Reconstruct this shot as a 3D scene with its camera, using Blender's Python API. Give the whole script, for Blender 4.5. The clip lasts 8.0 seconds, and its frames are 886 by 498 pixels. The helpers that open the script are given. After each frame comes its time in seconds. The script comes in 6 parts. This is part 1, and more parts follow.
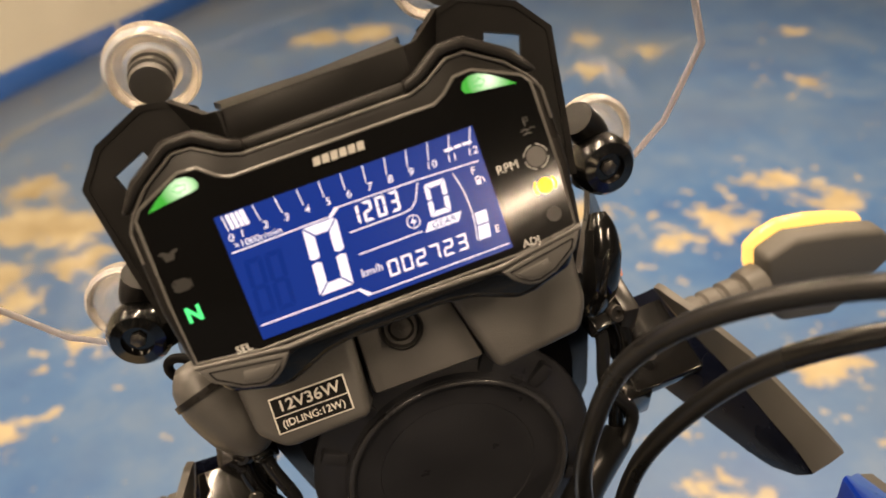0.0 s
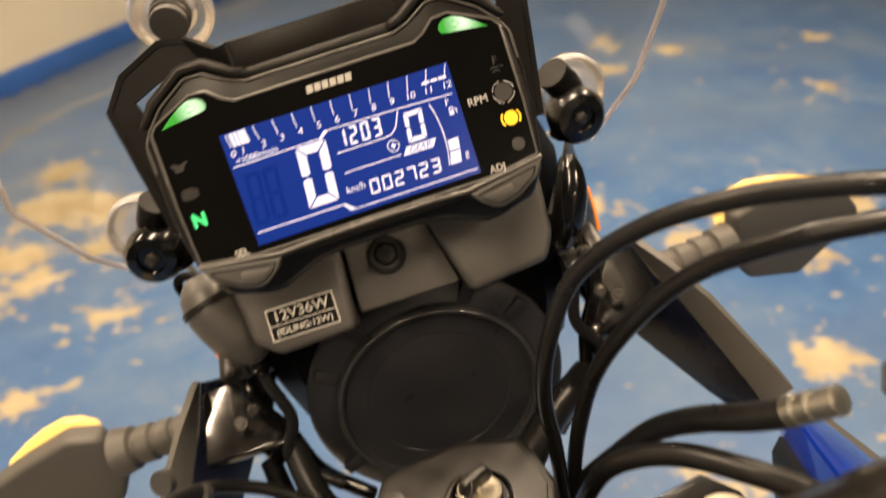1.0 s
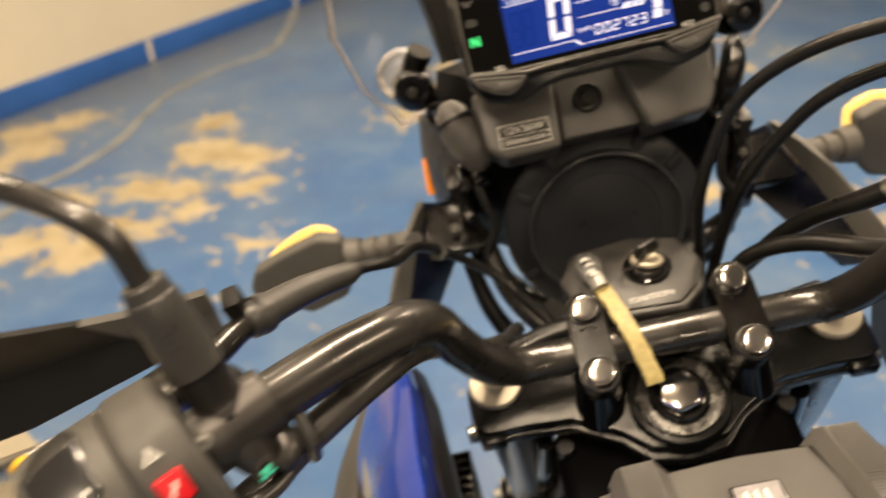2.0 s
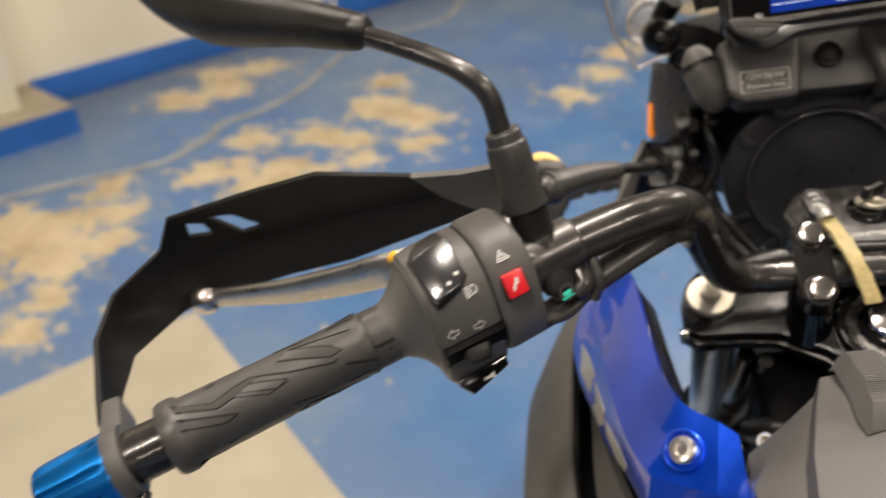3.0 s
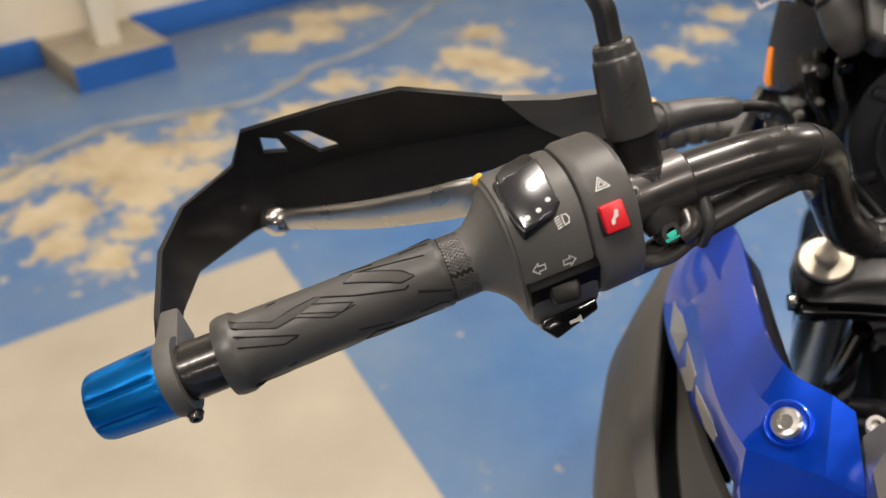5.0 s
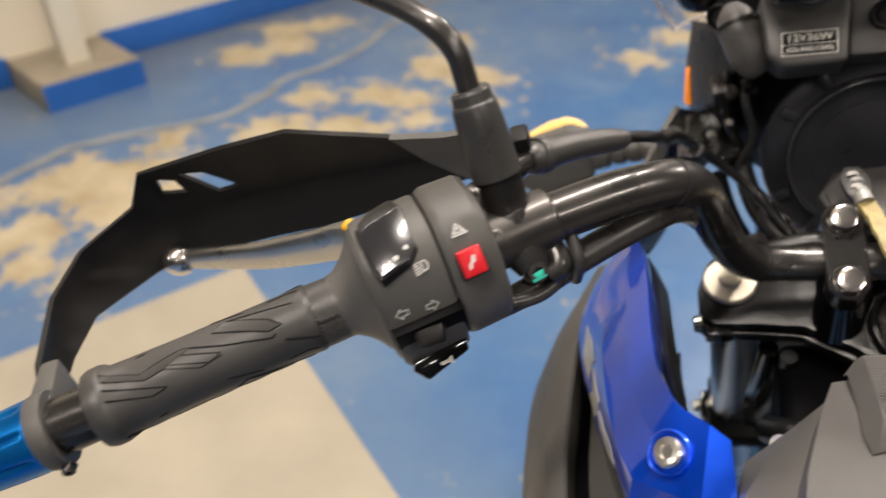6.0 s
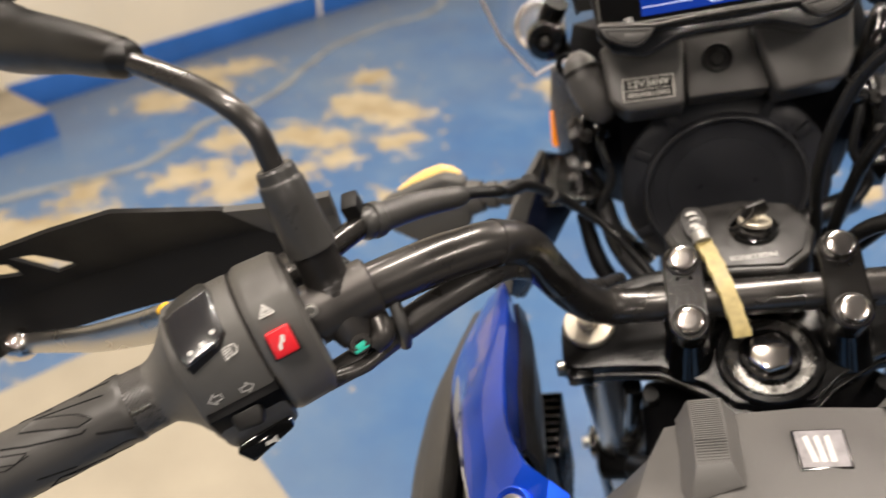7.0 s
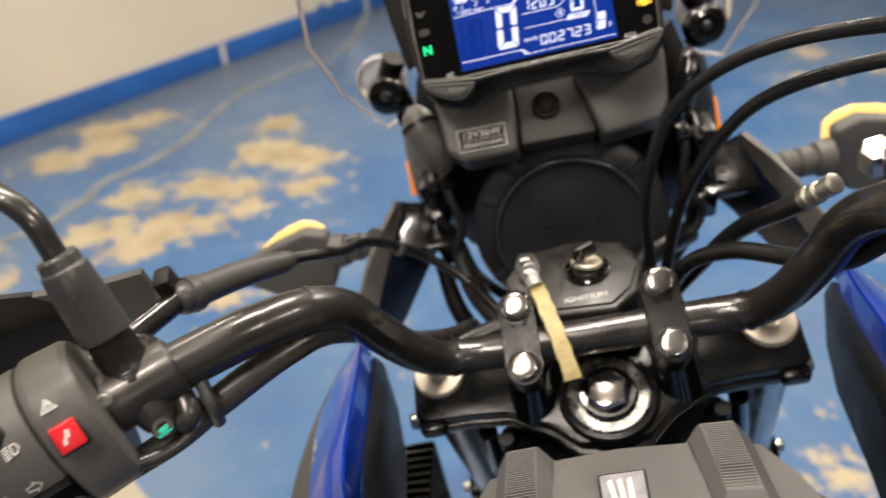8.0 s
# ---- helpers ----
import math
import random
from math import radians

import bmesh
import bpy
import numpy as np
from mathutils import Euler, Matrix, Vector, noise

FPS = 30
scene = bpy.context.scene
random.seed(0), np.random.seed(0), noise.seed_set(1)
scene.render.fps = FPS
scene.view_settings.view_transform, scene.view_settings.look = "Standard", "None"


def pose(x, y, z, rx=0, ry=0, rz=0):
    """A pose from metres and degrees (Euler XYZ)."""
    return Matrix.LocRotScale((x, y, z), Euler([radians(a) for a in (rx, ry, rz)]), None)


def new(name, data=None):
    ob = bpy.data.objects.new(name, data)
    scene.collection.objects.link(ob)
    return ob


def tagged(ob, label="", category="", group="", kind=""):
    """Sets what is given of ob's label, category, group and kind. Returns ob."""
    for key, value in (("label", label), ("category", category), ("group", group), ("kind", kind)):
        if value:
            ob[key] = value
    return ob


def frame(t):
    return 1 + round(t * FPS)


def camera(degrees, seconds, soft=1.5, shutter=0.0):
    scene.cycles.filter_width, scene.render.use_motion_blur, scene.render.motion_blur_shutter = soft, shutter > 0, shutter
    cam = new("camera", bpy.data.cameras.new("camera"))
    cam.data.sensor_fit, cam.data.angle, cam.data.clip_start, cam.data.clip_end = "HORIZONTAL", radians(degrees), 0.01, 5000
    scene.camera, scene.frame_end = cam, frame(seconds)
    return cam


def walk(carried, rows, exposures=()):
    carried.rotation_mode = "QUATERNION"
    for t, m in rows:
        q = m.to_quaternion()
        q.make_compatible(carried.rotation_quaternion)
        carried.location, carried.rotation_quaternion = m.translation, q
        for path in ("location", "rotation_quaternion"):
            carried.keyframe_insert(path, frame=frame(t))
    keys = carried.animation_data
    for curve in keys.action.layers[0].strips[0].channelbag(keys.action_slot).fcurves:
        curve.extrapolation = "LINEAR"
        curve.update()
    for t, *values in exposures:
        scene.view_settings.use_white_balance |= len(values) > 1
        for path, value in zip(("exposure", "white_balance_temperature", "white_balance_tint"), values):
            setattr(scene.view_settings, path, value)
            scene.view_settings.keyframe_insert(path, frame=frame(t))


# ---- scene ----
# ---------------------------------------------------------------- camera
cam = camera(60.0, 8.0, soft=1.5, shutter=0.5)
cam.data.dof.use_dof = True
cam.data.dof.focus_distance = 0.415
cam.data.dof.aperture_fstop = 5.8
PATH = [
    (0.0, -0.2395, -0.1477, 1.3175, 57.80, 4.56, -14.14),
    (0.5, -0.2286, -0.1549, 1.3110, 57.85, 4.35, -13.74),
    (1.0, -0.2326, -0.2109, 1.3061, 58.15, 3.92, -12.03),
    (1.5, -0.2702, -0.3133, 1.2860, 58.42, 3.38, -8.55),
    (2.0, -0.3370, -0.4082, 1.2881, 58.64, 2.58, -2.84),
    (2.2, -0.3622, -0.4363, 1.2924, 58.33, 2.19, -0.34),
    (3.3, -0.4391, -0.5418, 1.2730, 57.70, 0.65, 11.88),
    (3.5, -0.4426, -0.5419, 1.2577, 57.49, 0.55, 13.29),
    (4.0, -0.4425, -0.5024, 1.2402, 56.61, 0.59, 15.58),
    (4.2, -0.4416, -0.5046, 1.2382, 56.33, 0.53, 15.92),
    (5.3, -0.4297, -0.5052, 1.2523, 54.79, 0.94, 16.37),
    (5.5, -0.4189, -0.5032, 1.2579, 54.83, 1.27, 16.23),
    (6.0, -0.3773, -0.4812, 1.2648, 55.22, 1.65, 14.76),
    (6.5, -0.3428, -0.4663, 1.2766, 56.06, 1.99, 12.38),
    (7.0, -0.3136, -0.4549, 1.2813, 57.17, 2.44, 9.31),
    (7.5, -0.2756, -0.4451, 1.2916, 58.36, 3.03, 6.08),
    (8.0, -0.2430, -0.4399, 1.2932, 59.42, 3.42, 2.88),
]
walk(cam, [(t, pose(x, y, z, rx, ry, rz)) for t, x, y, z, rx, ry, rz in PATH],
     exposures=[(0.0, 0.28, 7800, 17), (1.5, 0.31, 7800, 15), (2.2, 0.28, 7250, 13), (3.3, -0.01, 5900, 14), (5.3, 0.03, 5850, 14), (6.0, 0.10, 5900, 14), (7.0, 0.24, 6000, 14), (8.0, 0.22, 6000, 13)])

# ---------------------------------------------------------------- light
world = bpy.data.worlds.new("world")
scene.world = world
world.use_nodes = True
world.node_tree.nodes["Background"].inputs[0].default_value = (0.9, 0.95, 1.0, 1)
world.node_tree.nodes["Background"].inputs[1].default_value = 0.05


def tube_light(x, y, z, length, width, watts, turn, colour=(1.0, 0.86, 0.68)):
    data = bpy.data.lights.new("ceiling_tube", "AREA")
    data.shape, data.size, data.size_y, data.energy, data.color = "RECTANGLE", length, width, watts, colour
    ob = new("ceiling_tube", data)
    ob.matrix_world = pose(x, y, z, 0, 0, turn)
    return ob


CEIL = 3.1
TURN_WALL = 58.0
for lx, ly, w in ((-1.9, 1.2, 38), (-0.35, 0.55, 60), (1.7, 1.9, 70), (-0.99, -1.31, 46), (1.5, -1.5, 40), (0.4, 3.6, 62)):
    tube_light(lx, ly, CEIL - 0.06, 1.2, 0.12, w, TURN_WALL)
tube_light(0.87, -6.25, CEIL - 0.06, 1.2, 0.14, 85, 54)
tube_light(-3.6, -2.6, CEIL - 0.06, 1.2, 0.12, 46, TURN_WALL)


# ---------------------------------------------------------------- materials
def nodes_of(name):
    m = bpy.data.materials.new(name)
    m.use_nodes = True
    nt = m.node_tree
    return m, nt, nt.nodes["Principled BSDF"]


def ramp(nt, source, stops):
    r = nt.nodes.new("ShaderNodeValToRGB")
    while len(r.color_ramp.elements) < len(stops):
        r.color_ramp.elements.new(0.5)
    for e, (p, c) in zip(r.color_ramp.elements, stops):
        e.position = p
        e.color = (*c, 1) if len(c) == 3 else c
    nt.links.new(source, r.inputs[0])
    return r


def noise_node(nt, coords, scale, detail=4.0, rough=0.55):
    n = nt.nodes.new("ShaderNodeTexNoise")
    n.inputs["Scale"].default_value, n.inputs["Detail"].default_value, n.inputs["Roughness"].default_value = scale, detail, rough
    nt.links.new(coords, n.inputs["Vector"])
    return n


def surface(name, colour, rough=0.5, metal=0.0, vary=0.12, grain=900.0, bump=0.05, wear=18.0, coat=0.0,
            rough_vary=0.12, spec=0.5, bump_dist=0.0004, coat_rough=0.04):
    """A worn, grained surface: broad tone variation, fine grain relief and uneven gloss."""
    m, nt, b = nodes_of(name)
    co = nt.nodes.new("ShaderNodeTexCoord").outputs["Object"]
    broad = noise_node(nt, co, wear, 5.0)
    fine = noise_node(nt, co, grain, 3.0)
    lo = tuple(c * (1 - vary) for c in colour)
    hi = tuple(min(1.0, c * (1 + vary)) for c in colour)
    col = ramp(nt, broad.outputs[0], ((0.3, lo), (0.7, hi)))
    nt.links.new(col.outputs[0], b.inputs["Base Color"])
    rr = nt.nodes.new("ShaderNodeMapRange")
    rr.inputs[1].default_value, rr.inputs[2].default_value = 0.3, 0.7
    rr.inputs[3].default_value, rr.inputs[4].default_value = max(0.02, rough - rough_vary), min(1.0, rough + rough_vary)
    nt.links.new(broad.outputs[0], rr.inputs[0])
    nt.links.new(rr.outputs[0], b.inputs["Roughness"])
    b.inputs["Metallic"].default_value = metal
    b.inputs["Specular IOR Level"].default_value = spec
    b.inputs["Coat Weight"].default_value = coat
    b.inputs["Coat Roughness"].default_value = coat_rough
    if bump:
        bp = nt.nodes.new("ShaderNodeBump")
        bp.inputs["Strength"].default_value, bp.inputs["Distance"].default_value = bump, bump_dist
        nt.links.new(fine.outputs[0], bp.inputs["Height"])
        nt.links.new(bp.outputs[0], b.inputs["Normal"])
    return m


def glow(name, colour, strength, base=(0.02, 0.02, 0.02), rough=0.25):
    m, nt, b = nodes_of(name)
    b.inputs["Base Color"].default_value = (*base, 1)
    b.inputs["Roughness"].default_value = rough
    b.inputs["Emission Color"].default_value = (*colour, 1)
    b.inputs["Emission Strength"].default_value = strength
    return m


def clear(name, colour=(1, 1, 1), rough=0.02, ior=1.45):
    m, nt, b = nodes_of(name)
    b.inputs["Base Color"].default_value = (*colour, 1)
    b.inputs["Roughness"].default_value = rough
    b.inputs["Transmission Weight"].default_value = 1.0
    b.inputs["IOR"].default_value = ior
    return m


BLACK_PLASTIC = surface("textured_black_plastic", (0.010, 0.0095, 0.0085), 0.40, bump=0.35, grain=1500, vary=0.2, spec=0.42)
GREY_PLASTIC = surface("moulded_dark_grey_plastic", (0.076, 0.073, 0.069), 0.38, bump=0.4, grain=1400, vary=0.18)
SWITCH_PLASTIC = surface("switch_housing_plastic", (0.088, 0.085, 0.079), 0.44, bump=0.45, grain=1700, vary=0.2)
TANK_PLASTIC = surface("tank_cover_plastic", (0.090, 0.087, 0.083), 0.46, bump=0.3, grain=1200, vary=0.12)
BRACKET_BLACK = surface("satin_black_bracket", (0.005, 0.0046, 0.0042), 0.40, bump=0.15, grain=1500, vary=0.2, spec=0.14)
SIDE_PLASTIC = surface("side_fairing_plastic", (0.075, 0.072, 0.066), 0.55, bump=0.3, grain=1200, vary=0.12)
RUBBER = surface("grip_rubber", (0.046, 0.044, 0.041), 0.44, bump=0.35, grain=900, vary=0.18)
# ribs use a paler copy of the grip rubber, as if catching light
RIB_HIGHLIGHT = surface("grip_rib_highlight", (0.075, 0.072, 0.068), 0.36, bump=0.2, grain=900)
GROOVE_SHADE = surface("grip_groove_shade", (0.012, 0.012, 0.012), 0.85, bump=0.2, spec=0.1)
ARM_BLACK = surface("smooth_black_plastic", (0.013, 0.012, 0.0115), 0.30, bump=0.15, grain=1500, vary=0.2, spec=0.4)
RING_HIGHLIGHT = surface("cap_ring_highlight", (0.040, 0.041, 0.045), 0.22, bump=0.1, grain=600)
# paler grey puts the highlight on the cluster's edges into the colour
EDGE_HIGHLIGHT = surface("edge_highlight_grey", (0.10, 0.095, 0.088), 0.28, bump=0.05, grain=900)
TYRE = surface("tyre_rubber", (0.010, 0.010, 0.010), 0.75, bump=0.3, grain=300, spec=0.15)
PAD_BLACK = surface("push_button_rubber", (0.013, 0.012, 0.011), 0.34, bump=0.1, grain=900, vary=0.15, spec=0.24)
HOSE = surface("cable_rubber", (0.009, 0.009, 0.009), 0.33, bump=0.1, grain=500, vary=0.2)
BOOT = surface("mirror_boot_rubber", (0.046, 0.045, 0.043), 0.34, bump=0.15, grain=600, vary=0.2)
SATIN_METAL = surface("satin_black_metal", (0.053, 0.050, 0.047), 0.30, metal=0.65, bump=0.06, grain=700, coat=0.45, coat_rough=0.10)
LOOM_SLEEVE = surface("loom_sleeve", (0.036, 0.034, 0.032), 0.30, bump=0.2, grain=500, vary=0.25, wear=60)
GLOSS_BLACK = surface("gloss_black_paint", (0.003, 0.003, 0.003), 0.14, bump=0.05, grain=300, coat=0.5)
MATT_BLACK = surface("matt_black", (0.003, 0.003, 0.0035), 0.55, bump=0.15, grain=700, spec=0.08)
CAP_RUBBER = surface("lamp_cap_rubber", (0.024, 0.025, 0.029), 0.38, bump=0.15, grain=500, wear=30, spec=0.4)
GUARD_IN = surface("guard_plastic", (0.008, 0.0075, 0.007), 0.56, bump=0.3, grain=1200, vary=0.2, spec=0.24)
BLUE_PAINT = surface("blue_metallic_paint", (0.003, 0.065, 0.66), 0.36, metal=0.7, bump=0.12, grain=2600, coat=1.0, vary=0.1, bump_dist=0.0002)
BLUE_ANOD = surface("blue_anodised_aluminium", (0.008, 0.16, 0.50), 0.32, metal=0.85, bump=0.05, grain=900, vary=0.12)
CHROME = surface("bright_steel", (0.74, 0.70, 0.66), 0.17, metal=1.0, bump=0.05, grain=600, vary=0.08, rough_vary=0.05)
ALU = surface("brushed_aluminium", (0.62, 0.60, 0.56), 0.32, metal=1.0, bump=0.1, grain=700, vary=0.08)
FORK_STEEL = surface("hard_chromed_fork", (0.58, 0.60, 0.62), 0.3, metal=0.85, bump=0.05, grain=600, vary=0.06)
PERCH_METAL = surface("satin_perch_metal", (0.085, 0.080, 0.076), 0.38, metal=0.8, bump=0.1, grain=700, coat=0.3)
ZINC = surface("zinc_plated_steel", (0.60, 0.58, 0.50), 0.34, metal=1.0, bump=0.1, grain=500, vary=0.15)
CREAM_CAP = surface("fork_cap_alloy", (0.55, 0.50, 0.40), 0.4, metal=0.6, bump=0.1, grain=500, vary=0.15)
CAST_METAL = surface("cast_black_metal", (0.006, 0.0055, 0.005), 0.15, metal=0.1, bump=0.7, grain=420, spec=0.7, rough_vary=0.07)
YOKE_METAL = surface("painted_cast_yoke", (0.005, 0.005, 0.005), 0.24, bump=0.5, grain=420, spec=0.32, rough_vary=0.06)
# black plastic; the blue floor's reflection is put into its colour
FLOOR_TINTED_BLACK = surface("floor_tinted_black_plastic", (0.004, 0.006, 0.016), 0.30, bump=0.1, grain=700, vary=0.2)
STALK_RUBBER = surface("stalk_rubber", (0.075, 0.071, 0.064), 0.5, bump=0.2, grain=900)
PANEL = surface("glossy_panel_glass", (0.004, 0.004, 0.004), 0.075, bump=0.0, vary=0.1, rough_vary=0.015, spec=0.3)
ROCKER_BLACK = surface("polished_rocker_plastic", (0.016, 0.016, 0.018), 0.18, bump=0.03, grain=300, coat=1.0, rough_vary=0.05, spec=0.9)
DARK_PRINT = surface("faint_printed_grey", (0.035, 0.034, 0.033), 0.3, bump=0.0)
LAMP_OFF = surface("dark_lamp_lens", (0.05, 0.048, 0.046), 0.25, bump=0.0)
PRINT = surface("white_print", (0.62, 0.61, 0.58), 0.5, bump=0.0, vary=0.06)
DECAL_GREY = surface("silver_grey_decal", (0.42, 0.41, 0.37), 0.4, metal=0.2, bump=0.0, vary=0.08)
EMBLEM_GREY = surface("emblem_grey", (0.22, 0.21, 0.22), 0.35, bump=0.0, vary=0.2, wear=150)
SILVER_PRINT = surface("silver_print", (0.52, 0.50, 0.46), 0.35, metal=0.6, bump=0.0, vary=0.08)
LABEL_BLACK = surface("label_black", (0.006, 0.006, 0.006), 0.6, bump=0.05, spec=0.12)
WORN_GREY = surface("worn_grey_plastic", (0.021, 0.020, 0.019), 0.42, bump=0.3, grain=900, vary=0.25, wear=60)
LABEL_SILVER = surface("label_silver", (0.72, 0.70, 0.64), 0.5, bump=0.0, vary=0.05)
RED_SWITCH = surface("red_button", (0.62, 0.012, 0.02), 0.3, bump=0.04, vary=0.08)
YELLOW = surface("yellow_paint", (0.80, 0.45, 0.01), 0.5, bump=0.05)
GREEN_MARK = surface("green_paint_mark", (0.02, 0.42, 0.30), 0.4, bump=0.1, grain=300)
TAG = surface("tape_tag", (0.34, 0.275, 0.11), 0.5, bump=0.6, grain=260, vary=0.35, wear=90)
LCD_BLUE = glow("lit_blue_display", (0.002, 0.050, 0.42), 0.50, (0.002, 0.005, 0.04), 0.22)
LCD_GHOST = glow("unlit_display_segment", (0.0015, 0.037, 0.32), 0.55, (0.002, 0.005, 0.04), 0.10)
LCD_WHITE = glow("lit_display_segment", (0.78, 0.84, 1.0), 0.86, (0.3, 0.3, 0.35), 0.25)
LED_GREEN = glow("lit_green_lamp", (0.0, 0.56, 0.08), 0.85, (0.005, 0.08, 0.02))


def lamp_glow(name, rim, core, centre, reach, strength):
    """A lit lamp lens, palest over its bulb; the bulbs lie mirrored at both sides."""
    m, nt, b = nodes_of(name)
    co = nt.nodes.new("ShaderNodeTexCoord").outputs["Object"]
    fold = nt.nodes.new("ShaderNodeVectorMath")
    fold.operation = "ABSOLUTE"
    nt.links.new(co, fold.inputs[0])
    d = nt.nodes.new("ShaderNodeVectorMath")
    d.operation = "DISTANCE"
    d.inputs[1].default_value = centre
    nt.links.new(fold.outputs[0], d.inputs[0])
    far = nt.nodes.new("ShaderNodeMath")
    far.operation = "DIVIDE"
    far.inputs[1].default_value = reach
    nt.links.new(d.outputs["Value"], far.inputs[0])
    col = ramp(nt, far.outputs[0], ((0.12, core), (0.5, tuple((a + 2 * b) / 3 for a, b in zip(core, rim))), (0.85, rim)))
    nt.links.new(col.outputs[0], b.inputs["Emission Color"])
    b.inputs["Emission Strength"].default_value = strength
    b.inputs["Base Color"].default_value = (0.02, 0.06, 0.03, 1)
    b.inputs["Roughness"].default_value = 0.25
    return m


LED_GREEN_N = glow("lit_green_letter", (0.02, 0.85, 0.25), 1.25, (0.01, 0.1, 0.03))
LED_TURN = lamp_glow("lit_green_turn_lamp", (0.0, 0.30, 0.02), (0.70, 1.0, 0.76), (0.069, 0.160, 1.209), 0.0115, 1.1)
LED_AMBER = glow("lit_amber_lamp", (1.0, 0.55, 0.03), 1.5, (0.2, 0.1, 0.01))
TURN_LIT = glow("lit_turn_lens", (1.0, 0.66, 0.20), 0.95, (0.60, 0.34, 0.06))
CLEAR = clear("clear_screen", (0.93, 0.95, 0.96), 0.03)
SCREEN_EDGE = clear("pale_screen_edge", (0.95, 0.86, 0.83), 0.3)
SCREEN_EDGE.node_tree.nodes["Principled BSDF"].inputs["Transmission Weight"].default_value = 0.88
WORN_STEEL = surface("worn_grey_steel", (0.27, 0.265, 0.25), 0.45, metal=0.5, bump=0.2, grain=300, vary=0.25, wear=120)
WASHER_STEEL = surface("turned_steel_washer", (0.20, 0.195, 0.185), 0.26, metal=0.9, bump=0.1, grain=300, vary=0.2, wear=120)
WASHER = clear("milky_washer", (0.93, 0.87, 0.80), 0.22)
WASHER.node_tree.nodes["Principled BSDF"].inputs["Transmission Weight"].default_value = 0.88
REFLECTOR = glow("glowing_orange_marker", (1.0, 0.28, 0.01), 0.5, (0.8, 0.2, 0.01))


# ---------------------------------------------------------------- mesh tools
def finish(name, bm, mat, parent, label="", smooth=38.0):
    bmesh.ops.recalc_face_normals(bm, faces=bm.faces)
    me = bpy.data.meshes.new(name)
    bm.to_mesh(me)
    bm.free()
    me.materials.append(mat)
    if smooth:
        for p in me.polygons:
            p.use_smooth = True
        me.set_sharp_from_angle(angle=radians(smooth))
    ob = new(name, me)
    if parent is not None:
        ob.parent = parent
    if label:
        ob["label"] = label
    return ob


def part(name, bm, mat, parent, label="", smooth=38.0):
    return finish(name, bm, mat, parent, label, smooth)


def axes(o, x=None, z=None):
    """A frame at o with its z along z and its x as near to x as can be."""
    z = Vector(z).normalized()
    x = Vector(x if x is not None else (1, 0, 0))
    x = (x - z * x.dot(z))
    if x.length < 1e-6:
        x = Vector((0, 1, 0)) - z * z.y
    x.normalize()
    y = z.cross(x)
    m = Matrix((x, y, z)).transposed().to_4x4()
    m.translation = Vector(o)
    return m


def slab(poly, depth, m=None, bevel=0.0, seg=2, bm=None, base=0.0):
    """A polygon in a frame's xy plane, thickened from base to base + depth along its z."""
    own = bmesh.new()
    lo = [own.verts.new((p[0], p[1], base)) for p in poly]
    hi = [own.verts.new((p[0], p[1], base + depth)) for p in poly]
    own.faces.new(lo[::-1])
    own.faces.new(hi)
    n = len(poly)
    for i in range(n):
        own.faces.new((lo[i], lo[(i + 1) % n], hi[(i + 1) % n], hi[i]))
    bmesh.ops.recalc_face_normals(own, faces=own.faces)
    if bevel:
        bmesh.ops.bevel(own, geom=list(own.edges), offset=bevel, offset_type="OFFSET", segments=seg, profile=0.5, affect="EDGES", clamp_overlap=True)
    return merge(bm, own, m)


def merge(bm, own, m=None):
    if m is not None:
        bmesh.ops.transform(own, matrix=m, verts=own.verts)
    if bm is None:
        return own
    tmp = bpy.data.meshes.new("tmp")
    own.to_mesh(tmp)
    own.free()
    bm.from_mesh(tmp)
    bpy.data.meshes.remove(tmp)
    return bm


def rect(w, h, x=0.0, y=0.0):
    return [(x - w / 2, y - h / 2), (x + w / 2, y - h / 2), (x + w / 2, y + h / 2), (x - w / 2, y + h / 2)]


def block(size, m, bevel=0.002, seg=2, bm=None):
    return slab(rect(size[0], size[1]), size[2], m @ Matrix.Translation((0, 0, -size[2] / 2)), bevel, seg, bm)


def lathe(profile, m=None, n=28, bm=None):
    """Radius and height pairs turned round a frame's z."""
    own = bmesh.new()
    rings = []
    for r, z in profile:
        if r < 1e-6:
            rings.append([own.verts.new((0, 0, z))])
        else:
            rings.append([own.verts.new((r * math.cos(2 * math.pi * i / n), r * math.sin(2 * math.pi * i / n), z)) for i in range(n)])
    for a, b in zip(rings, rings[1:]):
        for i in range(n):
            j = (i + 1) % n
            if len(a) == 1 and len(b) == 1:
                continue
            if len(a) == 1:
                own.faces.new((a[0], b[i], b[j]))
            elif len(b) == 1:
                own.faces.new((a[i], a[j], b[0]))
            else:
                own.faces.new((a[i], a[j], b[j], b[i]))
    for ring in (rings[0], rings[-1]):
        if len(ring) > 1:
            own.faces.new(ring)
    return merge(bm, own, m)


def spline(pts, steps=8):
    """A smooth curve through points."""
    p = [Vector(q) for q in pts]
    p = [p[0] * 2 - p[1]] + p + [p[-1] * 2 - p[-2]]
    out = []
    for i in range(1, len(p) - 2):
        for k in range(steps):
            t = k / steps
            a, b, c, d = p[i - 1], p[i], p[i + 1], p[i + 2]
            out.append(0.5 * ((2 * b) + (c - a) * t + (2 * a - 5 * b + 4 * c - d) * t * t + (3 * b - a - 3 * c + d) * t ** 3))
    out.append(p[-2])
    return out


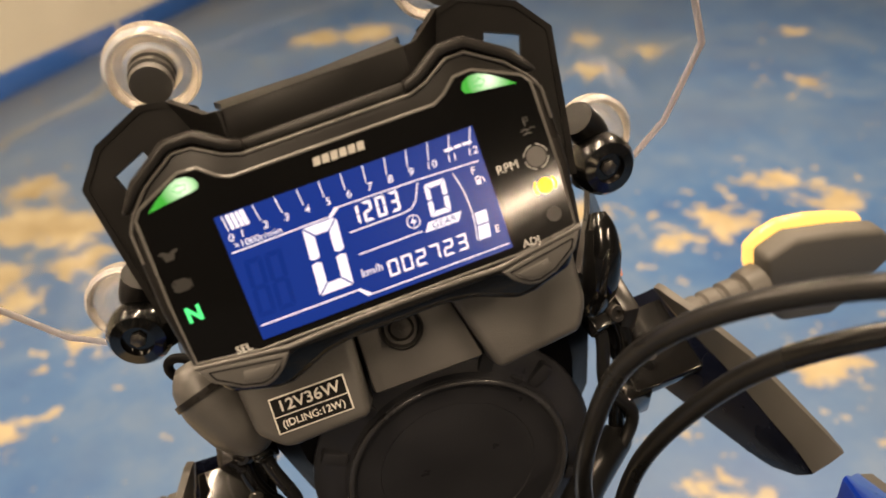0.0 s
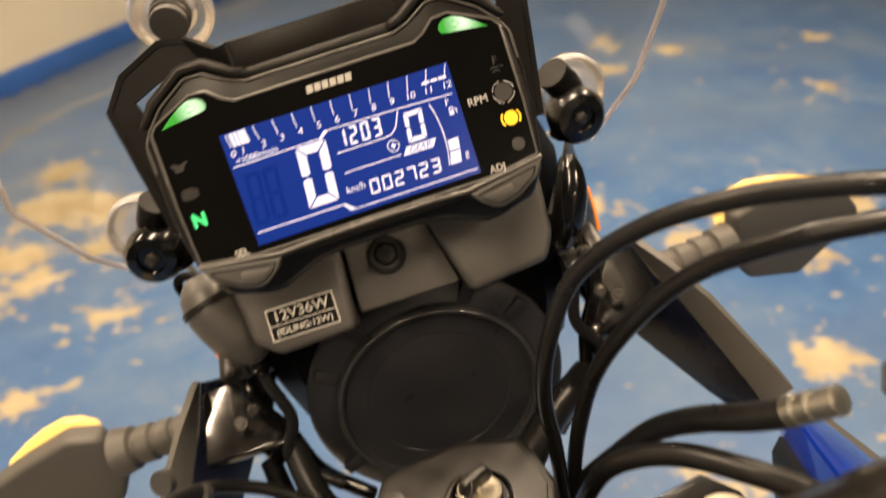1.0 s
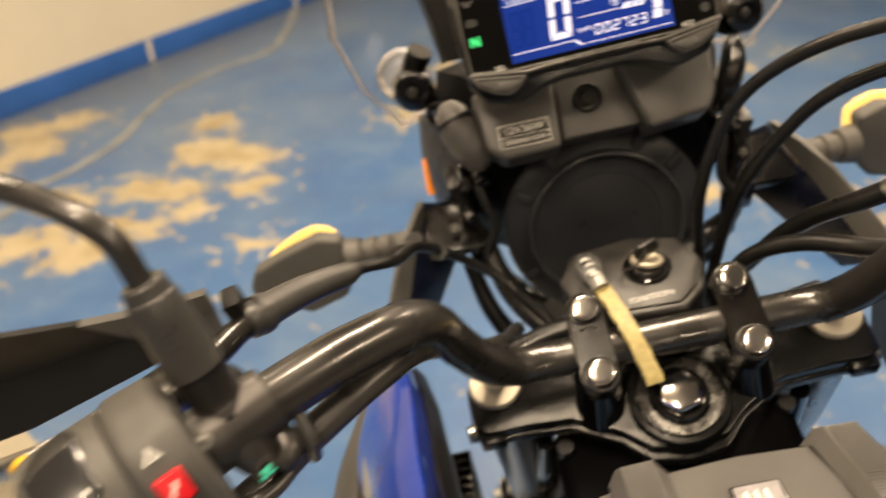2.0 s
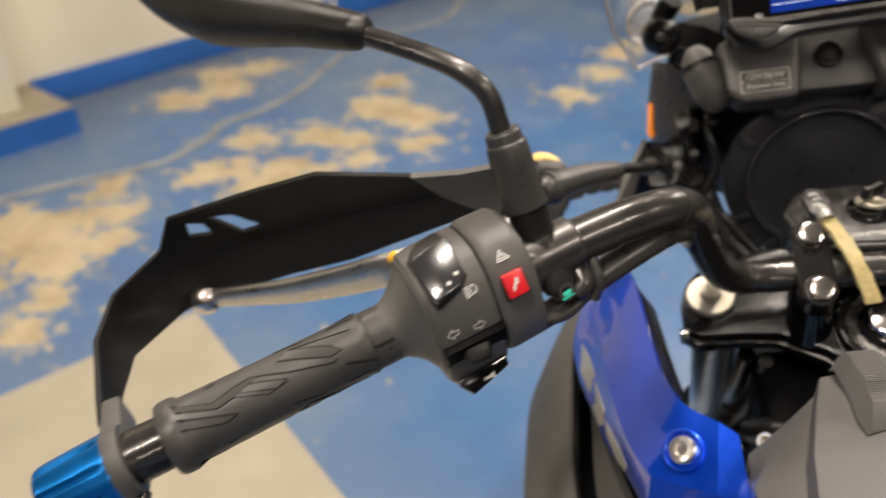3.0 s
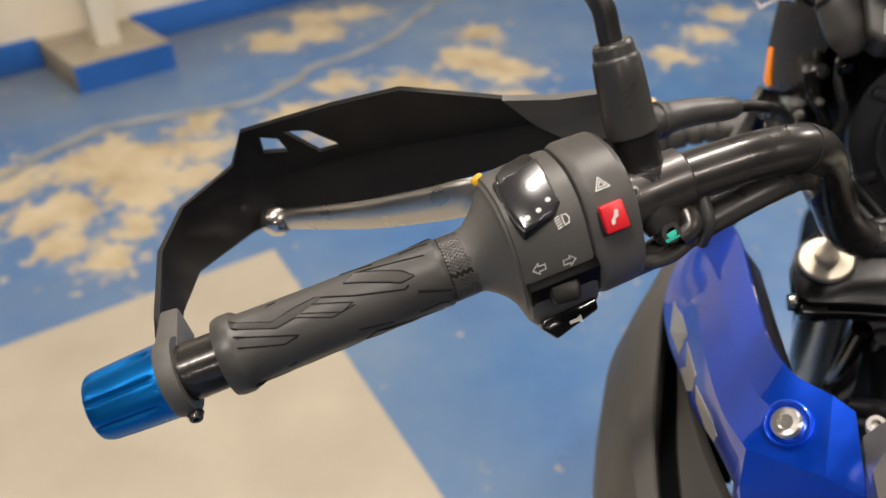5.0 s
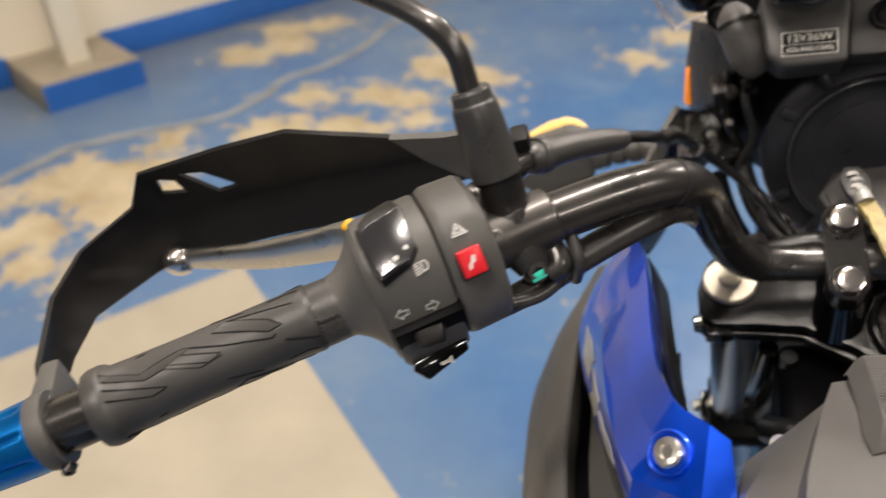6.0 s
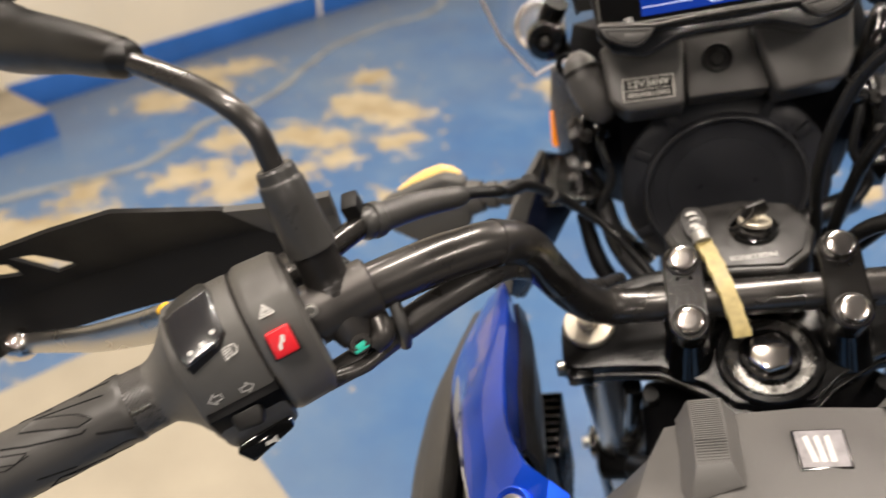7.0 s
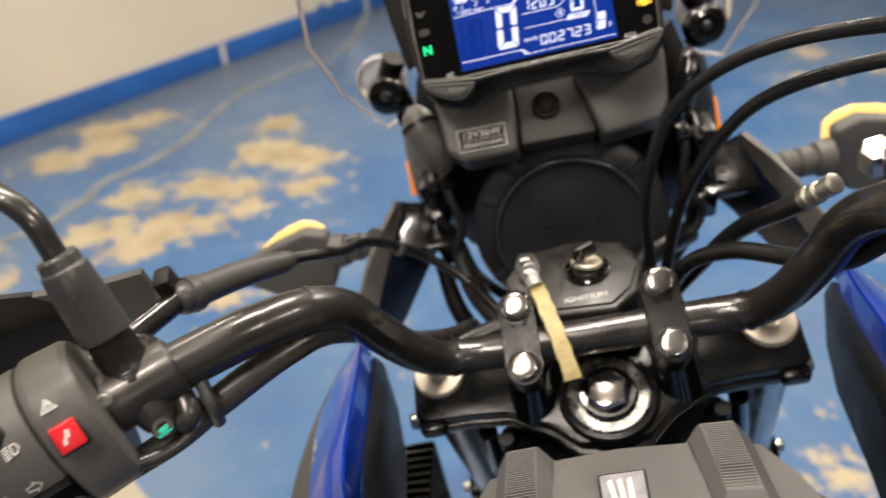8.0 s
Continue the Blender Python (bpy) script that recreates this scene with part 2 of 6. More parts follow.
def tube(pts, radius, n=18, bm=None, steps=8, smooth=True, squash=1.0):
    """A round bar along points; radius is one number, or one for each given point."""
    own = bmesh.new()
    line = spline(pts, steps) if smooth else [Vector(q) for q in pts]
    k = len(line)
    if isinstance(radius, (int, float)):
        rad = [radius] * k
    else:
        rad = [float(np.interp(i * (len(radius) - 1) / (k - 1), range(len(radius)), radius)) for i in range(k)]
    up = Vector((0, 0, 1))
    rings = []
    for i, p in enumerate(line):
        d = (line[min(i + 1, k - 1)] - line[max(i - 1, 0)]).normalized()
        if i == 0 and abs(d.dot(up)) > 0.95:
            up = Vector((0, 1, 0))
        x = d.cross(up).normalized()
        up = x.cross(d).normalized()
        rings.append([own.verts.new(p + (x * math.cos(2 * math.pi * j / n) + up * squash * math.sin(2 * math.pi * j / n)) * rad[i]) for j in range(n)])
    for a, b in zip(rings, rings[1:]):
        for j in range(n):
            own.faces.new((a[j], a[(j + 1) % n], b[(j + 1) % n], b[j]))
    own.faces.new(rings[0][::-1])
    own.faces.new(rings[-1])
    return merge(bm, own)


def loft(rings, bm=None, caps=True, m=None):
    own = bmesh.new()
    vs = [[own.verts.new(p) for p in r] for r in rings]
    n = len(vs[0])
    for a, b in zip(vs, vs[1:]):
        for j in range(n):
            own.faces.new((a[j], a[(j + 1) % n], b[(j + 1) % n], b[j]))
    if caps:
        own.faces.new(vs[0][::-1])
        own.faces.new(vs[-1])
    return merge(bm, own, m)


def shell(rows, thick, bm=None, m=None):
    """A curved panel through rows of points, thickened away from its face."""
    own = bmesh.new()
    vs = [[own.verts.new(p) for p in r] for r in rows]
    for a, b in zip(vs, vs[1:]):
        for j in range(len(a) - 1):
            own.faces.new((a[j], a[j + 1], b[j + 1], b[j]))
    thicken(own, thick)
    return merge(bm, own, m)


def skin_panel(rows, thick, out, m=None):
    """A panel whose given rows are its outer face, which looks along out; its thickness goes inward."""
    own = bmesh.new()
    vs = [[own.verts.new(p) for p in r] for r in rows]
    for a, b in zip(vs, vs[1:]):
        for j in range(len(a) - 1):
            own.faces.new((a[j], a[j + 1], b[j + 1], b[j]))
    own.normal_update()
    if sum(f.normal.dot(Vector(out)) * f.calc_area() for f in own.faces) < 0:
        bmesh.ops.reverse_faces(own, faces=own.faces)
    thicken(own, thick)
    return merge(None, own, m)


def thicken(own, thick):
    own.normal_update()
    verts, faces, rim = list(own.verts), list(own.faces), [e for e in own.edges if e.is_boundary]
    twin = {v: own.verts.new(v.co - v.normal * thick) for v in verts}
    for f in faces:
        own.faces.new([twin[v] for v in reversed(f.verts)])
    for e in rim:
        a, b = e.verts
        own.faces.new((a, b, twin[b], twin[a]))


def words(name, body, size, m, mat, parent, label="", depth=0.0001, align="CENTER", stretch=1.0, shear=0.0, bold=0.0):
    cu = bpy.data.curves.new(name, "FONT")
    cu.body, cu.size, cu.extrude, cu.align_x, cu.align_y, cu.shear = body, size, depth, align, "CENTER", shear
    cu.offset = bold
    tmp = bpy.data.objects.new("tmp", cu)
    me = bpy.data.meshes.new_from_object(tmp)
    bpy.data.objects.remove(tmp)
    me.name = name
    me.transform(m @ Matrix.Diagonal((stretch, 1, 1, 1)))
    me.materials.clear()
    me.materials.append(mat)
    ob = new(name, me)
    ob.parent = parent
    if label:
        ob["label"] = label
    return ob


def hex_bolt(m, r, h, mat, parent, label="", socket=True, name="bolt"):
    bm = lathe(((r * 1.25, 0), (r * 1.25, h * 0.18), (r, h * 0.2), (r, h * 0.85), (r * 0.88, h), (r * 0.5 if socket else 0, h)) + (((r * 0.42, h * 0.55), (0, h * 0.55)) if socket else ()), m, 24)
    return part(name, bm, mat, parent, label)


# ---------------------------------------------------------------- room
WU = Vector((0.527, 0.850, 0)).normalized()      # along the wall
WN = Vector((WU.y, -WU.x, 0))                    # out of the wall, to the room
W0 = Vector((-2.398, 3.062, 0))


def floor_material():
    """Blue floor paint, worn through to pale screed in patches."""
    m, nt, b = nodes_of("worn_blue_floor_paint")
    L = nt.links
    co = nt.nodes.new("ShaderNodeTexCoord").outputs["Object"]
    warp = noise_node(nt, co, 6.5, 4.0, 0.60)
    sub = nt.nodes.new("ShaderNodeVectorMath")
    sub.operation = "SUBTRACT"
    sub.inputs[1].default_value = (0.5, 0.5, 0.5)
    L.new(warp.outputs["Color"], sub.inputs[0])
    sc = nt.nodes.new("ShaderNodeVectorMath")
    sc.operation = "SCALE"
    sc.inputs["Scale"].default_value = 0.20
    L.new(sub.outputs[0], sc.inputs[0])
    add = nt.nodes.new("ShaderNodeVectorMath")
    L.new(co, add.inputs[0])
    L.new(sc.outputs[0], add.inputs[1])
    fieldv = None
    for x, y, r in WORN:
        r = r * 1.2 + 0.006
        d = nt.nodes.new("ShaderNodeVectorMath")
        d.operation = "DISTANCE"
        d.inputs[1].default_value = (x, y, 0)
        L.new(add.outputs[0], d.inputs[0])
        s = nt.nodes.new("ShaderNodeMath")
        s.operation = "SUBTRACT"
        s.inputs[0].default_value = r
        L.new(d.outputs["Value"], s.inputs[1])
        if fieldv is None:
            fieldv = s.outputs[0]
        else:
            mx = nt.nodes.new("ShaderNodeMath")
            mx.operation = "MAXIMUM"
            L.new(fieldv, mx.inputs[0])
            L.new(s.outputs[0], mx.inputs[1])
            fieldv = mx.outputs[0]
    ragged = noise_node(nt, co, 15.0, 7.0, 0.66)
    rg = nt.nodes.new("ShaderNodeMath")
    rg.operation = "MULTIPLY_ADD"
    rg.inputs[1].default_value, rg.inputs[2].default_value = 0.34, -0.172
    L.new(ragged.outputs[0], rg.inputs[0])
    edge = nt.nodes.new("ShaderNodeMath")
    L.new(fieldv, edge.inputs[0])
    L.new(rg.outputs[0], edge.inputs[1])
    worn = nt.nodes.new("ShaderNodeMapRange")
    worn.inputs[1].default_value, worn.inputs[2].default_value = -0.018, 0.03
    L.new(edge.outputs[0], worn.inputs[0])
    # small chips all over, thicker round the worn patches
    chips = noise_node(nt, co, 13.0, 4.0, 0.60)
    near = nt.nodes.new("ShaderNodeMapRange")
    near.inputs[1].default_value, near.inputs[2].default_value = -0.20, 0.0
    near.inputs[3].default_value, near.inputs[4].default_value = 0.0, 0.115
    L.new(fieldv, near.inputs[0])
    flake = nt.nodes.new("ShaderNodeMath")
    L.new(chips.outputs[0], flake.inputs[0])
    L.new(near.outputs[0], flake.inputs[1])
    chip = ramp(nt, flake.outputs[0], ((0.655, (0, 0, 0)), (0.70, (0.8, 0.8, 0.8))))
    both = nt.nodes.new("ShaderNodeMath")
    both.operation = "MAXIMUM"
    L.new(worn.outputs[0], both.inputs[0])
    L.new(chip.outputs[0], both.inputs[1])
    tone = noise_node(nt, co, 2.2, 9.0, 0.72)
    paint = ramp(nt, tone.outputs[0], ((0.3, (0.032, 0.102, 0.282)), (0.52, (0.063, 0.156, 0.336)), (0.72, (0.158, 0.232, 0.345))))
    dirt = noise_node(nt, co, 0.9, 5.0, 0.6)
    dirty = ramp(nt, dirt.outputs[0], ((0.42, (0, 0, 0)), (0.68, (0.7, 0.7, 0.7))))
    grey = nt.nodes.new("ShaderNodeMix")
    grey.data_type = "RGBA"
    L.new(dirty.outputs[0], grey.inputs["Factor"])
    L.new(paint.outputs[0], grey.inputs["A"])
    grey.inputs["B"].default_value = (0.142, 0.197, 0.272, 1)
    # greyer, duller tone along the foot of the wall, fading into the room
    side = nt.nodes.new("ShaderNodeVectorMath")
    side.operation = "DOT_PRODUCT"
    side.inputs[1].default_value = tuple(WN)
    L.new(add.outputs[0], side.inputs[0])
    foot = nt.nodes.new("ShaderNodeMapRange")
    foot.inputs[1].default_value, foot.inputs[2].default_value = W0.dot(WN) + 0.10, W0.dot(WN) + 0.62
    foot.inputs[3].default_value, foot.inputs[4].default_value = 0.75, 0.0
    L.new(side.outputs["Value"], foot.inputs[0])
    wall_grey = nt.nodes.new("ShaderNodeMix")
    wall_grey.data_type = "RGBA"
    L.new(foot.outputs[0], wall_grey.inputs["Factor"])
    L.new(grey.outputs["Result"], wall_grey.inputs["A"])
    wall_grey.inputs["B"].default_value = (0.150, 0.165, 0.175, 1)
    screed_tone = noise_node(nt, co, 6.0, 6.0, 0.6)
    screed = ramp(nt, screed_tone.outputs[0], ((0.3, (0.335, 0.265, 0.15)), (0.7, (0.525, 0.45, 0.305))))
    mix = nt.nodes.new("ShaderNodeMix")
    mix.data_type = "RGBA"
    L.new(both.outputs[0], mix.inputs["Factor"])
    L.new(wall_grey.outputs["Result"], mix.inputs["A"])
    L.new(screed.outputs[0], mix.inputs["B"])
    L.new(mix.outputs["Result"], b.inputs["Base Color"])
    gl = nt.nodes.new("ShaderNodeMapRange")
    gl.inputs[3].default_value, gl.inputs[4].default_value = 0.37, 0.72
    L.new(both.outputs[0], gl.inputs[0])
    L.new(gl.outputs[0], b.inputs["Roughness"])
    bp = nt.nodes.new("ShaderNodeBump")
    bp.inputs["Strength"].default_value, bp.inputs["Distance"].default_value = 0.4, 0.002
    bp.invert = True
    L.new(both.outputs[0], bp.inputs["Height"])
    L.new(bp.outputs[0], b.inputs["Normal"])
    return m


WORN_BY_WALL = [(-2.27, 1.35, 0.105), (-2.23, 1.43, 0.105), (-2.11, 1.39, 0.115), (-1.97, 1.27, 0.11), (-2.05, 1.52, 0.07), (-1.87, 1.37, 0.085), (-1.94, 1.56, 0.085),
                (-2.05, 1.74, 0.075), (-2.14, 1.06, 0.105), (-2.16, 1.0, 0.075), (-2.01, 0.92, 0.075), (-1.85, 0.89, 0.062), (-1.86, 1.06, 0.072), (-2.43, 1.19, 0.095),
                (-2.18, 2.6, 0.115), (-2.03, 2.77, 0.11), (-2.12, 2.96, 0.11), (-1.97, 3.07, 0.10), (-1.74, 1.91, 0.078), (-2.55, 1.05, 0.08), (-2.3, 0.9, 0.06)]
WORN_AHEAD = [(-1.69, 2.22, 0.095), (-1.63, 1.95, 0.085), (-1.42, 2.29, 0.10), (-1.29, 2.25, 0.095), (-1.23, 2.64, 0.125), (-1.06, 2.54, 0.11), (-1.0, 2.28, 0.08),
              (-1.2, 2.08, 0.058), (-1.46, 1.96, 0.10), (-1.5, 1.84, 0.095), (-1.32, 1.98, 0.062), (-1.28, 2.94, 0.085), (-0.4, 2.88, 0.075), (-0.25, 3.18, 0.085),
              (-0.17, 3.51, 0.09), (0.34, 4.43, 0.14), (0.05, 4.5, 0.12), (-0.9, 1.8, 0.05), (-1.1, 1.45, 0.045)]
WORN_FAR_SIDE = [(1.43, 3.7, 0.075), (1.65, 3.42, 0.07), (2.41, 3.32, 0.065), (2.04, 2.68, 0.06), (1.37, 1.92, 0.072), (1.48, 1.74, 0.07), (1.06, 1.74, 0.085),
                 (0.86, 1.71, 0.06), (0.68, 1.95, 0.052), (0.48, 0.75, 0.052), (1.18, 1.5, 0.05), (1.28, 3.28, 0.075), (0.93, 1.05, 0.06), (2.2, 2.1, 0.06)]
WORN = WORN_BY_WALL + WORN_AHEAD + [(x, y, r * 0.86) for x, y, r in WORN_FAR_SIDE]
FLOOR_MAT = floor_material()
BEIGE_MAT = surface("beige_floor_paint", (0.375, 0.335, 0.258), 0.5, bump=0.2, grain=160, vary=0.10, wear=4)
WALL_MAT = surface("cream_wall_paint", (0.73, 0.66, 0.52), 0.6, bump=0.25, grain=120, vary=0.05, wear=1.5)
POST_MAT = surface("white_gloss_paint", (0.78, 0.72, 0.58), 0.45, bump=0.1, grain=150, vary=0.05, wear=3)
SKIRT_MAT = surface("blue_skirting_paint", (0.025, 0.12, 0.42), 0.4, bump=0.2, grain=90, vary=0.12, wear=5)
SCREED_MAT = surface("bare_screed", (0.30, 0.26, 0.19), 0.8, bump=0.3, grain=120, vary=0.2, wear=8)
CRACK_MAT = surface("crack_filler", (0.24, 0.255, 0.26), 0.8, bump=0.4, grain=120, vary=0.3, wear=6)
CEIL_MAT = surface("brown_ceiling_boards", (0.26, 0.19, 0.13), 0.7, bump=0.1, grain=60, vary=0.15, wear=3)

WALL = axes(W0, WU, WN)                          # x along the wall, y up, z to the room


def setting(name, bm, mat, label):
    return tagged(finish(name, bm, mat, None, label), label, "", "", "structure")


bm = bmesh.new()
bmesh.ops.create_grid(bm, x_segments=8, y_segments=8, size=9.0)
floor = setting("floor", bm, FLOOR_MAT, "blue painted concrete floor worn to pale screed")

# corners of the room in the wall's frame
bm = slab([(-6, -0.01), (8, -0.01), (8, CEIL), (-6, CEIL)], 0.15, WALL, base=-0.15)
setting("wall_west", bm, WALL_MAT, "cream painted wall above blue skirting")
setting("wall_east", slab([(-8, -0.01), (8, -0.01), (8, CEIL), (-8, CEIL)], 0.15, axes(W0 + WN * 8, WU, -WN), base=-0.15), WALL_MAT, "plain cream painted wall")
setting("wall_north", slab([(-0.2, -0.01), (8.2, -0.01), (8.2, CEIL), (-0.2, CEIL)], 0.15, axes(W0 + WU * 7.0, WN, -WU), base=-0.15), WALL_MAT, "plain cream painted wall")
setting("wall_south", slab([(-0.2, -0.01), (8.2, -0.01), (8.2, CEIL), (-0.2, CEIL)], 0.15, axes(W0 - WU * 7.0, WN, WU), base=-0.15), WALL_MAT, "plain cream painted wall")
bm = bmesh.new()
bmesh.ops.create_grid(bm, x_segments=1, y_segments=1, size=9.5, matrix=Matrix.Translation((1.5, 0.5, CEIL)))
setting("ceiling", bm, CEIL_MAT, "plain brown ceiling")

# skirting in two runs, either side of the plinth
for a, c in ((-5.9, -1.168), (-0.752, 6.9)):
    ln = c - a
    bm = slab(rect(ln, 0.13, (a + c) / 2, 0.066), 0.016, WALL, 0.003)
    setting("baseboard", bm, SKIRT_MAT, "blue painted skirting along the cream wall")
# pale drips on the skirting
for s in (1.05, 2.35, 3.4):
    bm = slab([(s - 0.012, 0.01), (s + 0.012, 0.0), (s + 0.02, 0.125), (s - 0.014, 0.128)], 0.001, WALL, base=0.0165)
    setting("trim", bm, WALL_MAT, "pale paint drip on the blue skirting")

# plinth with a white post
PL = W0 + WU * -0.96
pm = axes(PL, WU, (0, 0, 1))
bm = slab([(-0.205, 0.0), (0.205, 0.0), (0.205, -0.415), (-0.205, -0.415)], 0.118, pm, 0.004)
plinth = tagged(finish("plinth", bm, SCREED_MAT, None), "low concrete plinth with blue painted sides against the wall", "plinth", "", "structure")
for a, bq in (((-0.205, -0.415), (0.205, -0.415)), ((0.205, -0.415), (0.205, -0.02))):
    mid = (Vector((*a, 0)) + Vector((*bq, 0))) / 2
    run = Vector((*bq, 0)) - Vector((*a, 0))
    side = axes(pm @ mid, pm.to_3x3() @ run, pm.to_3x3() @ Vector((run.y, -run.x, 0)))
    part("painted_side", slab(rect(run.length, 0.112, 0, 0.056), 0.004, side, base=0.001), SKIRT_MAT, plinth, "blue painted side")
bm = slab(rect(0.10, 0.085, 0.0, -0.25), 2.9, pm, 0.006, base=0.118)
tagged(finish("post", bm, POST_MAT, None), "white painted square post standing on the plinth", "post", "", "structure")

# beige painted square on the floor
c0, e1, e2 = Vector((-1.41, 1.065, 0.0)), Vector((-0.634, -0.773, 0)), Vector((0.718, -0.696, 0))
quad = [c0, c0 + e1 * 1.6, c0 + e1 * 1.6 + e2 * 1.7, c0 + e2 * 1.7]
setting("floor_square", slab([(p.x, p.y) for p in quad], 0.003, None, base=0.001), BEIGE_MAT, "beige painted square on the blue floor")

# filled crack wandering across the floor
crack = spline([(-2.62, 0.9, 0), (-2.47, 1.18, 0), (-2.44, 1.43, 0), (-2.37, 1.61, 0), (-2.22, 1.75, 0), (-1.98, 1.93, 0), (-1.90, 2.08, 0), (-1.86, 2.36, 0), (-1.75, 2.55, 0), (-1.66, 2.8, 0), (-1.64, 3.06, 0), (-1.57, 3.46, 0), (-1.38, 3.80, 0), (-1.17, 4.08, 0), (-1.14, 4.8, 0), (-1.2, 5.6, 0)], 10)
own = bmesh.new()
prev = None
for i, p in enumerate(crack):
    d = (crack[min(i + 1, len(crack) - 1)] - crack[max(i - 1, 0)]).normalized()
    s = Vector((-d.y, d.x, 0)) * (0.022 + 0.010 * noise.noise(p * 9))
    wob = Vector((noise.noise(p * 7), noise.noise(p * 7 + Vector((5, 0, 0))), 0)) * 0.02
    a, c = own.verts.new(p + s + wob + Vector((0, 0, 0.004))), own.verts.new(p - s + wob + Vector((0, 0, 0.004)))
    if prev:
        own.faces.new((prev[0], prev[1], c, a))
    prev = (a, c)
thicken(own, 0.003)
setting("floor_crack", own, CRACK_MAT, "pale filled crack wandering over the blue floor")


# ---------------------------------------------------------------- the motorcycle, in its own upright frame
LEAN = 10.44
bike = new("motorcycle")
bike.matrix_world = pose(0, 0, 0, 0, -LEAN, 0)
tagged(bike, "blue and black adventure motorcycle leaning on its side stand", "motorcycle")


def mir(p):
    return (-p[0], p[1], p[2])


# ---- instrument cluster
CO = Vector((-0.003, 0.1430, 1.1676))
CU = Vector((0, 0.397, 0.918)).normalized()
CM = axes(CO, (1, 0, 0), Vector((1, 0, 0)).cross(CU))


def cm(u, v, w=0.0):
    return CM @ Matrix.Translation((u / 1000, v / 1000, w / 1000))


def mm(poly):
    return [(u / 1000, v / 1000) for u, v in poly]


def both(half):
    """A left half outline, from bottom to top, closed with its mirror image."""
    return half + [(-u, v) for u, v in reversed(half)]


HOUSE = both([(-50, -39), (-61, -48), (-84, -42.5), (-92, -32), (-95.5, -3), (-95.5, 33), (-91.5, 41), (-82, 51), (-66, 61.5), (-56, 61.5), (-44, 54), (-36, 51.5)])
GLASS = both([(-60, -32.5), (-89, -28.5), (-90, 0), (-89.2, 38), (-86, 42), (-66, 51), (-58, 50.6), (-51.5, 45), (-46, 42.3)])
cluster = part("dashboard", slab(mm(HOUSE), 0.040, cm(0, 0, -41), 0.0035, 3), PAD_BLACK, bike, "dark grey instrument cluster with a lit blue display")
# added tube draws the highlight along the hood's edge
top_line = [(u, v) for u, v in both([(-93.5, 20), (-93.2, 34), (-89.5, 40.5), (-81, 49.5), (-65.5, 59.2), (-57, 59.0), (-46, 52.5), (-38, 49.8)])]
part("hood_highlight", tube([cm(u, v, 0.0).translation for u, v in top_line], 0.0007, 8, smooth=False), EDGE_HIGHLIGHT, cluster, "thin highlight drawn along the hood")
rim = bmesh.new()
gl = mm(GLASS)
tube([cm(u, v, 0.2).translation for u, v in GLASS + GLASS[:1]], 0.0009, 8, rim, smooth=False)
part("rim", rim, EDGE_HIGHLIGHT, cluster, "thin rim round the glass, its highlight in the colour")
part("cover_glass", slab(gl, 0.002, cm(0, 0, -1.2), 0.0004, 1), PANEL, cluster, "glossy black cover glass")
part("display", slab(rect(0.1175, 0.0570), 0.0003, cm(0, 0, 0.9)), LCD_BLUE, cluster, "lit deep blue display", smooth=0)
# deeper back cover with two lobes
COVER = both([(-22, -46), (-36, -48), (-46, -52), (-56, -56), (-65, -55.5), (-84, -50), (-93, -37), (-93, 25), (-80, 45), (-40, 48)])
part("back_cover", slab(mm(COVER), 0.036, cm(0, 0, -49), 0.003, 3), GLOSS_BLACK, cluster, "glossy black lobed back cover")
for s in (-1, 1):
    lobe = [(s * u, v) for u, v in ((91, -31), (50, -37.5), (54, -43), (60, -47.5), (65, -48.8), (74, -46.5), (86, -39.5))]
    part("button_pad", slab(mm(lobe), 0.014, cm(0, 0, -13.2), 0.0012, 3), GREY_PLASTIC, cluster, "dark grey push button pad")
    edge = [(s * u, v) for u, v in ((86, -34.2), (54, -39.3), (57, -43.2), (62, -46.2), (66, -46.8), (74, -44.6), (84, -38.2))]
    part("button_groove", tube([cm(u, v, 0.75).translation for u, v in edge + edge[:1]], 0.0004, 6, smooth=False), MATT_BLACK, cluster)
    key_face = [(s * u, v) for u, v in ((72, -38.6), (57, -40.8), (61, -44.6), (66, -45.4), (73, -43.4))]
    part("button_face", slab(mm(key_face), 0.0012, cm(0, 0, 0.4), 0.0006, 2), GREY_PLASTIC, cluster)
lip = tube([cm(u, v, -0.2).translation for u, v in ((-91, -30.2), (-62, -33.9), (-50, -35.6), (-30, -34.6), (0, -34.2), (30, -34.6), (50, -35.6), (62, -33.9), (91, -30.2))], 0.0014, 10, smooth=False)
part("lip", lip, EDGE_HIGHLIGHT, cluster, "lip under the glass, its highlight in the colour")


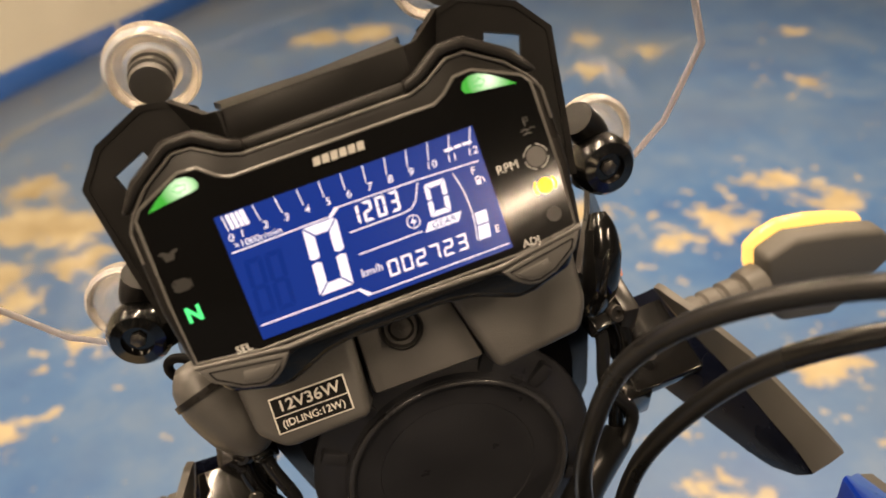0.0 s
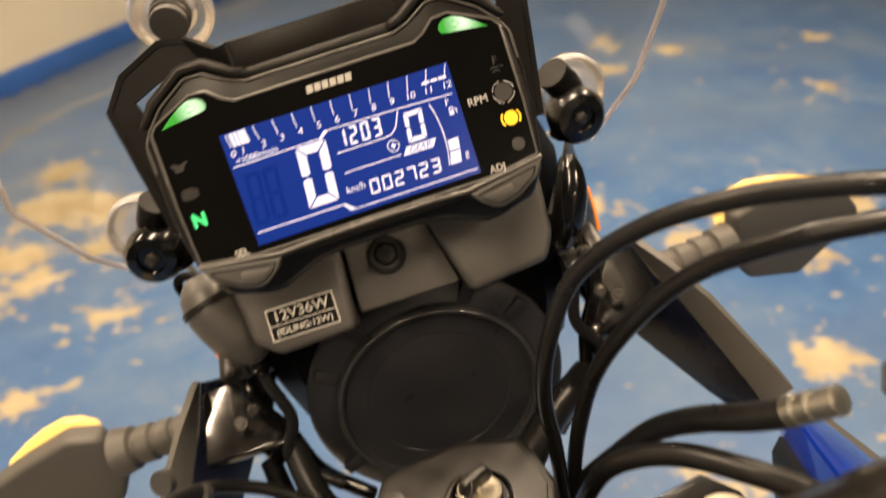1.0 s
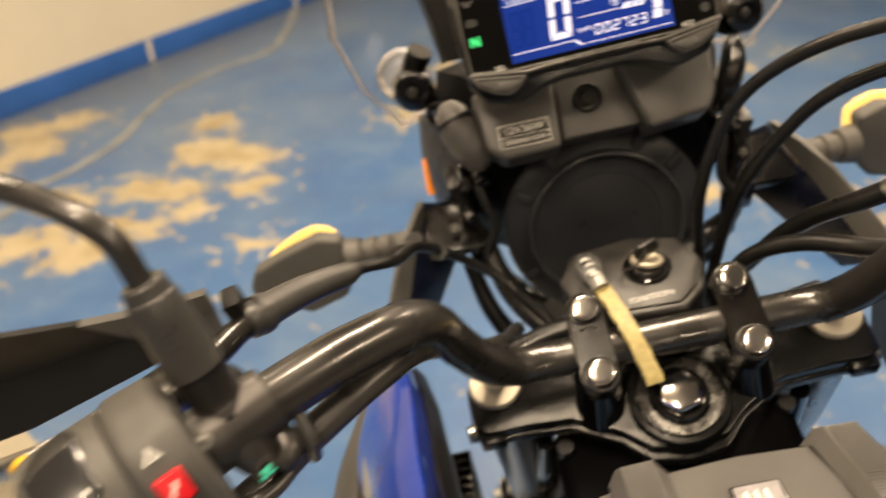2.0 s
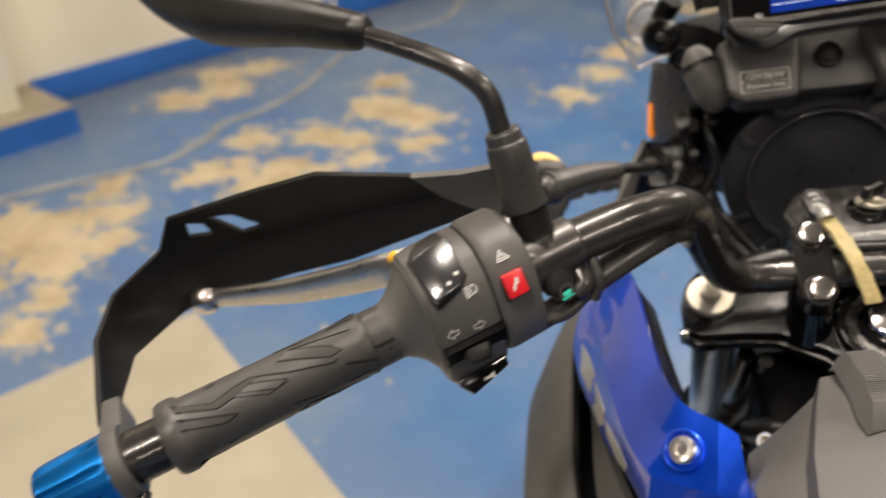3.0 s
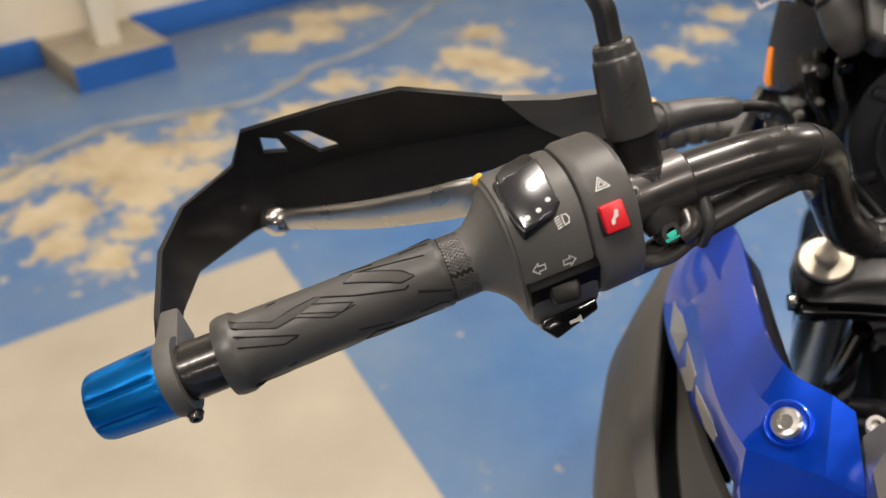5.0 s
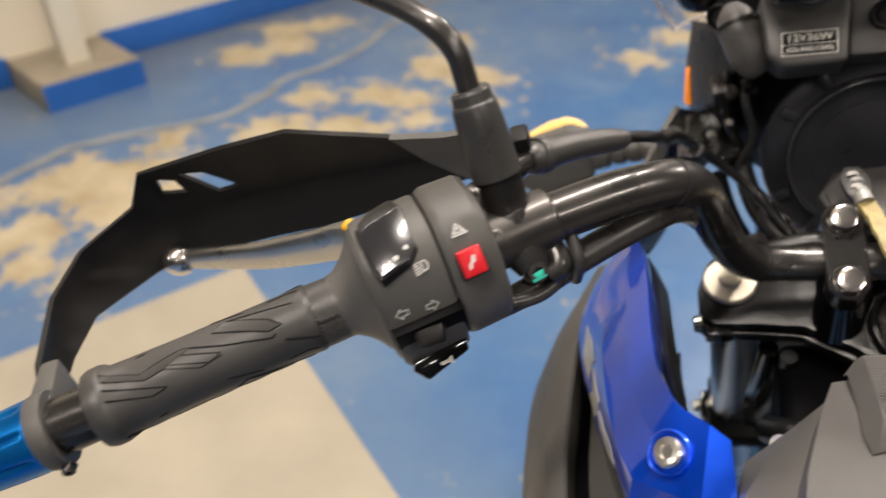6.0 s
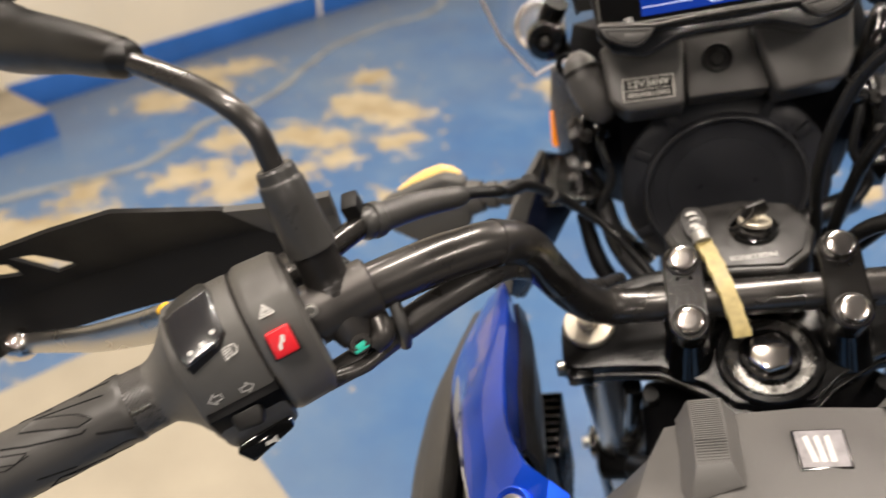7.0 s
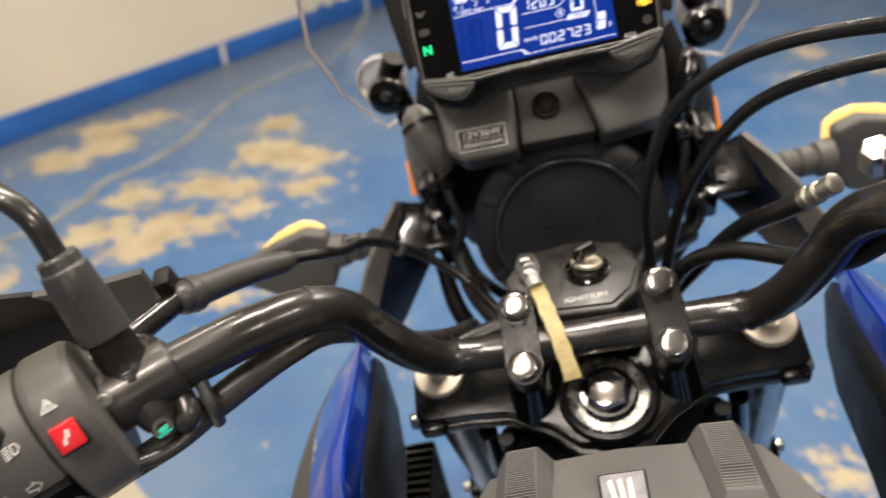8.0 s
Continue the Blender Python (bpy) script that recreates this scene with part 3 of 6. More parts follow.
def seg_digit(ch, u, v, w, h, t, slant, mat=None, z=1.25):
    """A seven-segment digit, its lower left corner at u, v."""
    on = {"0": "abcdef", "1": "bc", "2": "abged", "3": "abgcd", "7": "abc", "8": "abcdefg"}[ch]
    g = t * 0.12
    c = h / 2
    poly = {
        "a": [(g, h), (w - g, h), (w - t - g, h - t), (t + g, h - t)],
        "d": [(g, 0), (t + g, t), (w - t - g, t), (w - g, 0)],
        "f": [(0, h - g), (t, h - t - g), (t, c + t * 0.3), (t * 0.5, c + g), (0, c + t * 0.3)],
        "e": [(0, g), (0, c - t * 0.3), (t * 0.5, c - g), (t, c - t * 0.3), (t, t + g)],
        "b": [(w, h - g), (w, c + t * 0.3), (w - t * 0.5, c + g), (w - t, c + t * 0.3), (w - t, h - t - g)],
        "c": [(w, g), (w - t, t + g), (w - t, c - t * 0.3), (w - t * 0.5, c - g), (w, c - t * 0.3)],
        "g": [(t * 0.6, c), (t * 1.1, c + t * 0.5), (w - t * 1.1, c + t * 0.5), (w - t * 0.6, c), (w - t * 1.1, c - t * 0.5), (t * 1.1, c - t * 0.5)],
    }
    bm = bmesh.new()
    for k in on:
        slab(mm([(u + x + slant * y, v + y) for x, y in poly[k]]), 0.0001, cm(0, 0, z), bm=bm)
    return part("digit", bm, mat or LCD_WHITE, cluster, "", smooth=0)


def stroke(name, pts, width, mat=None, z=1.25, parent=None):
    """A flat printed line through points on the cluster's face."""
    bm = bmesh.new()
    for (a, b), (c, d) in zip(pts, pts[1:]):
        n = Vector((-(d - b), c - a)).normalized() * width / 2
        slab(mm([(a - n.x, b - n.y), (c - n.x, d - n.y), (c + n.x, d + n.y), (a + n.x, b + n.y)]), 0.0001, cm(0, 0, z), bm=bm)
    return part(name, bm, mat or LCD_WHITE, parent or cluster, "", smooth=0)


seg_digit("0", -28.8, -19.0, 15.5, 30.3, 4.4, 0.10)
for k, ch in enumerate("88"):
    seg_digit(ch, -47.6 - k * 0.0 + (k - 1) * 0 - k * 9.0, -19.0, 8.0, 26.0, 2.2, 0.10, LCD_GHOST, 1.22)
for k, ch in enumerate("1203"):
    seg_digit(ch, -5.2 + k * 6.1, 4.6, 4.4, 9.0, 1.25, 0.10)
seg_digit("0", 28.6, -3.4, 9.6, 14.8, 2.2, 0.10)
for k, ch in enumerate("002723"):
    seg_digit(ch, 2.8 + k * 6.45, -21.9, 4.9, 7.2, 1.0, 0.10)
for k in range(11):
    u0, u1 = -41.8 + k * 9.94, -40.6 + k * 9.55
    stroke("tick", [(u0, 28.2), (u1 - 0.1, 20.8)], 0.42)
for k, s in enumerate(("0", "1", "2", "3", "4", "5", "6", "7", "8", "9", "10", "11", "12")):
    u = (-55.2, -50.2)[k] if k < 2 else -40.6 + (k - 2) * 9.47
    words("number", s, 0.0046, cm(u + (1.0 if k > 1 else 0), 18.0 + 0.6 * math.sin(math.pi * k / 12), 1.25), LCD_WHITE, cluster, stretch=1.15, shear=0.15)
for k in range(5):
    stroke("bar", [(-55.6 + k * 2.15, 28.0), (-54.9 + k * 2.15, 21.2)], (0.5, 1.6, 1.6, 1.6, 2.0)[k])
stroke("red_line", [(43.5, 22.2), (47.6, 22.2)], 1.3)
stroke("red_line", [(48.2, 22.2), (51.5, 22.2)], 1.3)
stroke("red_line", [(52.1, 22.2), (56.2, 22.2)], 1.3)
words("unit", "×1000r/min", 0.0041, cm(-44.5, 14.1, 1.25), LCD_WHITE, cluster, stretch=1.1)
stroke("line", [(-57.3, 11.7), (-14.0, 12.3)], 0.55)
part("line", slab(mm([(-14.0, 11.8), (-12.0, 11.8), (-7.8, 14.6), (-9.4, 15.6)]), 0.0001, cm(0, 0, 1.25)), LCD_WHITE, cluster, "", smooth=0)
stroke("line", [(-8.6, 15.0), (29.0, 14.4), (56.4, 13.2)], 0.5)
stroke("line", [(28.0, 13.4), (24.6, 6.0), (21.6, 3.4), (17.0, 2.8), (-7.0, 2.8)], 0.55)
stroke("line", [(-6.6, -7.6), (23.0, -7.6)], 0.5)
stroke("line", [(-57.3, -22.3), (-13.0, -22.3)], 0.6)
part("line", slab(mm([(-13.0, -22.0), (-11.4, -22.0), (-7.4, -25.4), (-9.2, -26.4)]), 0.0001, cm(0, 0, 1.25)), LCD_WHITE, cluster, "", smooth=0)
stroke("line", [(-8.6, -26.1), (57.6, -26.1)], 0.5)
part("gear_plate", slab(mm([(24.0, -8.7), (39.6, -8.9), (42.2, -5.0), (26.6, -4.8)]), 0.0001, cm(0, 0, 1.25)), LCD_WHITE, cluster, "", smooth=0)
words("gear_word", "GEAR", 0.0040, cm(33.2, -6.9, 1.36), LCD_BLUE, cluster, stretch=1.15, shear=0.2)
words("unit", "km/h", 0.0050, cm(-3.9, -16.2, 1.25), LCD_WHITE, cluster, shear=0.15)
words("fuel_letter", "F", 0.0046, cm(52.6, 9.8, 1.25), LCD_WHITE, cluster, shear=0.1)
words("fuel_letter", "E", 0.0046, cm(54.6, -18.2, 1.25), LCD_WHITE, cluster, shear=0.1)
stroke("fuel_scale", [(43.9, 11.6), (45.2, 7.0), (46.0, 2.4), (46.4, -2.4), (46.4, -7.2), (45.9, -13.4), (44.6, -20.0)], 0.5)
part("bar", slab(mm([(47.4, -8.0), (52.8, -8.0), (52.2, -13.4), (46.9, -13.4)]), 0.0001, cm(0, 0, 1.25)), LCD_WHITE, cluster, "", smooth=0)
part("bar", slab(mm([(46.8, -14.1), (52.1, -14.1), (51.0, -20.2), (45.4, -20.2)]), 0.0001, cm(0, 0, 1.25)), LCD_WHITE, cluster, "", smooth=0)
pump = bmesh.new()
slab(mm(rect(2.2, 3.6, 53.6, 5.2)), 0.0001, cm(0, 0, 1.25), bm=pump)
slab(mm([(55.2, 6.6), (56.3, 5.8), (56.5, 3.8), (55.9, 3.8), (55.8, 5.5), (55.0, 6.1)]), 0.0001, cm(0, 0, 1.25), bm=pump)
part("fuel_symbol", pump, LCD_WHITE, cluster, "", smooth=0)
part("fuel_symbol", slab(mm(rect(1.4, 1.0, 53.6, 5.9)), 0.0001, cm(0, 0, 1.36)), LCD_BLUE, cluster, "", smooth=0)
ring = [(20.7 + 2.9 * math.cos(a * math.pi / 12), -2.2 + 2.9 * math.sin(a * math.pi / 12)) for a in range(25)]
stroke("charge_symbol", ring, 0.45)
part("charge_symbol", slab(mm([(21.3, 0.1), (19.2, -2.6), (20.5, -2.6), (20.0, -4.6), (22.3, -1.7), (20.9, -1.7)]), 0.0001, cm(0, 0, 1.25)), LCD_WHITE, cluster, "", smooth=0)

# printed marks and lamps on the glass
for k in range(6):
    part("badge_bar", slab(mm([(-11.4 + k * 3.95, 34.6), (-8.2 + k * 3.95, 34.6), (-7.6 + k * 3.95, 38.3), (-10.8 + k * 3.95, 38.3)]), 0.0001, cm(0, 0, 0.95)), SILVER_PRINT, cluster, "silver badge mark", smooth=0)
words("button_word", "SEL", 0.0050, cm(-67.9, -29.4, 0.9), PRINT, cluster)
words("button_word", "ADJ", 0.0050, cm(67.5, -29.2, 0.9), PRINT, cluster)
words("lamp_word", "RPM", 0.0056, cm(67.8, 5.9, 0.9), PRINT, cluster)
words("neutral_lamp", "N", 0.0092, cm(-81.8, -7.6, 0.9), LED_GREEN_N, cluster, "lit green letter N", bold=0.00035)
part("rpm_lamp", lathe(((0.0046, 0), (0.0046, 0.0001), (0, 0.0001)), cm(81.5, 6.3, 0.85), 28), LAMP_OFF, cluster)
for a0 in (8, 98, 188, 278):
    arc = [(81.5 + 5.5 * math.cos(radians(a0 + d)), 6.3 + 5.5 * math.sin(radians(a0 + d))) for d in range(0, 80, 10)]
    stroke("ring_arc", arc, 0.3, PRINT, 0.9)
temp = bmesh.new()
for pts in ([(81, 20.5), (81, 24.5)], [(81, 24), (83, 24)], [(81, 22.6), (83, 22.6)], [(78.3, 18.6), (80.0, 19.3), (81.7, 18.6), (83.4, 19.3), (85, 18.6)], [(79, 16.8), (81, 17.5), (83, 16.8)]):
    for (a, b), (c, d) in zip(pts, pts[1:]):
        n = Vector((-(d - b), c - a)).normalized() * 0.3
        slab(mm([(a - n.x, b - n.y), (c - n.x, d - n.y), (c + n.x, d + n.y), (a + n.x, b + n.y)]), 0.0001, cm(0, 0, 0.9), bm=temp)
part("temperature_symbol", temp, DARK_PRINT, cluster, "", smooth=0)
oil = slab(mm([(-86.5, 21.5), (-84.5, 22.2), (-82, 20.8), (-78.5, 22.0), (-77.2, 21.4), (-79.4, 20.2), (-80.5, 17.6), (-84.4, 17.6), (-84.8, 20.0)]), 0.0001, cm(0, 0, 0.9))
part("oil_symbol", oil, DARK_PRINT, cluster, "", smooth=0)
eng = slab(mm([(-85.8, 4.4), (-85.8, 7.8), (-84.6, 9.0), (-79.6, 9.0), (-78.6, 7.6), (-77.4, 8.2), (-77.4, 4.0), (-78.6, 4.6), (-79.4, 3.4), (-84.2, 3.4)]), 0.0001, cm(0, 0, 0.9))
part("engine_symbol", eng, DARK_PRINT, cluster, "", smooth=0)
part("abs_lamp", lathe(((0.0036, 0), (0.0036, 0.0001), (0, 0.0001)), cm(81.4, -7.2, 0.9), 20), LED_AMBER, cluster, "lit amber warning lamp")
for a0 in (-40, 140):
    stroke("abs_arc", [(81.4 + 4.9 * math.cos(radians(a0 + d)), -7.2 + 4.6 * math.sin(radians(a0 + d))) for d in range(0, 90, 10)], 0.8, LED_AMBER, 0.9)
part("spare_lamp", lathe(((0.0034, 0), (0.0034, 0.0001), (0, 0.0001)), cm(81.3, -20.7, 0.85), 20), DARK_PRINT, cluster)
for s in (-1, 1):
    leaf = [(s * u, v) for u, v in ((83.5, 39.2), (78, 43.4), (72, 47.2), (67.5, 49.0), (63.5, 48.8), (60.4, 47.0), (59.4, 44.4), (60.4, 42.4), (64, 41.6), (72, 40.8))]
    part("turn_lamp", slab(mm(leaf), 0.0002, cm(0, 0, 0.85)), LED_TURN, cluster, "lit green turn lamp", smooth=0)
    arrow = [(s * 70.4, 44.9), (s * 67.6, 47.0), (s * 67.6, 45.9), (s * 64.8, 45.9), (s * 64.8, 43.9), (s * 67.6, 43.9), (s * 67.6, 42.8)]
    stroke("turn_arrow", arrow + arrow[:1], 0.3, LED_GREEN, 1.2)

# visor lip over the cluster's upper edge
for s in (-1, 1):
    hump = [(s * 36, 51), (s * 44, 53.5), (s * 56, 61), (s * 66, 61), (s * 82, 50.5), (s * 90, 42), (s * 94, 42), (s * 86, 54), (s * 67, 66), (s * 54, 66), (s * 42, 58), (s * 36, 56)]
    part("hood", slab(mm(hump), 0.020, cm(0, 0, -18), 0.002, 2), PAD_BLACK, cluster)
part("hood", slab(mm([(-37, 51), (37, 51), (37, 56), (-37, 56)]), 0.018, cm(0, 0, -20), 0.0015, 2), BLACK_PLASTIC, cluster)


# ---- bracket for the screen, round the cluster
def cw(u, v, w):
    return CM @ Vector((u / 1000, v / 1000, w / 1000))


bracket = part("screen_bracket", slab(mm([(-42, 53), (42, 53), (43, 70.5), (-40, 70.5)]), 0.003, cm(0, 0, -11), 0.0008, 2), BRACKET_BLACK, bike, "black moulded bracket behind the cluster carrying the screen")
part("top_fold", shell([[cw(-40, 70.5, -8.2), cw(0, 70.6, -8.2), cw(43, 70.5, -8.2)], [cw(-43, 75, -34), cw(0, 74.5, -34), cw(42, 76, -34)], [cw(-48, 78, -48), cw(0, 77, -48), cw(46, 79, -48)]], 0.003), BRACKET_BLACK, bracket, smooth=20)
for s in (-1, 1):
    # end cheek of the plate, then the arm with its window and its forward flange
    cheek = [[cw(s * 42.2, 53, -8.5), cw(s * 42.6, 70.5, -8.5)], [cw(s * 50, 56, -22), cw(s * 50.5, 72, -22)], [cw(s * 56, 58, -34), cw(s * 66, 84, -34)]]
    part("cheek", skin_panel(cheek, 0.003, cw(0, 0, 1) - cw(0, 0, 0)), BRACKET_BLACK, bracket, smooth=15)
    own = bmesh.new()
    edges = []
    for loop in ([(54, 78), (66, 84), (78, 86.5), (103, 75.5), (116, 59), (111, 22), (106, -12), (93, -12), (93, 28), (80, 46), (62, 58), (54, 62)], [(84, 66.7), (100.6, 60), (96, 44), (81, 57.4)]):
        vs = [own.verts.new(cw(s * u, v, -35)) for u, v in loop]
        edges += [own.edges.new((a, b)) for a, b in zip(vs, vs[1:] + vs[:1])]
    bmesh.ops.triangle_fill(own, use_beauty=True, edges=edges)
    bmesh.ops.recalc_face_normals(own, faces=own.faces)
    own.normal_update()
    if sum(f.normal.dot(cw(0, 0, 1) - cw(0, 0, 0)) for f in own.faces) < 0:
        bmesh.ops.reverse_faces(own, faces=own.faces)
    thicken(own, 0.004)
    part("arm", own, BRACKET_BLACK, bracket, smooth=20)
    outer = [(54, 78), (66, 84), (78, 86.5), (103, 75.5), (116, 59), (111, 22), (106, -12)]
    flange = [[cw(s * u, v, -34) for u, v in outer], [cw(s * (u + 2), v + 1.5, -50) for u, v in outer], [cw(s * (u + 4), v + 2, -68) for u, v in outer]]
    part("arm_flange", skin_panel(flange, 0.003, (s, 0, 0.6)), BRACKET_BLACK, bracket, smooth=20)
    foot = tube([(s * 0.130, 0.240, 1.135), (s * 0.140, 0.246, 1.115), (s * 0.135, 0.250, 1.085)], 0.011, 14)
    part("foot", foot, BRACKET_BLACK, bracket)

# ---- screen with its rubber-mounted screws
screen_rows = []
for z, hw, ye, yc in ((1.055, 0.165, 0.288, 0.36), (1.11, 0.186, 0.245, 0.335), (1.17, 0.193, 0.205, 0.31), (1.25, 0.178, 0.190, 0.285), (1.33, 0.150, 0.185, 0.255), (1.39, 0.105, 0.190, 0.230)):
    screen_rows.append([Vector((hw * math.sin(a) / math.sin(1.2), yc - (yc - ye) * (1 - math.cos(a)) / (1 - math.cos(1.2)), z)) for a in np.linspace(-1.2, 1.2, 25)])
bm = shell(screen_rows, 0.003)
screen = part("windscreen", bm, CLEAR, bike, "clear moulded windscreen", smooth=60)
screen.visible_shadow = False
rim_line = [r[0] for r in screen_rows] + screen_rows[-1][1:-1] + [r[-1] for r in reversed(screen_rows)] + screen_rows[0][-2:0:-1]
# added pale tube; the light caught by the edge is in its colour
part("screen_edge", tube(rim_line + rim_line[:1], 0.0019, 8, smooth=False), SCREEN_EDGE, screen, "pale screen edge, its catch of light in the colour")
for k, (x, y, z, rw) in enumerate(((-0.143, 0.232, 1.106, 0.0235), (0.138, 0.232, 1.106, 0.0235), (-0.0745, 0.222, 1.236, 0.0225), (0.0715, 0.222, 1.236, 0.0225))):
    upper = k > 1
    km = axes((x, y, z), (1, 0, 0), Vector((0.05 if x > 0 else -0.05, -0.96, 0.12 if not upper else -0.15)))
    if upper:
        bm = lathe(((0.0110, -0.016), (0.0110, -0.0125), (0.0096, -0.012), (0.0096, -0.010), (0.0108, -0.0095), (0.0108, -0.0065), (0.0094, -0.006), (0.0094, -0.004), (0.0102, -0.0035), (0.0098, 0.0), (0.0, 0.0)), km, 28)
        mount = part("screen_mount", bm, BOOT, bike, "dark rubber collar on a milky washer")
        back = -0.018
    else:
        bm = lathe(((0.014, -0.014), (0.0165, -0.008), (0.0185, 0.0), (0.0180, 0.008), (0.015, 0.0125), (0.009, 0.0135), (0.0085, 0.010), (0.0, 0.010)), km, 28)
        mount = part("screen_mount", bm, GLOSS_BLACK, bike, "glossy black rubber knob holding the windscreen")
        part("screw", lathe(((0.0045, 0.008), (0.0045, 0.0125), (0.003, 0.0135), (0.0, 0.0135)), km, 6), SATIN_METAL, mount)
        back = -0.022
    wm = km @ Matrix.Translation((0, 0, back)) if upper else Matrix.Translation((0.008 if x > 0 else -0.008, 0.004, 0.009)) @ km @ Matrix.Translation((0, 0, back))
    part("washer", lathe(((0.010, -0.004), (rw, -0.004), (rw * 1.03, 0.0), (rw * 1.02, 0.005), (rw * 0.93, 0.0075), (rw * 0.84, 0.005), (rw * 0.80, 0.001), (rw * 0.62, 0.0005), (rw * 0.58, 0.004), (0.010, 0.005)), wm, 36), WASHER, mount, "milky translucent washer", smooth=60)

# ---- cowl behind the headlamp, under the cluster
cowl_rings = []
for y, hw, zt, zb in ((0.200, 0.088, 1.105, 0.925), (0.235, 0.112, 1.112, 0.905), (0.285, 0.135, 1.105, 0.900), (0.340, 0.120, 1.085, 0.905), (0.400, 0.075, 1.05, 0.93)):
    c = (zt + zb) / 2
    h = (zt - zb) / 2
    cowl_rings.append([Vector((hw * x, y, c + h * q)) for x, q in ((-0.55, -1), (0.55, -1), (0.92, -0.72), (1, -0.2), (1, 0.55), (0.9, 0.95), (0.6, 1), (-0.6, 1), (-0.9, 0.95), (-1, 0.55), (-1, -0.2), (-0.92, -0.72))])
cowl = part("headlamp_cowl", loft(cowl_rings), MATT_BLACK, bike, "black headlamp cowl below the instrument cluster")
CT = (0, -0.815, 0.58)
for s in (-1, 1):
    shape = [(s * 0.034, -0.0165), (s * 0.080, -0.0175), (s * 0.093, -0.006), (s * 0.097, 0.040), (s * 0.030, 0.044)] if s < 0 else [(0.036, -0.018), (0.084, -0.014), (0.092, 0.0), (0.096, 0.044), (0.022, 0.046), (0.022, 0.036)]
    bm = slab(shape, 0.045, axes((0, 0.1604, 1.0727), (1, 0, 0), CT), 0.0045, 4, base=-0.040)
    part("shoulder", bm, GREY_PLASTIC, cowl, "dark grey moulded shoulder")
bm = slab([(-0.0305, -0.018), (0.0325, -0.019), (0.0195, 0.044), (-0.0285, 0.044)], 0.03, axes((0, 0.1735, 1.074), (1, 0, 0), CT), 0.003, 2, base=-0.03)
part("centre_block", bm, GREY_PLASTIC, cowl)
sm = axes((-0.005, 0.1790, 1.0835), (1, 0, 0), CT)
part("screw_well", lathe(((0.0115, -0.006), (0.0120, 0.002), (0.0108, 0.004), (0.0095, 0.002), (0.0090, -0.004), (0, -0.004)), sm, 28), BLACK_PLASTIC, cowl)
bm = lathe(((0.0070, -0.004), (0.0070, 0.0005), (0.0055, 0.0022), (0.002, 0.0026), (0.0015, 0.0012), (0, 0.0012)), sm, 20)
slab(rect(0.011, 0.0016), 0.0004, sm, bm=bm, base=0.0022)
slab(rect(0.0016, 0.011), 0.0004, sm, bm=bm, base=0.0022)
part("screw", bm, SATIN_METAL, cowl, "black cross-head screw")
# rating label
pl = axes((-0.0612, 0.1557, 1.0758), (1, 0, -0.02), CT)
part("rating_label", slab(rect(0.0404, 0.0190), 0.0006, pl, 0.0003, 1), LABEL_SILVER, cowl, "black and silver rating label", smooth=0)
part("label_field", slab(rect(0.0386, 0.0090, 0, 0.0041), 0.0002, pl, base=0.0006), LABEL_BLACK, cowl, "", smooth=0)
part("label_field", slab(rect(0.0386, 0.0078, 0, -0.0049), 0.0002, pl, base=0.0006), LABEL_BLACK, cowl, "", smooth=0)
words("label_text", "12V36W", 0.0082, pl @ Matrix.Translation((0, 0.0040, 0.0009)), LABEL_SILVER, cowl, stretch=1.12, bold=0.00012)
words("label_text", "(IDLING:12W)", 0.0052, pl @ Matrix.Translation((0, -0.0050, 0.0009)), LABEL_SILVER, cowl, stretch=1.05, bold=0.00006)
# lamp cap: a flat ringed rubber disc
rm = axes((-0.0025, 0.188, 0.958), (1, 0, 0), (0, -0.995, 0.10))
bm = lathe(((0.090, -0.030), (0.0905, -0.004), (0.087, 0.0), (0.072, 0.004), (0.0705, 0.0075), (0.0675, 0.0080), (0.0655, 0.0055), (0.060, 0.0045), (0.050, 0.0042), (0.0495, 0.0036), (0, 0.0036)), rm, 64)
cap = part("lamp_cap", bm, CAP_RUBBER, cowl, "black rubber cap with a raised ring")
# ring is paler than the cap; its highlight is put into the colour
part("raised_ring", tube([rm @ Vector((0.0685 * math.cos(a), 0.0685 * math.sin(a), 0.0088)) for a in np.linspace(0, 2 * math.pi, 65)], 0.0019, 10, smooth=False), RING_HIGHLIGHT, cowl)
for a in (35, 62, 120, 148, 205, 235, 300, 330):
    tm = rm @ pose(0, 0, 0, 0, 0, a) @ Matrix.Translation((0.080, 0, 0.002))
    part("cap_tab", block((0.016, 0.009, 0.008), tm, 0.0018), CAP_RUBBER, cowl)
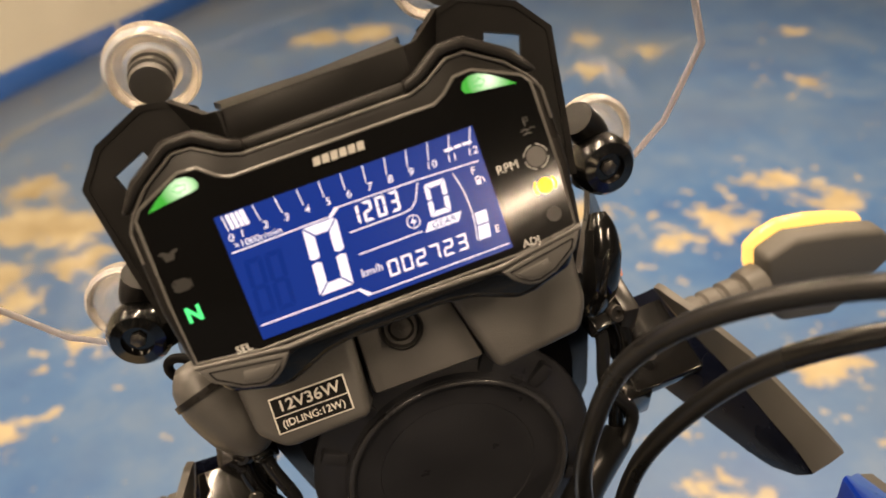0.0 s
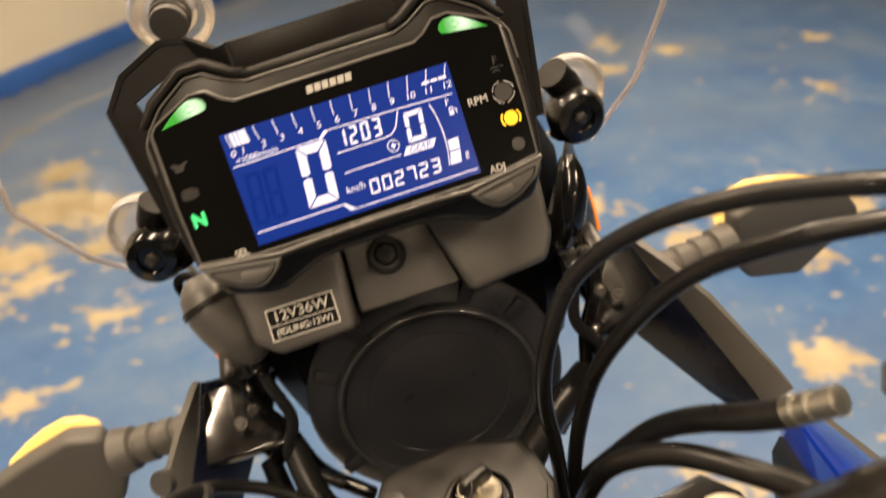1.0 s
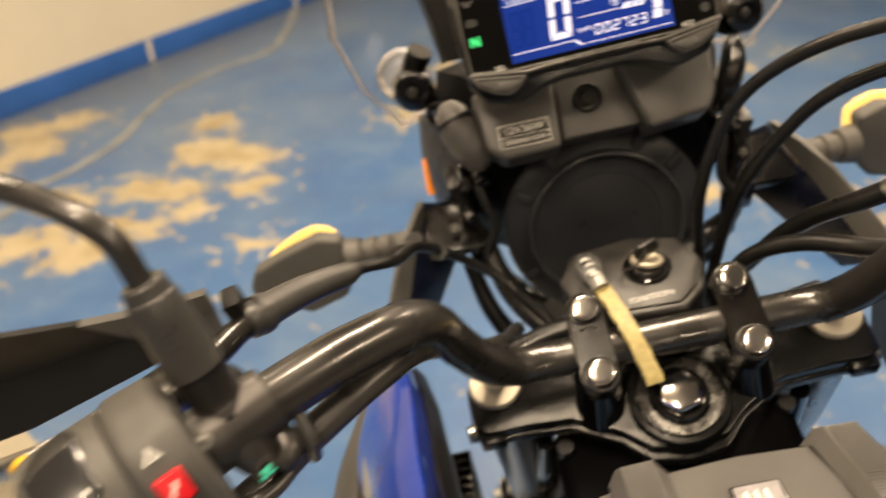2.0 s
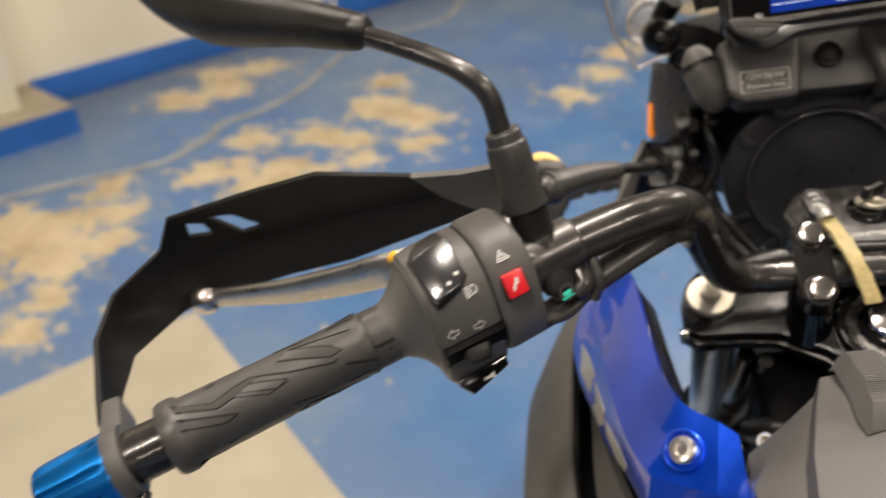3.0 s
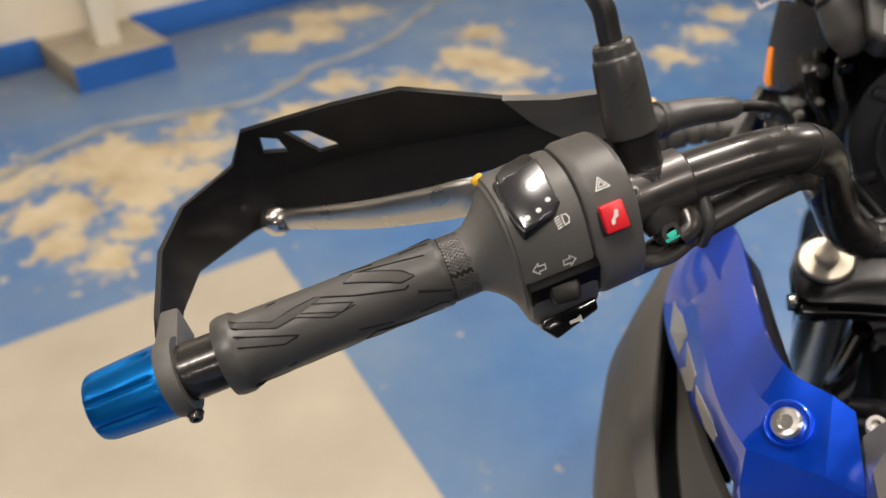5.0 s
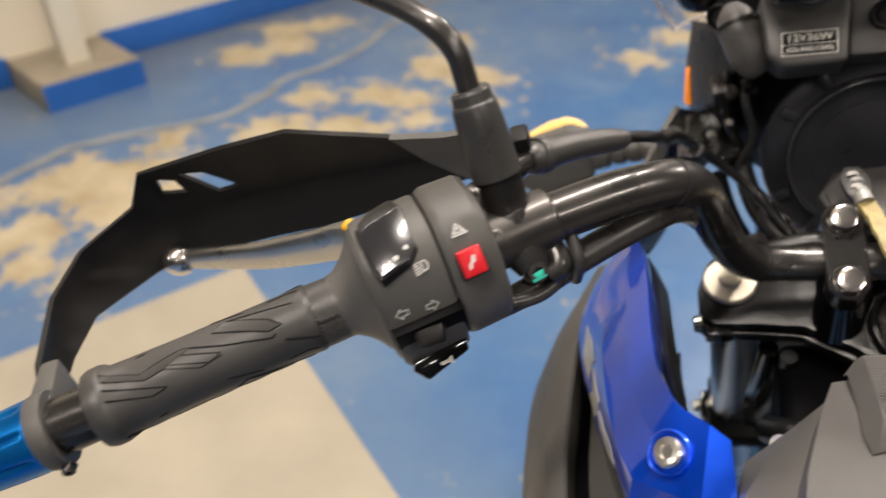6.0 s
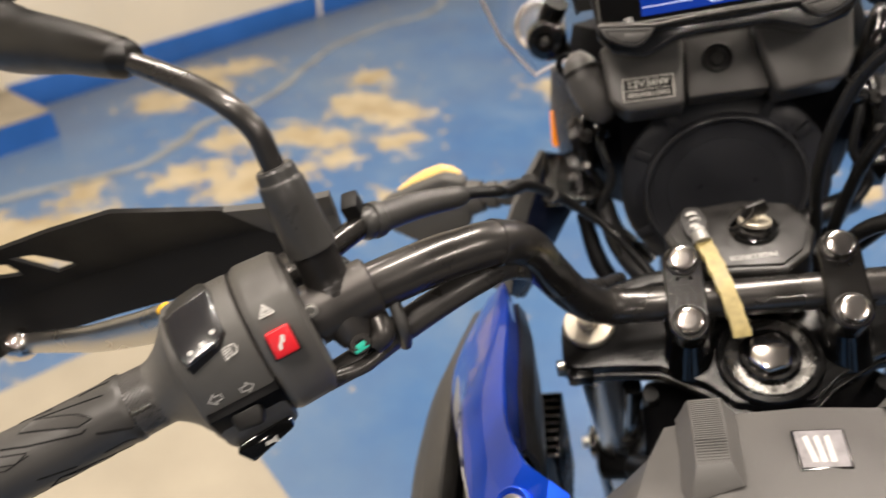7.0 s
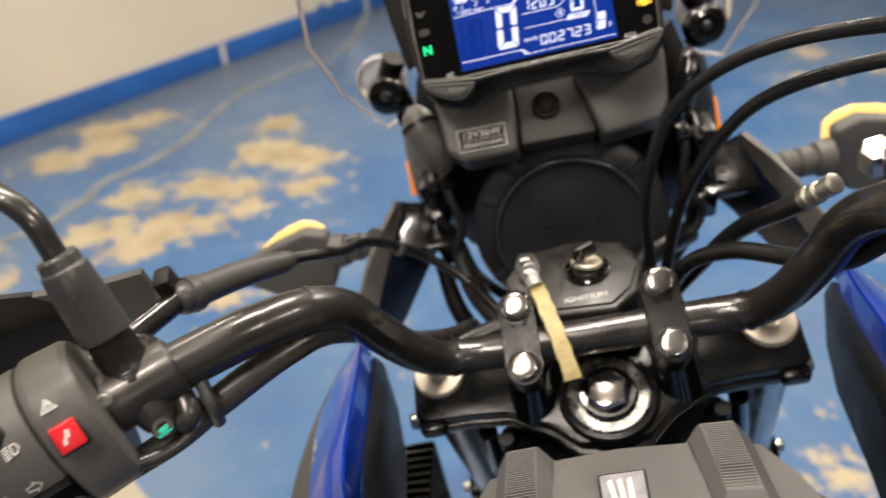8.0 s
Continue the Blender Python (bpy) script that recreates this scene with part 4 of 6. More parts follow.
# boss at the cowl's corner, with a cable eye
for s in (-1, 1):
    rb = 0.0160 if s < 0 else 0.0120
    path = [(s * 0.117, 0.190, 1.101), (s * 0.115, 0.184, 1.095), (s * 0.112, 0.178, 1.084), (s * 0.106, 0.174, 1.068), (s * 0.101, 0.176, 1.055), (s * 0.099, 0.180, 1.050)]
    if s < 0:
        part("boss", tube(path, (rb * 0.45, rb * 0.85, rb, rb, rb * 0.85, rb * 0.5), 26), GREY_PLASTIC, cowl, "dark grey rounded boss")
        part("boss_ring", tube([(s * 0.1135, 0.1815, 1.0895), (s * 0.1125, 0.1795, 1.0865)], rb * 1.07, 26, smooth=False), PAD_BLACK, cowl)
    else:
        part("boss", tube(path, (rb * 0.4, rb * 0.7, rb * 0.85, rb * 0.85, rb * 0.7, rb * 0.5), 22), GLOSS_BLACK, cowl, "glossy black boss")
    eye = tube([Vector((s * 0.125, 0.206, 1.088)) + Vector((0.009 * math.cos(a), -0.004 * math.cos(a), 0.009 * math.sin(a))) for a in np.linspace(0, 2 * math.pi, 17)], 0.0028, 10, steps=2)
    part("eye", eye, MATT_BLACK, cowl) if s < 0 else eye.free()
    br = block((0.048, 0.056, 0.010), axes((s * 0.140, 0.205, 0.976), (1, 0, 0.1 * s), (0, -0.35, 1)), 0.002, 3)
    part("lamp_bracket", br, GLOSS_BLACK, cowl, "glossy black lamp bracket")
    part("lamp_bracket", block((0.012, 0.03, 0.04), axes((s * 0.125, 0.21, 1.01), (1, 0, 0), (s * 0.2, -0.25, 1)), 0.003, 2), ARM_BLACK, cowl)
    hex_bolt(axes((s * 0.118, 0.198, 1.022), (1, 0, 0), (s * 0.3, -0.9, 0.4)), 0.0055, 0.006, SATIN_METAL, cowl)
    hex_bolt(axes((s * 0.135, 0.190, 0.986), (1, 0, 0), (0, -0.6, 0.8)), 0.0035, 0.003, SATIN_METAL, cowl)
    # orange marker whose glow is added to its material
    part("side_marker", slab([(-0.0055, -0.019), (0.0055, -0.017), (0.0055, 0.017), (-0.003, 0.021)], 0.006, axes((s * 0.151, 0.284, 0.998), (0, 1, 0), (s, -0.3, 0.1)), 0.001), REFLECTOR, cowl, "orange side marker with added glow")
    side = shell([[Vector((s * x, y, z)) for x, y, z in r] for r in (
        ((0.10, 0.20, 1.06), (0.125, 0.24, 1.07), (0.145, 0.29, 1.06)),
        ((0.12, 0.215, 1.02), (0.14, 0.245, 1.02), (0.153, 0.295, 1.01)),
        ((0.125, 0.22, 0.96), (0.142, 0.25, 0.95), (0.150, 0.30, 0.95)))], 0.004 * s)
    part("side_cover", side, ARM_BLACK, cowl, "smooth black side cover")
    # grey fin beside the lamp, the turn signal grows from it
    fo = [(0.163, 0.222, 1.000), (0.176, 0.196, 0.990), (0.190, 0.169, 0.975), (0.2134, 0.1257, 0.9335), (0.2185, 0.1170, 0.9235)]
    fi = [(0.162, 0.236, 0.996), (0.169, 0.212, 0.979), (0.180, 0.186, 0.960), (0.198, 0.132, 0.920), (0.2010, 0.1210, 0.9090)]
    rows = [[Vector((s * a[0], a[1], a[2])), Vector((s * a[0], a[1], a[2])).lerp(Vector((s * b[0], b[1], b[2])), 0.5) + Vector((0, -0.0012, 0.0012)), Vector((s * b[0], b[1], b[2]))] for a, b in zip(fo, fi)]
    part("fin", skin_panel(rows, 0.005, (0, -0.6, 0.8)), SIDE_PLASTIC, cowl, "grey plastic fin", smooth=40)
    inner = [[Vector((s * b[0], b[1] + 0.001, b[2] - 0.002)), Vector((s * (b[0] - k * 0.5), b[1] + 0.012, b[2] - 0.014)), Vector((s * (b[0] - k), b[1] + 0.035, b[2] - 0.030))] for b, k in zip(fi, (0.046, 0.046, 0.034, 0.014, 0.006))]
    part("inner_panel", skin_panel(inner, 0.004, (-s, -0.6, 0.6)), FLOOR_TINTED_BLACK, cowl, "dark inner panel, the floor's blue reflection in its colour", smooth=40)

# added block, not a seen part; keeps the space under the lamp black
part("dark_filler", block((0.12, 0.05, 0.075), axes((0, 0.232, 0.905), (1, 0, 0), (0, -0.1, 1)), 0.006), MATT_BLACK, cowl, "added black block filling the dark under the lamp")
# wiring and sleeves in the dark beside the lamp
for s in (-1, 1):
    part("lamp_wire", tube([(s * 0.098, 0.215, 1.045), (s * 0.106, 0.190, 1.020), (s * 0.100, 0.180, 0.985), (s * 0.112, 0.175, 0.955), (s * 0.085, 0.165, 0.925)], 0.0042, 10), HOSE, cowl, "black wire")
    part("lamp_wire", tube([(s * 0.118, 0.215, 1.035), (s * 0.122, 0.195, 1.0), (s * 0.108, 0.188, 0.965), (s * 0.098, 0.18, 0.93), (s * 0.07, 0.17, 0.90)], 0.0055, 10), GLOSS_BLACK, cowl)
    part("connector", block((0.018, 0.016, 0.026), axes((s * 0.118, 0.186, 0.960), (1, 0, 0.2), (0.1 * s, -0.3, 1)), 0.002), GLOSS_BLACK, cowl, "black plug")
    part("connector", block((0.012, 0.012, 0.014), axes((s * 0.103, 0.184, 1.032), (1, 0, 0.4), (0.2 * s, -0.6, 1)), 0.002), GLOSS_BLACK, cowl)
    part("clip", lathe(((0.004, 0), (0.0045, 0.002), (0.003, 0.0035), (0, 0.0035)), axes((s * 0.120, 0.182, 1.000), (1, 0, 0), (0, -0.8, 0.6)), 14), SATIN_METAL, cowl)

part("loom_branch", tube([(-0.112, 0.195, 0.965), (-0.100, 0.150, 0.935), (-0.075, 0.115, 0.912), (-0.045, 0.085, 0.89)], (0.008, 0.0095, 0.0105, 0.010), 12), HOSE, cowl, "black loom branch")
part("loom_branch", tube([(-0.130, 0.190, 0.945), (-0.118, 0.145, 0.918), (-0.092, 0.105, 0.892), (-0.06, 0.07, 0.868)], (0.007, 0.0085, 0.009, 0.009), 12), MATT_BLACK, cowl, "black taped loom branch")

# ---- turn signals
for s in (-1, 1):
    ax0, ax1 = Vector((s * 0.185, 0.245, 0.950)), Vector((s * 0.372, 0.262, 0.938))
    tm = axes(ax0, (0, 0.30, 1), ax1 - ax0)          # z outward, x up
    face = [(s * x, z) for x, z in ((0.250, 0.976), (0.273, 0.984), (0.310, 0.974), (0.345, 0.962), (0.355, 0.944), (0.354, 0.934), (0.304, 0.899), (0.262, 0.911), (0.250, 0.930))]
    rim2 = [(s * x, z) for x, z in ((0.246, 0.960), (0.247, 0.976), (0.258, 0.984), (0.273, 0.988), (0.296, 0.984), (0.316, 0.977), (0.340, 0.966), (0.348, 0.945), (0.302, 0.915), (0.255, 0.925))]
    if s < 0:
        rim2 = [(-0.296 + (x + 0.296) * 0.80, z - 0.001) for x, z in rim2]
    sm2 = axes((0, 0.262, 0 if s > 0 else -0.006), (1, 0, 0), (0, -1, 0))
    signal = part("turn_signal", slab(face, 0.020, sm2, 0.0055, 4), SIDE_PLASTIC, bike, "grey turn signal with a lit amber lens", smooth=40)
    part("lens", slab(rim2, 0.008, sm2, 0.003, 3, base=-0.0085), TURN_LIT, signal, "lit amber lens", smooth=60)
    arm = lathe(((0.012, -0.01), (0.013, 0.012), (0.0115, 0.014), (0.0115, 0.016), (0.0135, 0.018), (0.0135, 0.028), (0.0118, 0.030), (0.0118, 0.032), (0.0145, 0.034), (0.0145, 0.044), (0.0125, 0.046), (0.0125, 0.048), (0.0165, 0.050), (0.019, 0.064)), tm, 20)
    part("stalk", arm, STALK_RUBBER, signal, "ribbed rubber stalk")

# ---- handlebar
BAR = [(0.0, 0.007, 0.970), (0.05, 0.007, 0.970), (0.088, 0.007, 0.970), (0.111, 0.001, 0.976), (0.126, -0.017, 1.000), (0.138, -0.044, 1.042), (0.146, -0.063, 1.073), (0.160, -0.086, 1.0925), (0.190, -0.106, 1.097), (0.240, -0.137, 1.0955), (0.322, -0.193, 1.088), (0.436, -0.261, 1.077), (0.470, -0.281, 1.0735)]
full = [mir(p) for p in reversed(BAR)] + BAR[1:]
bar = part("handlebar", tube(full, 0.0131, 26, steps=6), SATIN_METAL, bike, "satin black tubular handlebar", smooth=60)
for s in (-1, 1):
    for a, b in ((Vector((s * 0.103, 0.0045, 0.972)), Vector((s * 0.1055, 0.0036, 0.973))), (Vector((s * 0.158, -0.0835, 1.0905)), Vector((s * 0.1605, -0.0862, 1.0923)))):
        part("seam", tube([a, b], 0.0142, 26, smooth=False), SATIN_METAL, bar)
    # thicker outer sleeve of the bar
    part("sleeve", tube([(s * 0.162, -0.0875, 1.093), (s * 0.19, -0.106, 1.097), (s * 0.24, -0.137, 1.0955), (s * 0.26, -0.151, 1.094)], (0.0129, 0.0138, 0.0138, 0.0138), 26), SATIN_METAL, bar)

# ---- clamps on two risers
for s in (-1, 1):
    fr, rr = Vector((s * 0.051 - 0.0015, 0.0160, 1.0015)), Vector((s * 0.051 - 0.0015, -0.0225, 0.9765))
    up = Vector((0, -0.55, 0.835)).normalized()
    cmx = axes((fr + rr) / 2, rr - fr, up)
    n = 12
    L2 = 0.0225
    oval = [(L2 + 0.0135 * math.cos(a), 0.0135 * math.sin(a)) for a in np.linspace(-math.pi / 2, math.pi / 2, n)] + [(-L2 + 0.0135 * math.cos(a), 0.0135 * math.sin(a)) for a in np.linspace(math.pi / 2, 3 * math.pi / 2, n)]
    clamp = part("bar_clamp", slab(oval, 0.022, cmx, 0.0009, 1, base=-0.027), CAST_METAL, bike, "cast black handlebar clamp with bright bolts")
    for q in (fr, rr):
        bmx = axes(q - up * 0.0060, (1, 0, 0), up + Vector((0.04, -0.17, 0)))
        bolt = part("bolt", lathe(((0.0086, 0), (0.0090, 0.002), (0.0090, 0.0078), (0.0084, 0.0093), (0.0074, 0.0097), (0.0040, 0.0098), (0, 0.0098)), bmx, 28), CHROME, clamp, "bright domed steel bolt")
        part("bolt_seat", lathe(((0.0090, 0.0), (0.0116, 0.0), (0.0118, 0.0022), (0.0108, 0.0030), (0.0096, 0.0014)), bmx, 28), SATIN_METAL, clamp)
    for dx in (-0.0045, 0.0045):
        part("punch_mark", lathe(((0.0011, 0.0), (0.0011, 0.00015), (0.0006, 0.00008), (0, 0.00005)), axes(fr + (rr - fr) * 0.30 - up * 0.0049 + Vector((dx, 0, 0)), (1, 0, 0), up), 12), MATT_BLACK, clamp)
    riser = tube([(s * 0.0505, 0.004, 0.968), (s * 0.052, 0.004, 0.945), (s * 0.054, 0.004, 0.912)], (0.021, 0.0165, 0.018), 24)
    part("riser", riser, GLOSS_BLACK, clamp, "glossy black riser")

# ---- top yoke
yoke_half = [(0.0, -0.040), (0.026, -0.036), (0.044, -0.020), (0.075, -0.004), (0.105, -0.002), (0.138, -0.002), (0.1465, 0.003), (0.1475, 0.034), (0.142, 0.052), (0.128, 0.066), (0.100, 0.062), (0.060, 0.055), (0.030, 0.060)]
yoke_poly = [(-x, y) for x, y in reversed(yoke_half)] + yoke_half[1:]
YM = axes((0, 0, 0.922), (1, 0, 0), (0, -0.40, 0.917))
yoke = part("top_yoke", slab(yoke_poly, 0.012, YM, 0.0018, 2, base=-0.012), YOKE_METAL, bike, "cast black top yoke")
part("yoke_flange", slab([(x * 1.015, 0.012 + (y - 0.012) * 1.09) for x, y in yoke_poly], 0.012, YM, 0.002, 2, base=-0.026), YOKE_METAL, yoke)
for s in (-1, 1):
    fm = axes((s * 0.1255, 0.032, 0.934), (1, 0, 0), (0, -0.40, 0.917))
    part("fork_cap", lathe(((0.0195, -0.01), (0.0200, 0.005), (0.0185, 0.0068), (0.0110, 0.0078), (0.0085, 0.0085), (0.0080, 0.0125), (0.0065, 0.0135), (0, 0.0135)), fm, 36), CREAM_CAP, yoke, "pale alloy fork cap")
    part("pinch_ear", block((0.020, 0.012, 0.016), axes((s * 0.135, 0.003, 0.909), (1, 0, 0), (0, -0.4, 0.917)), 0.003), YOKE_METAL, yoke)
    part("pinch_bolt", lathe(((0.0062, 0), (0.0066, 0.001), (0.0066, 0.006), (0.0055, 0.0072), (0, 0.0072)), axes((s * 0.146 - (0.0045 if s > 0 else 0), 0.010, 0.912), (0, 0, 1), (s, -0.1, 0.0)), 20), ZINC, yoke, "zinc pinch bolt")
    fork = tube([(s * 0.121, 0.034, 0.90), (s * 0.121, 0.30, 0.30)], 0.0205, 28, smooth=False)
    leg = part("fork_tube", fork, FORK_STEEL, bike, "polished steel fork tube")
    part("lower_leg", tube([(s * 0.121, 0.225, 0.47), (s * 0.121, 0.345, 0.20)], 0.027, 24, smooth=False), GLOSS_BLACK, leg)
nm = axes((0.001, -0.005, 0.921), (1, 0, 0), (0, -0.40, 0.917))
part("stem_nut", lathe(((0.036, -0.02), (0.0365, 0.004), (0.035, 0.0065), (0.0315, 0.007), (0.031, 0.003), (0.029, 0.003)), nm, 48), YOKE_METAL, yoke)
part("washer", lathe(((0.0300, 0.002), (0.0300, 0.0058), (0.0292, 0.0066), (0.0285, 0.0066), (0.0280, 0.0052), (0.0215, 0.0052), (0.0208, 0.0046), (0.0208, 0.002)), nm, 48), WASHER_STEEL, yoke, "worn steel washer")
part("stem_collar", lathe(((0.0206, 0.003), (0.0206, 0.0085), (0.0198, 0.0095), (0.0172, 0.0095), (0.0166, 0.006)), nm, 40), GLOSS_BLACK, yoke, "black collar round the stem cap")
hexn = [(0.0168 * math.cos(radians(a)), 0.0168 * math.sin(radians(a))) for a in range(15, 375, 60)]
part("stem_cap", slab(hexn, 0.012, nm, 0.0034, 4, base=0.004), CHROME, yoke, "bright hexagonal stem cap", smooth=45)

# ---- ignition lock ahead of the bar
im = axes((0, 0, 0.980), (1, 0, 0), (0, -0.12, 1))
ig_poly = [(-0.062, 0.070), (-0.047, 0.100), (0.0, 0.106), (0.036, 0.094), (0.045, 0.060), (0.036, 0.034), (0.019, 0.018), (-0.034, 0.022), (-0.055, 0.042)]
lock = part("ignition_lock", slab(ig_poly, 0.050, im, 0.003, 3, base=-0.05), BLACK_PLASTIC, bike, "black ignition lock housing ahead of the handlebar")
part("lock_face", slab([(x * 0.90 - 0.001, 0.062 + (y - 0.062) * 0.88) for x, y in ig_poly], 0.0018, im, 0.0006, 2), WORN_GREY, lock, "worn grey lock face")
lm = im @ Matrix.Translation((0.003, 0.063, 0.0))
part("lock_ring", lathe(((0.0175, 0.0), (0.0175, 0.004), (0.0160, 0.005), (0.0150, 0.002), (0, 0.002)), lm, 32), GLOSS_BLACK, lock)
part("lock_barrel", lathe(((0.0105, 0.002), (0.0105, 0.0055), (0.009, 0.0065), (0, 0.0065)), lm, 28), SATIN_METAL, lock, "scuffed metal key barrel")
words("lock_word", "IGNITION", 0.0072, im @ Matrix.Translation((-0.002, 0.033, 0.0021)) @ pose(0, 0, 0, 0, 0, 2), PRINT, lock)

# ---- key in the lock, with its ring, fob and tape tag
kb = lm @ Matrix.Translation((0, 0, 0.006))
key = tagged(finish("key", slab([(-0.0012, -0.003), (0.0012, -0.003), (0.0012, 0.003), (-0.0012, 0.003)], 0.012, kb, 0.0003), ZINC, None), "scuffed steel key with a yellowed tape tag in the ignition lock", "key")
key.matrix_world = bike.matrix_world.copy()
part("key_head", slab([(-0.008, 0.009), (0.008, 0.009), (0.0105, 0.013), (0.008, 0.021), (-0.008, 0.021), (-0.0105, 0.013)], 0.005, kb @ pose(0, 0, 0, 90, 0, 25) @ Matrix.Translation((0, 0, -0.0025)), 0.0012), BLACK_PLASTIC, key, "black key head")
kr = [kb @ Vector((-0.011 + 0.009 * math.cos(a), -0.004 + 0.009 * math.sin(a), 0.013 + 0.007 * math.cos(a))) for a in np.linspace(0, 2 * math.pi, 25)]
part("key_ring", tube(kr, 0.0007, 8, steps=2), SATIN_METAL, key, "thin steel key ring")
fm2 = axes((-0.0400, 0.0530, 1.0035), (1, 0.12, 0), (0, -0.30, 0.95))
fob_poly = mm([(-9, -8), (-6, -15), (5, -15), (8, -8), (9.5, 4), (6, 15), (-4, 16.5), (-9.5, 6)])
part("key_fob", slab(fob_poly, 0.005, fm2, 0.0015, 2), BLACK_PLASTIC, key, "dark scuffed key fob")
for k, (u, v) in enumerate(((-1.5, 7.5), (0.5, 2.0), (-1.0, -3.5), (1.0, -8.0))):
    part("fob_facet", slab(mm([(u - 4.5, v - 2.4), (u + 1.0, v - 1.0), (u + 4.0, v - 2.6), (u + 3.2, v + 1.8), (u - 0.5, v + 2.6), (u - 3.8, v + 1.2)]), 0.0016, fm2 @ pose(0, 0, 0, 6 * (-1) ** k, 8, 0), 0.0005, 1, base=0.0046), WORN_STEEL, key, "worn bright facet")
part("tag_clip", tube([(-0.0385, 0.041, 1.0045), (-0.0365, 0.034, 1.0010)], (0.0060, 0.0066), 14, smooth=False), WORN_STEEL, key, "grey metal clip")
part("key_collar", lathe(((0.0095, 0.0), (0.0118, 0.0005), (0.0120, 0.0030), (0.0105, 0.0040), (0.0092, 0.0030)), kb @ pose(0, 0, 0.002, -14, 10, 0), 28), CREAM_CAP, key, "pale brass key collar")
tp = [Vector((-0.0365, 0.036, 1.0005)), Vector((-0.033, 0.022, 0.9985)), Vector((-0.029, 0.002, 0.9945)), Vector((-0.0245, -0.018, 0.985)), Vector((-0.0205, -0.036, 0.9715))]
rings = []
for i, p in enumerate(spline(tp, 4)):
    wv = Vector((0.0054 + 0.0005 * math.sin(i * 2.1), 0.0010, 0.0006 * math.sin(i)))
    th = Vector((0, 0.0009, 0.0017))
    rings.append([p - wv - th, p + wv - th, p + wv + th, p - wv + th])
part("tape_tag", loft(rings), TAG, key, "yellowed tape tag hanging from the key ring")


# ---- left controls, in a frame along the grip: x outward, y to the rider, z up (millimetres)
GA = Vector((-0.84795, -0.52182, -0.09318)).normalized()
GB = Vector((0.52410, -0.85166, 0.0)).normalized()
LM = axes((-0.255, -0.147, 1.0945), GA, GA.cross(GB))


def lp(s, b, z):
    return LM @ Vector((s / 1000, b / 1000, z / 1000))


def lm_at(s, b, z, xdir=(1, 0, 0), zdir=(0, 0, 1)):
    r = LM.to_3x3()
    return axes(lp(s, b, z), r @ Vector(xdir), r @ Vector(zdir))


GP, GQ = lp(84, 0.3, 0.3), lp(285, 0, 0.3)
GD = (GQ - GP).normalized()
GRIP_M = axes(GP - GD * 0.084, GB, GD)     # local z along the grip, x to the rider, y up
grip_prof = [(0.0140, 80), (0.0164, 81), (0.0166, 96.5), (0.0180, 98), (0.0184, 100), (0.0180, 104), (0.0180, 130), (0.0181, 165), (0.0185, 190), (0.0189, 205), (0.0206, 207), (0.0212, 209), (0.0212, 214), (0.0203, 217), (0.0150, 218)]
bm = lathe([(r, z / 1000) for r, z in grip_prof], GRIP_M, 40)
grip = part("grip", bm, RUBBER, bike, "grey-black rubber grip with moulded grooves", smooth=50)


def on_grip(s, ang, lift=0.0):
    r = float(np.interp(s, [z for _, z in grip_prof], [q for q, _ in grip_prof])) + lift
    return GRIP_M @ Vector((r * math.cos(radians(ang)), r * math.sin(radians(ang)), s / 1000))


# dark tubes laid on the rubber stand for the shade in its grooves
def groove_line(pts, close=False, r=0.00055):
    if close:
        pts = pts + pts[:1]
    fine = []
    for (s0, a0), (s1, a1) in zip(pts, pts[1:]):
        for k in range(6):
            t = k / 6
            fine.append(on_grip(s0 + (s1 - s0) * t, a0 + (a1 - a0) * t, -0.0002))
    fine.append(on_grip(*pts[-1], -0.0002))
    return part("groove_line", tube(fine, r, 6, smooth=False), GROOVE_SHADE, grip)


def hatch(poly, turn, step=1.15, slant=0.55):
    """Fine raised ribs that fill an outline on the grip."""
    bm = bmesh.new()
    lo, hi = min(p[0] for p in poly), max(p[0] for p in poly)
    s = lo - 20
    while s < hi + 20:
        hit = []
        for (s0, a0), (s1, a1) in zip(poly, poly[1:] + poly[:1]):
            f0, f1 = s0 + slant * a0 - s - slant * 50, s1 + slant * a1 - s - slant * 50
            if f0 * f1 < 0:
                k = f0 / (f0 - f1)
                hit.append((s0 + (s1 - s0) * k, a0 + (a1 - a0) * k))
        hit.sort()
        for p, q in zip(hit[::2], hit[1::2]):
            tube([on_grip(p[0] + (q[0] - p[0]) * k, p[1] + (q[1] - p[1]) * k + turn, 0.0001) for k in (0.06, 0.5, 0.94)], 0.00032, 5, bm, smooth=False)
        s += step
    ob = part("ribbed_pad", bm, RIB_HIGHLIGHT, grip, "finely ribbed pad")
    ob["kind"] = "stuff"
    return ob


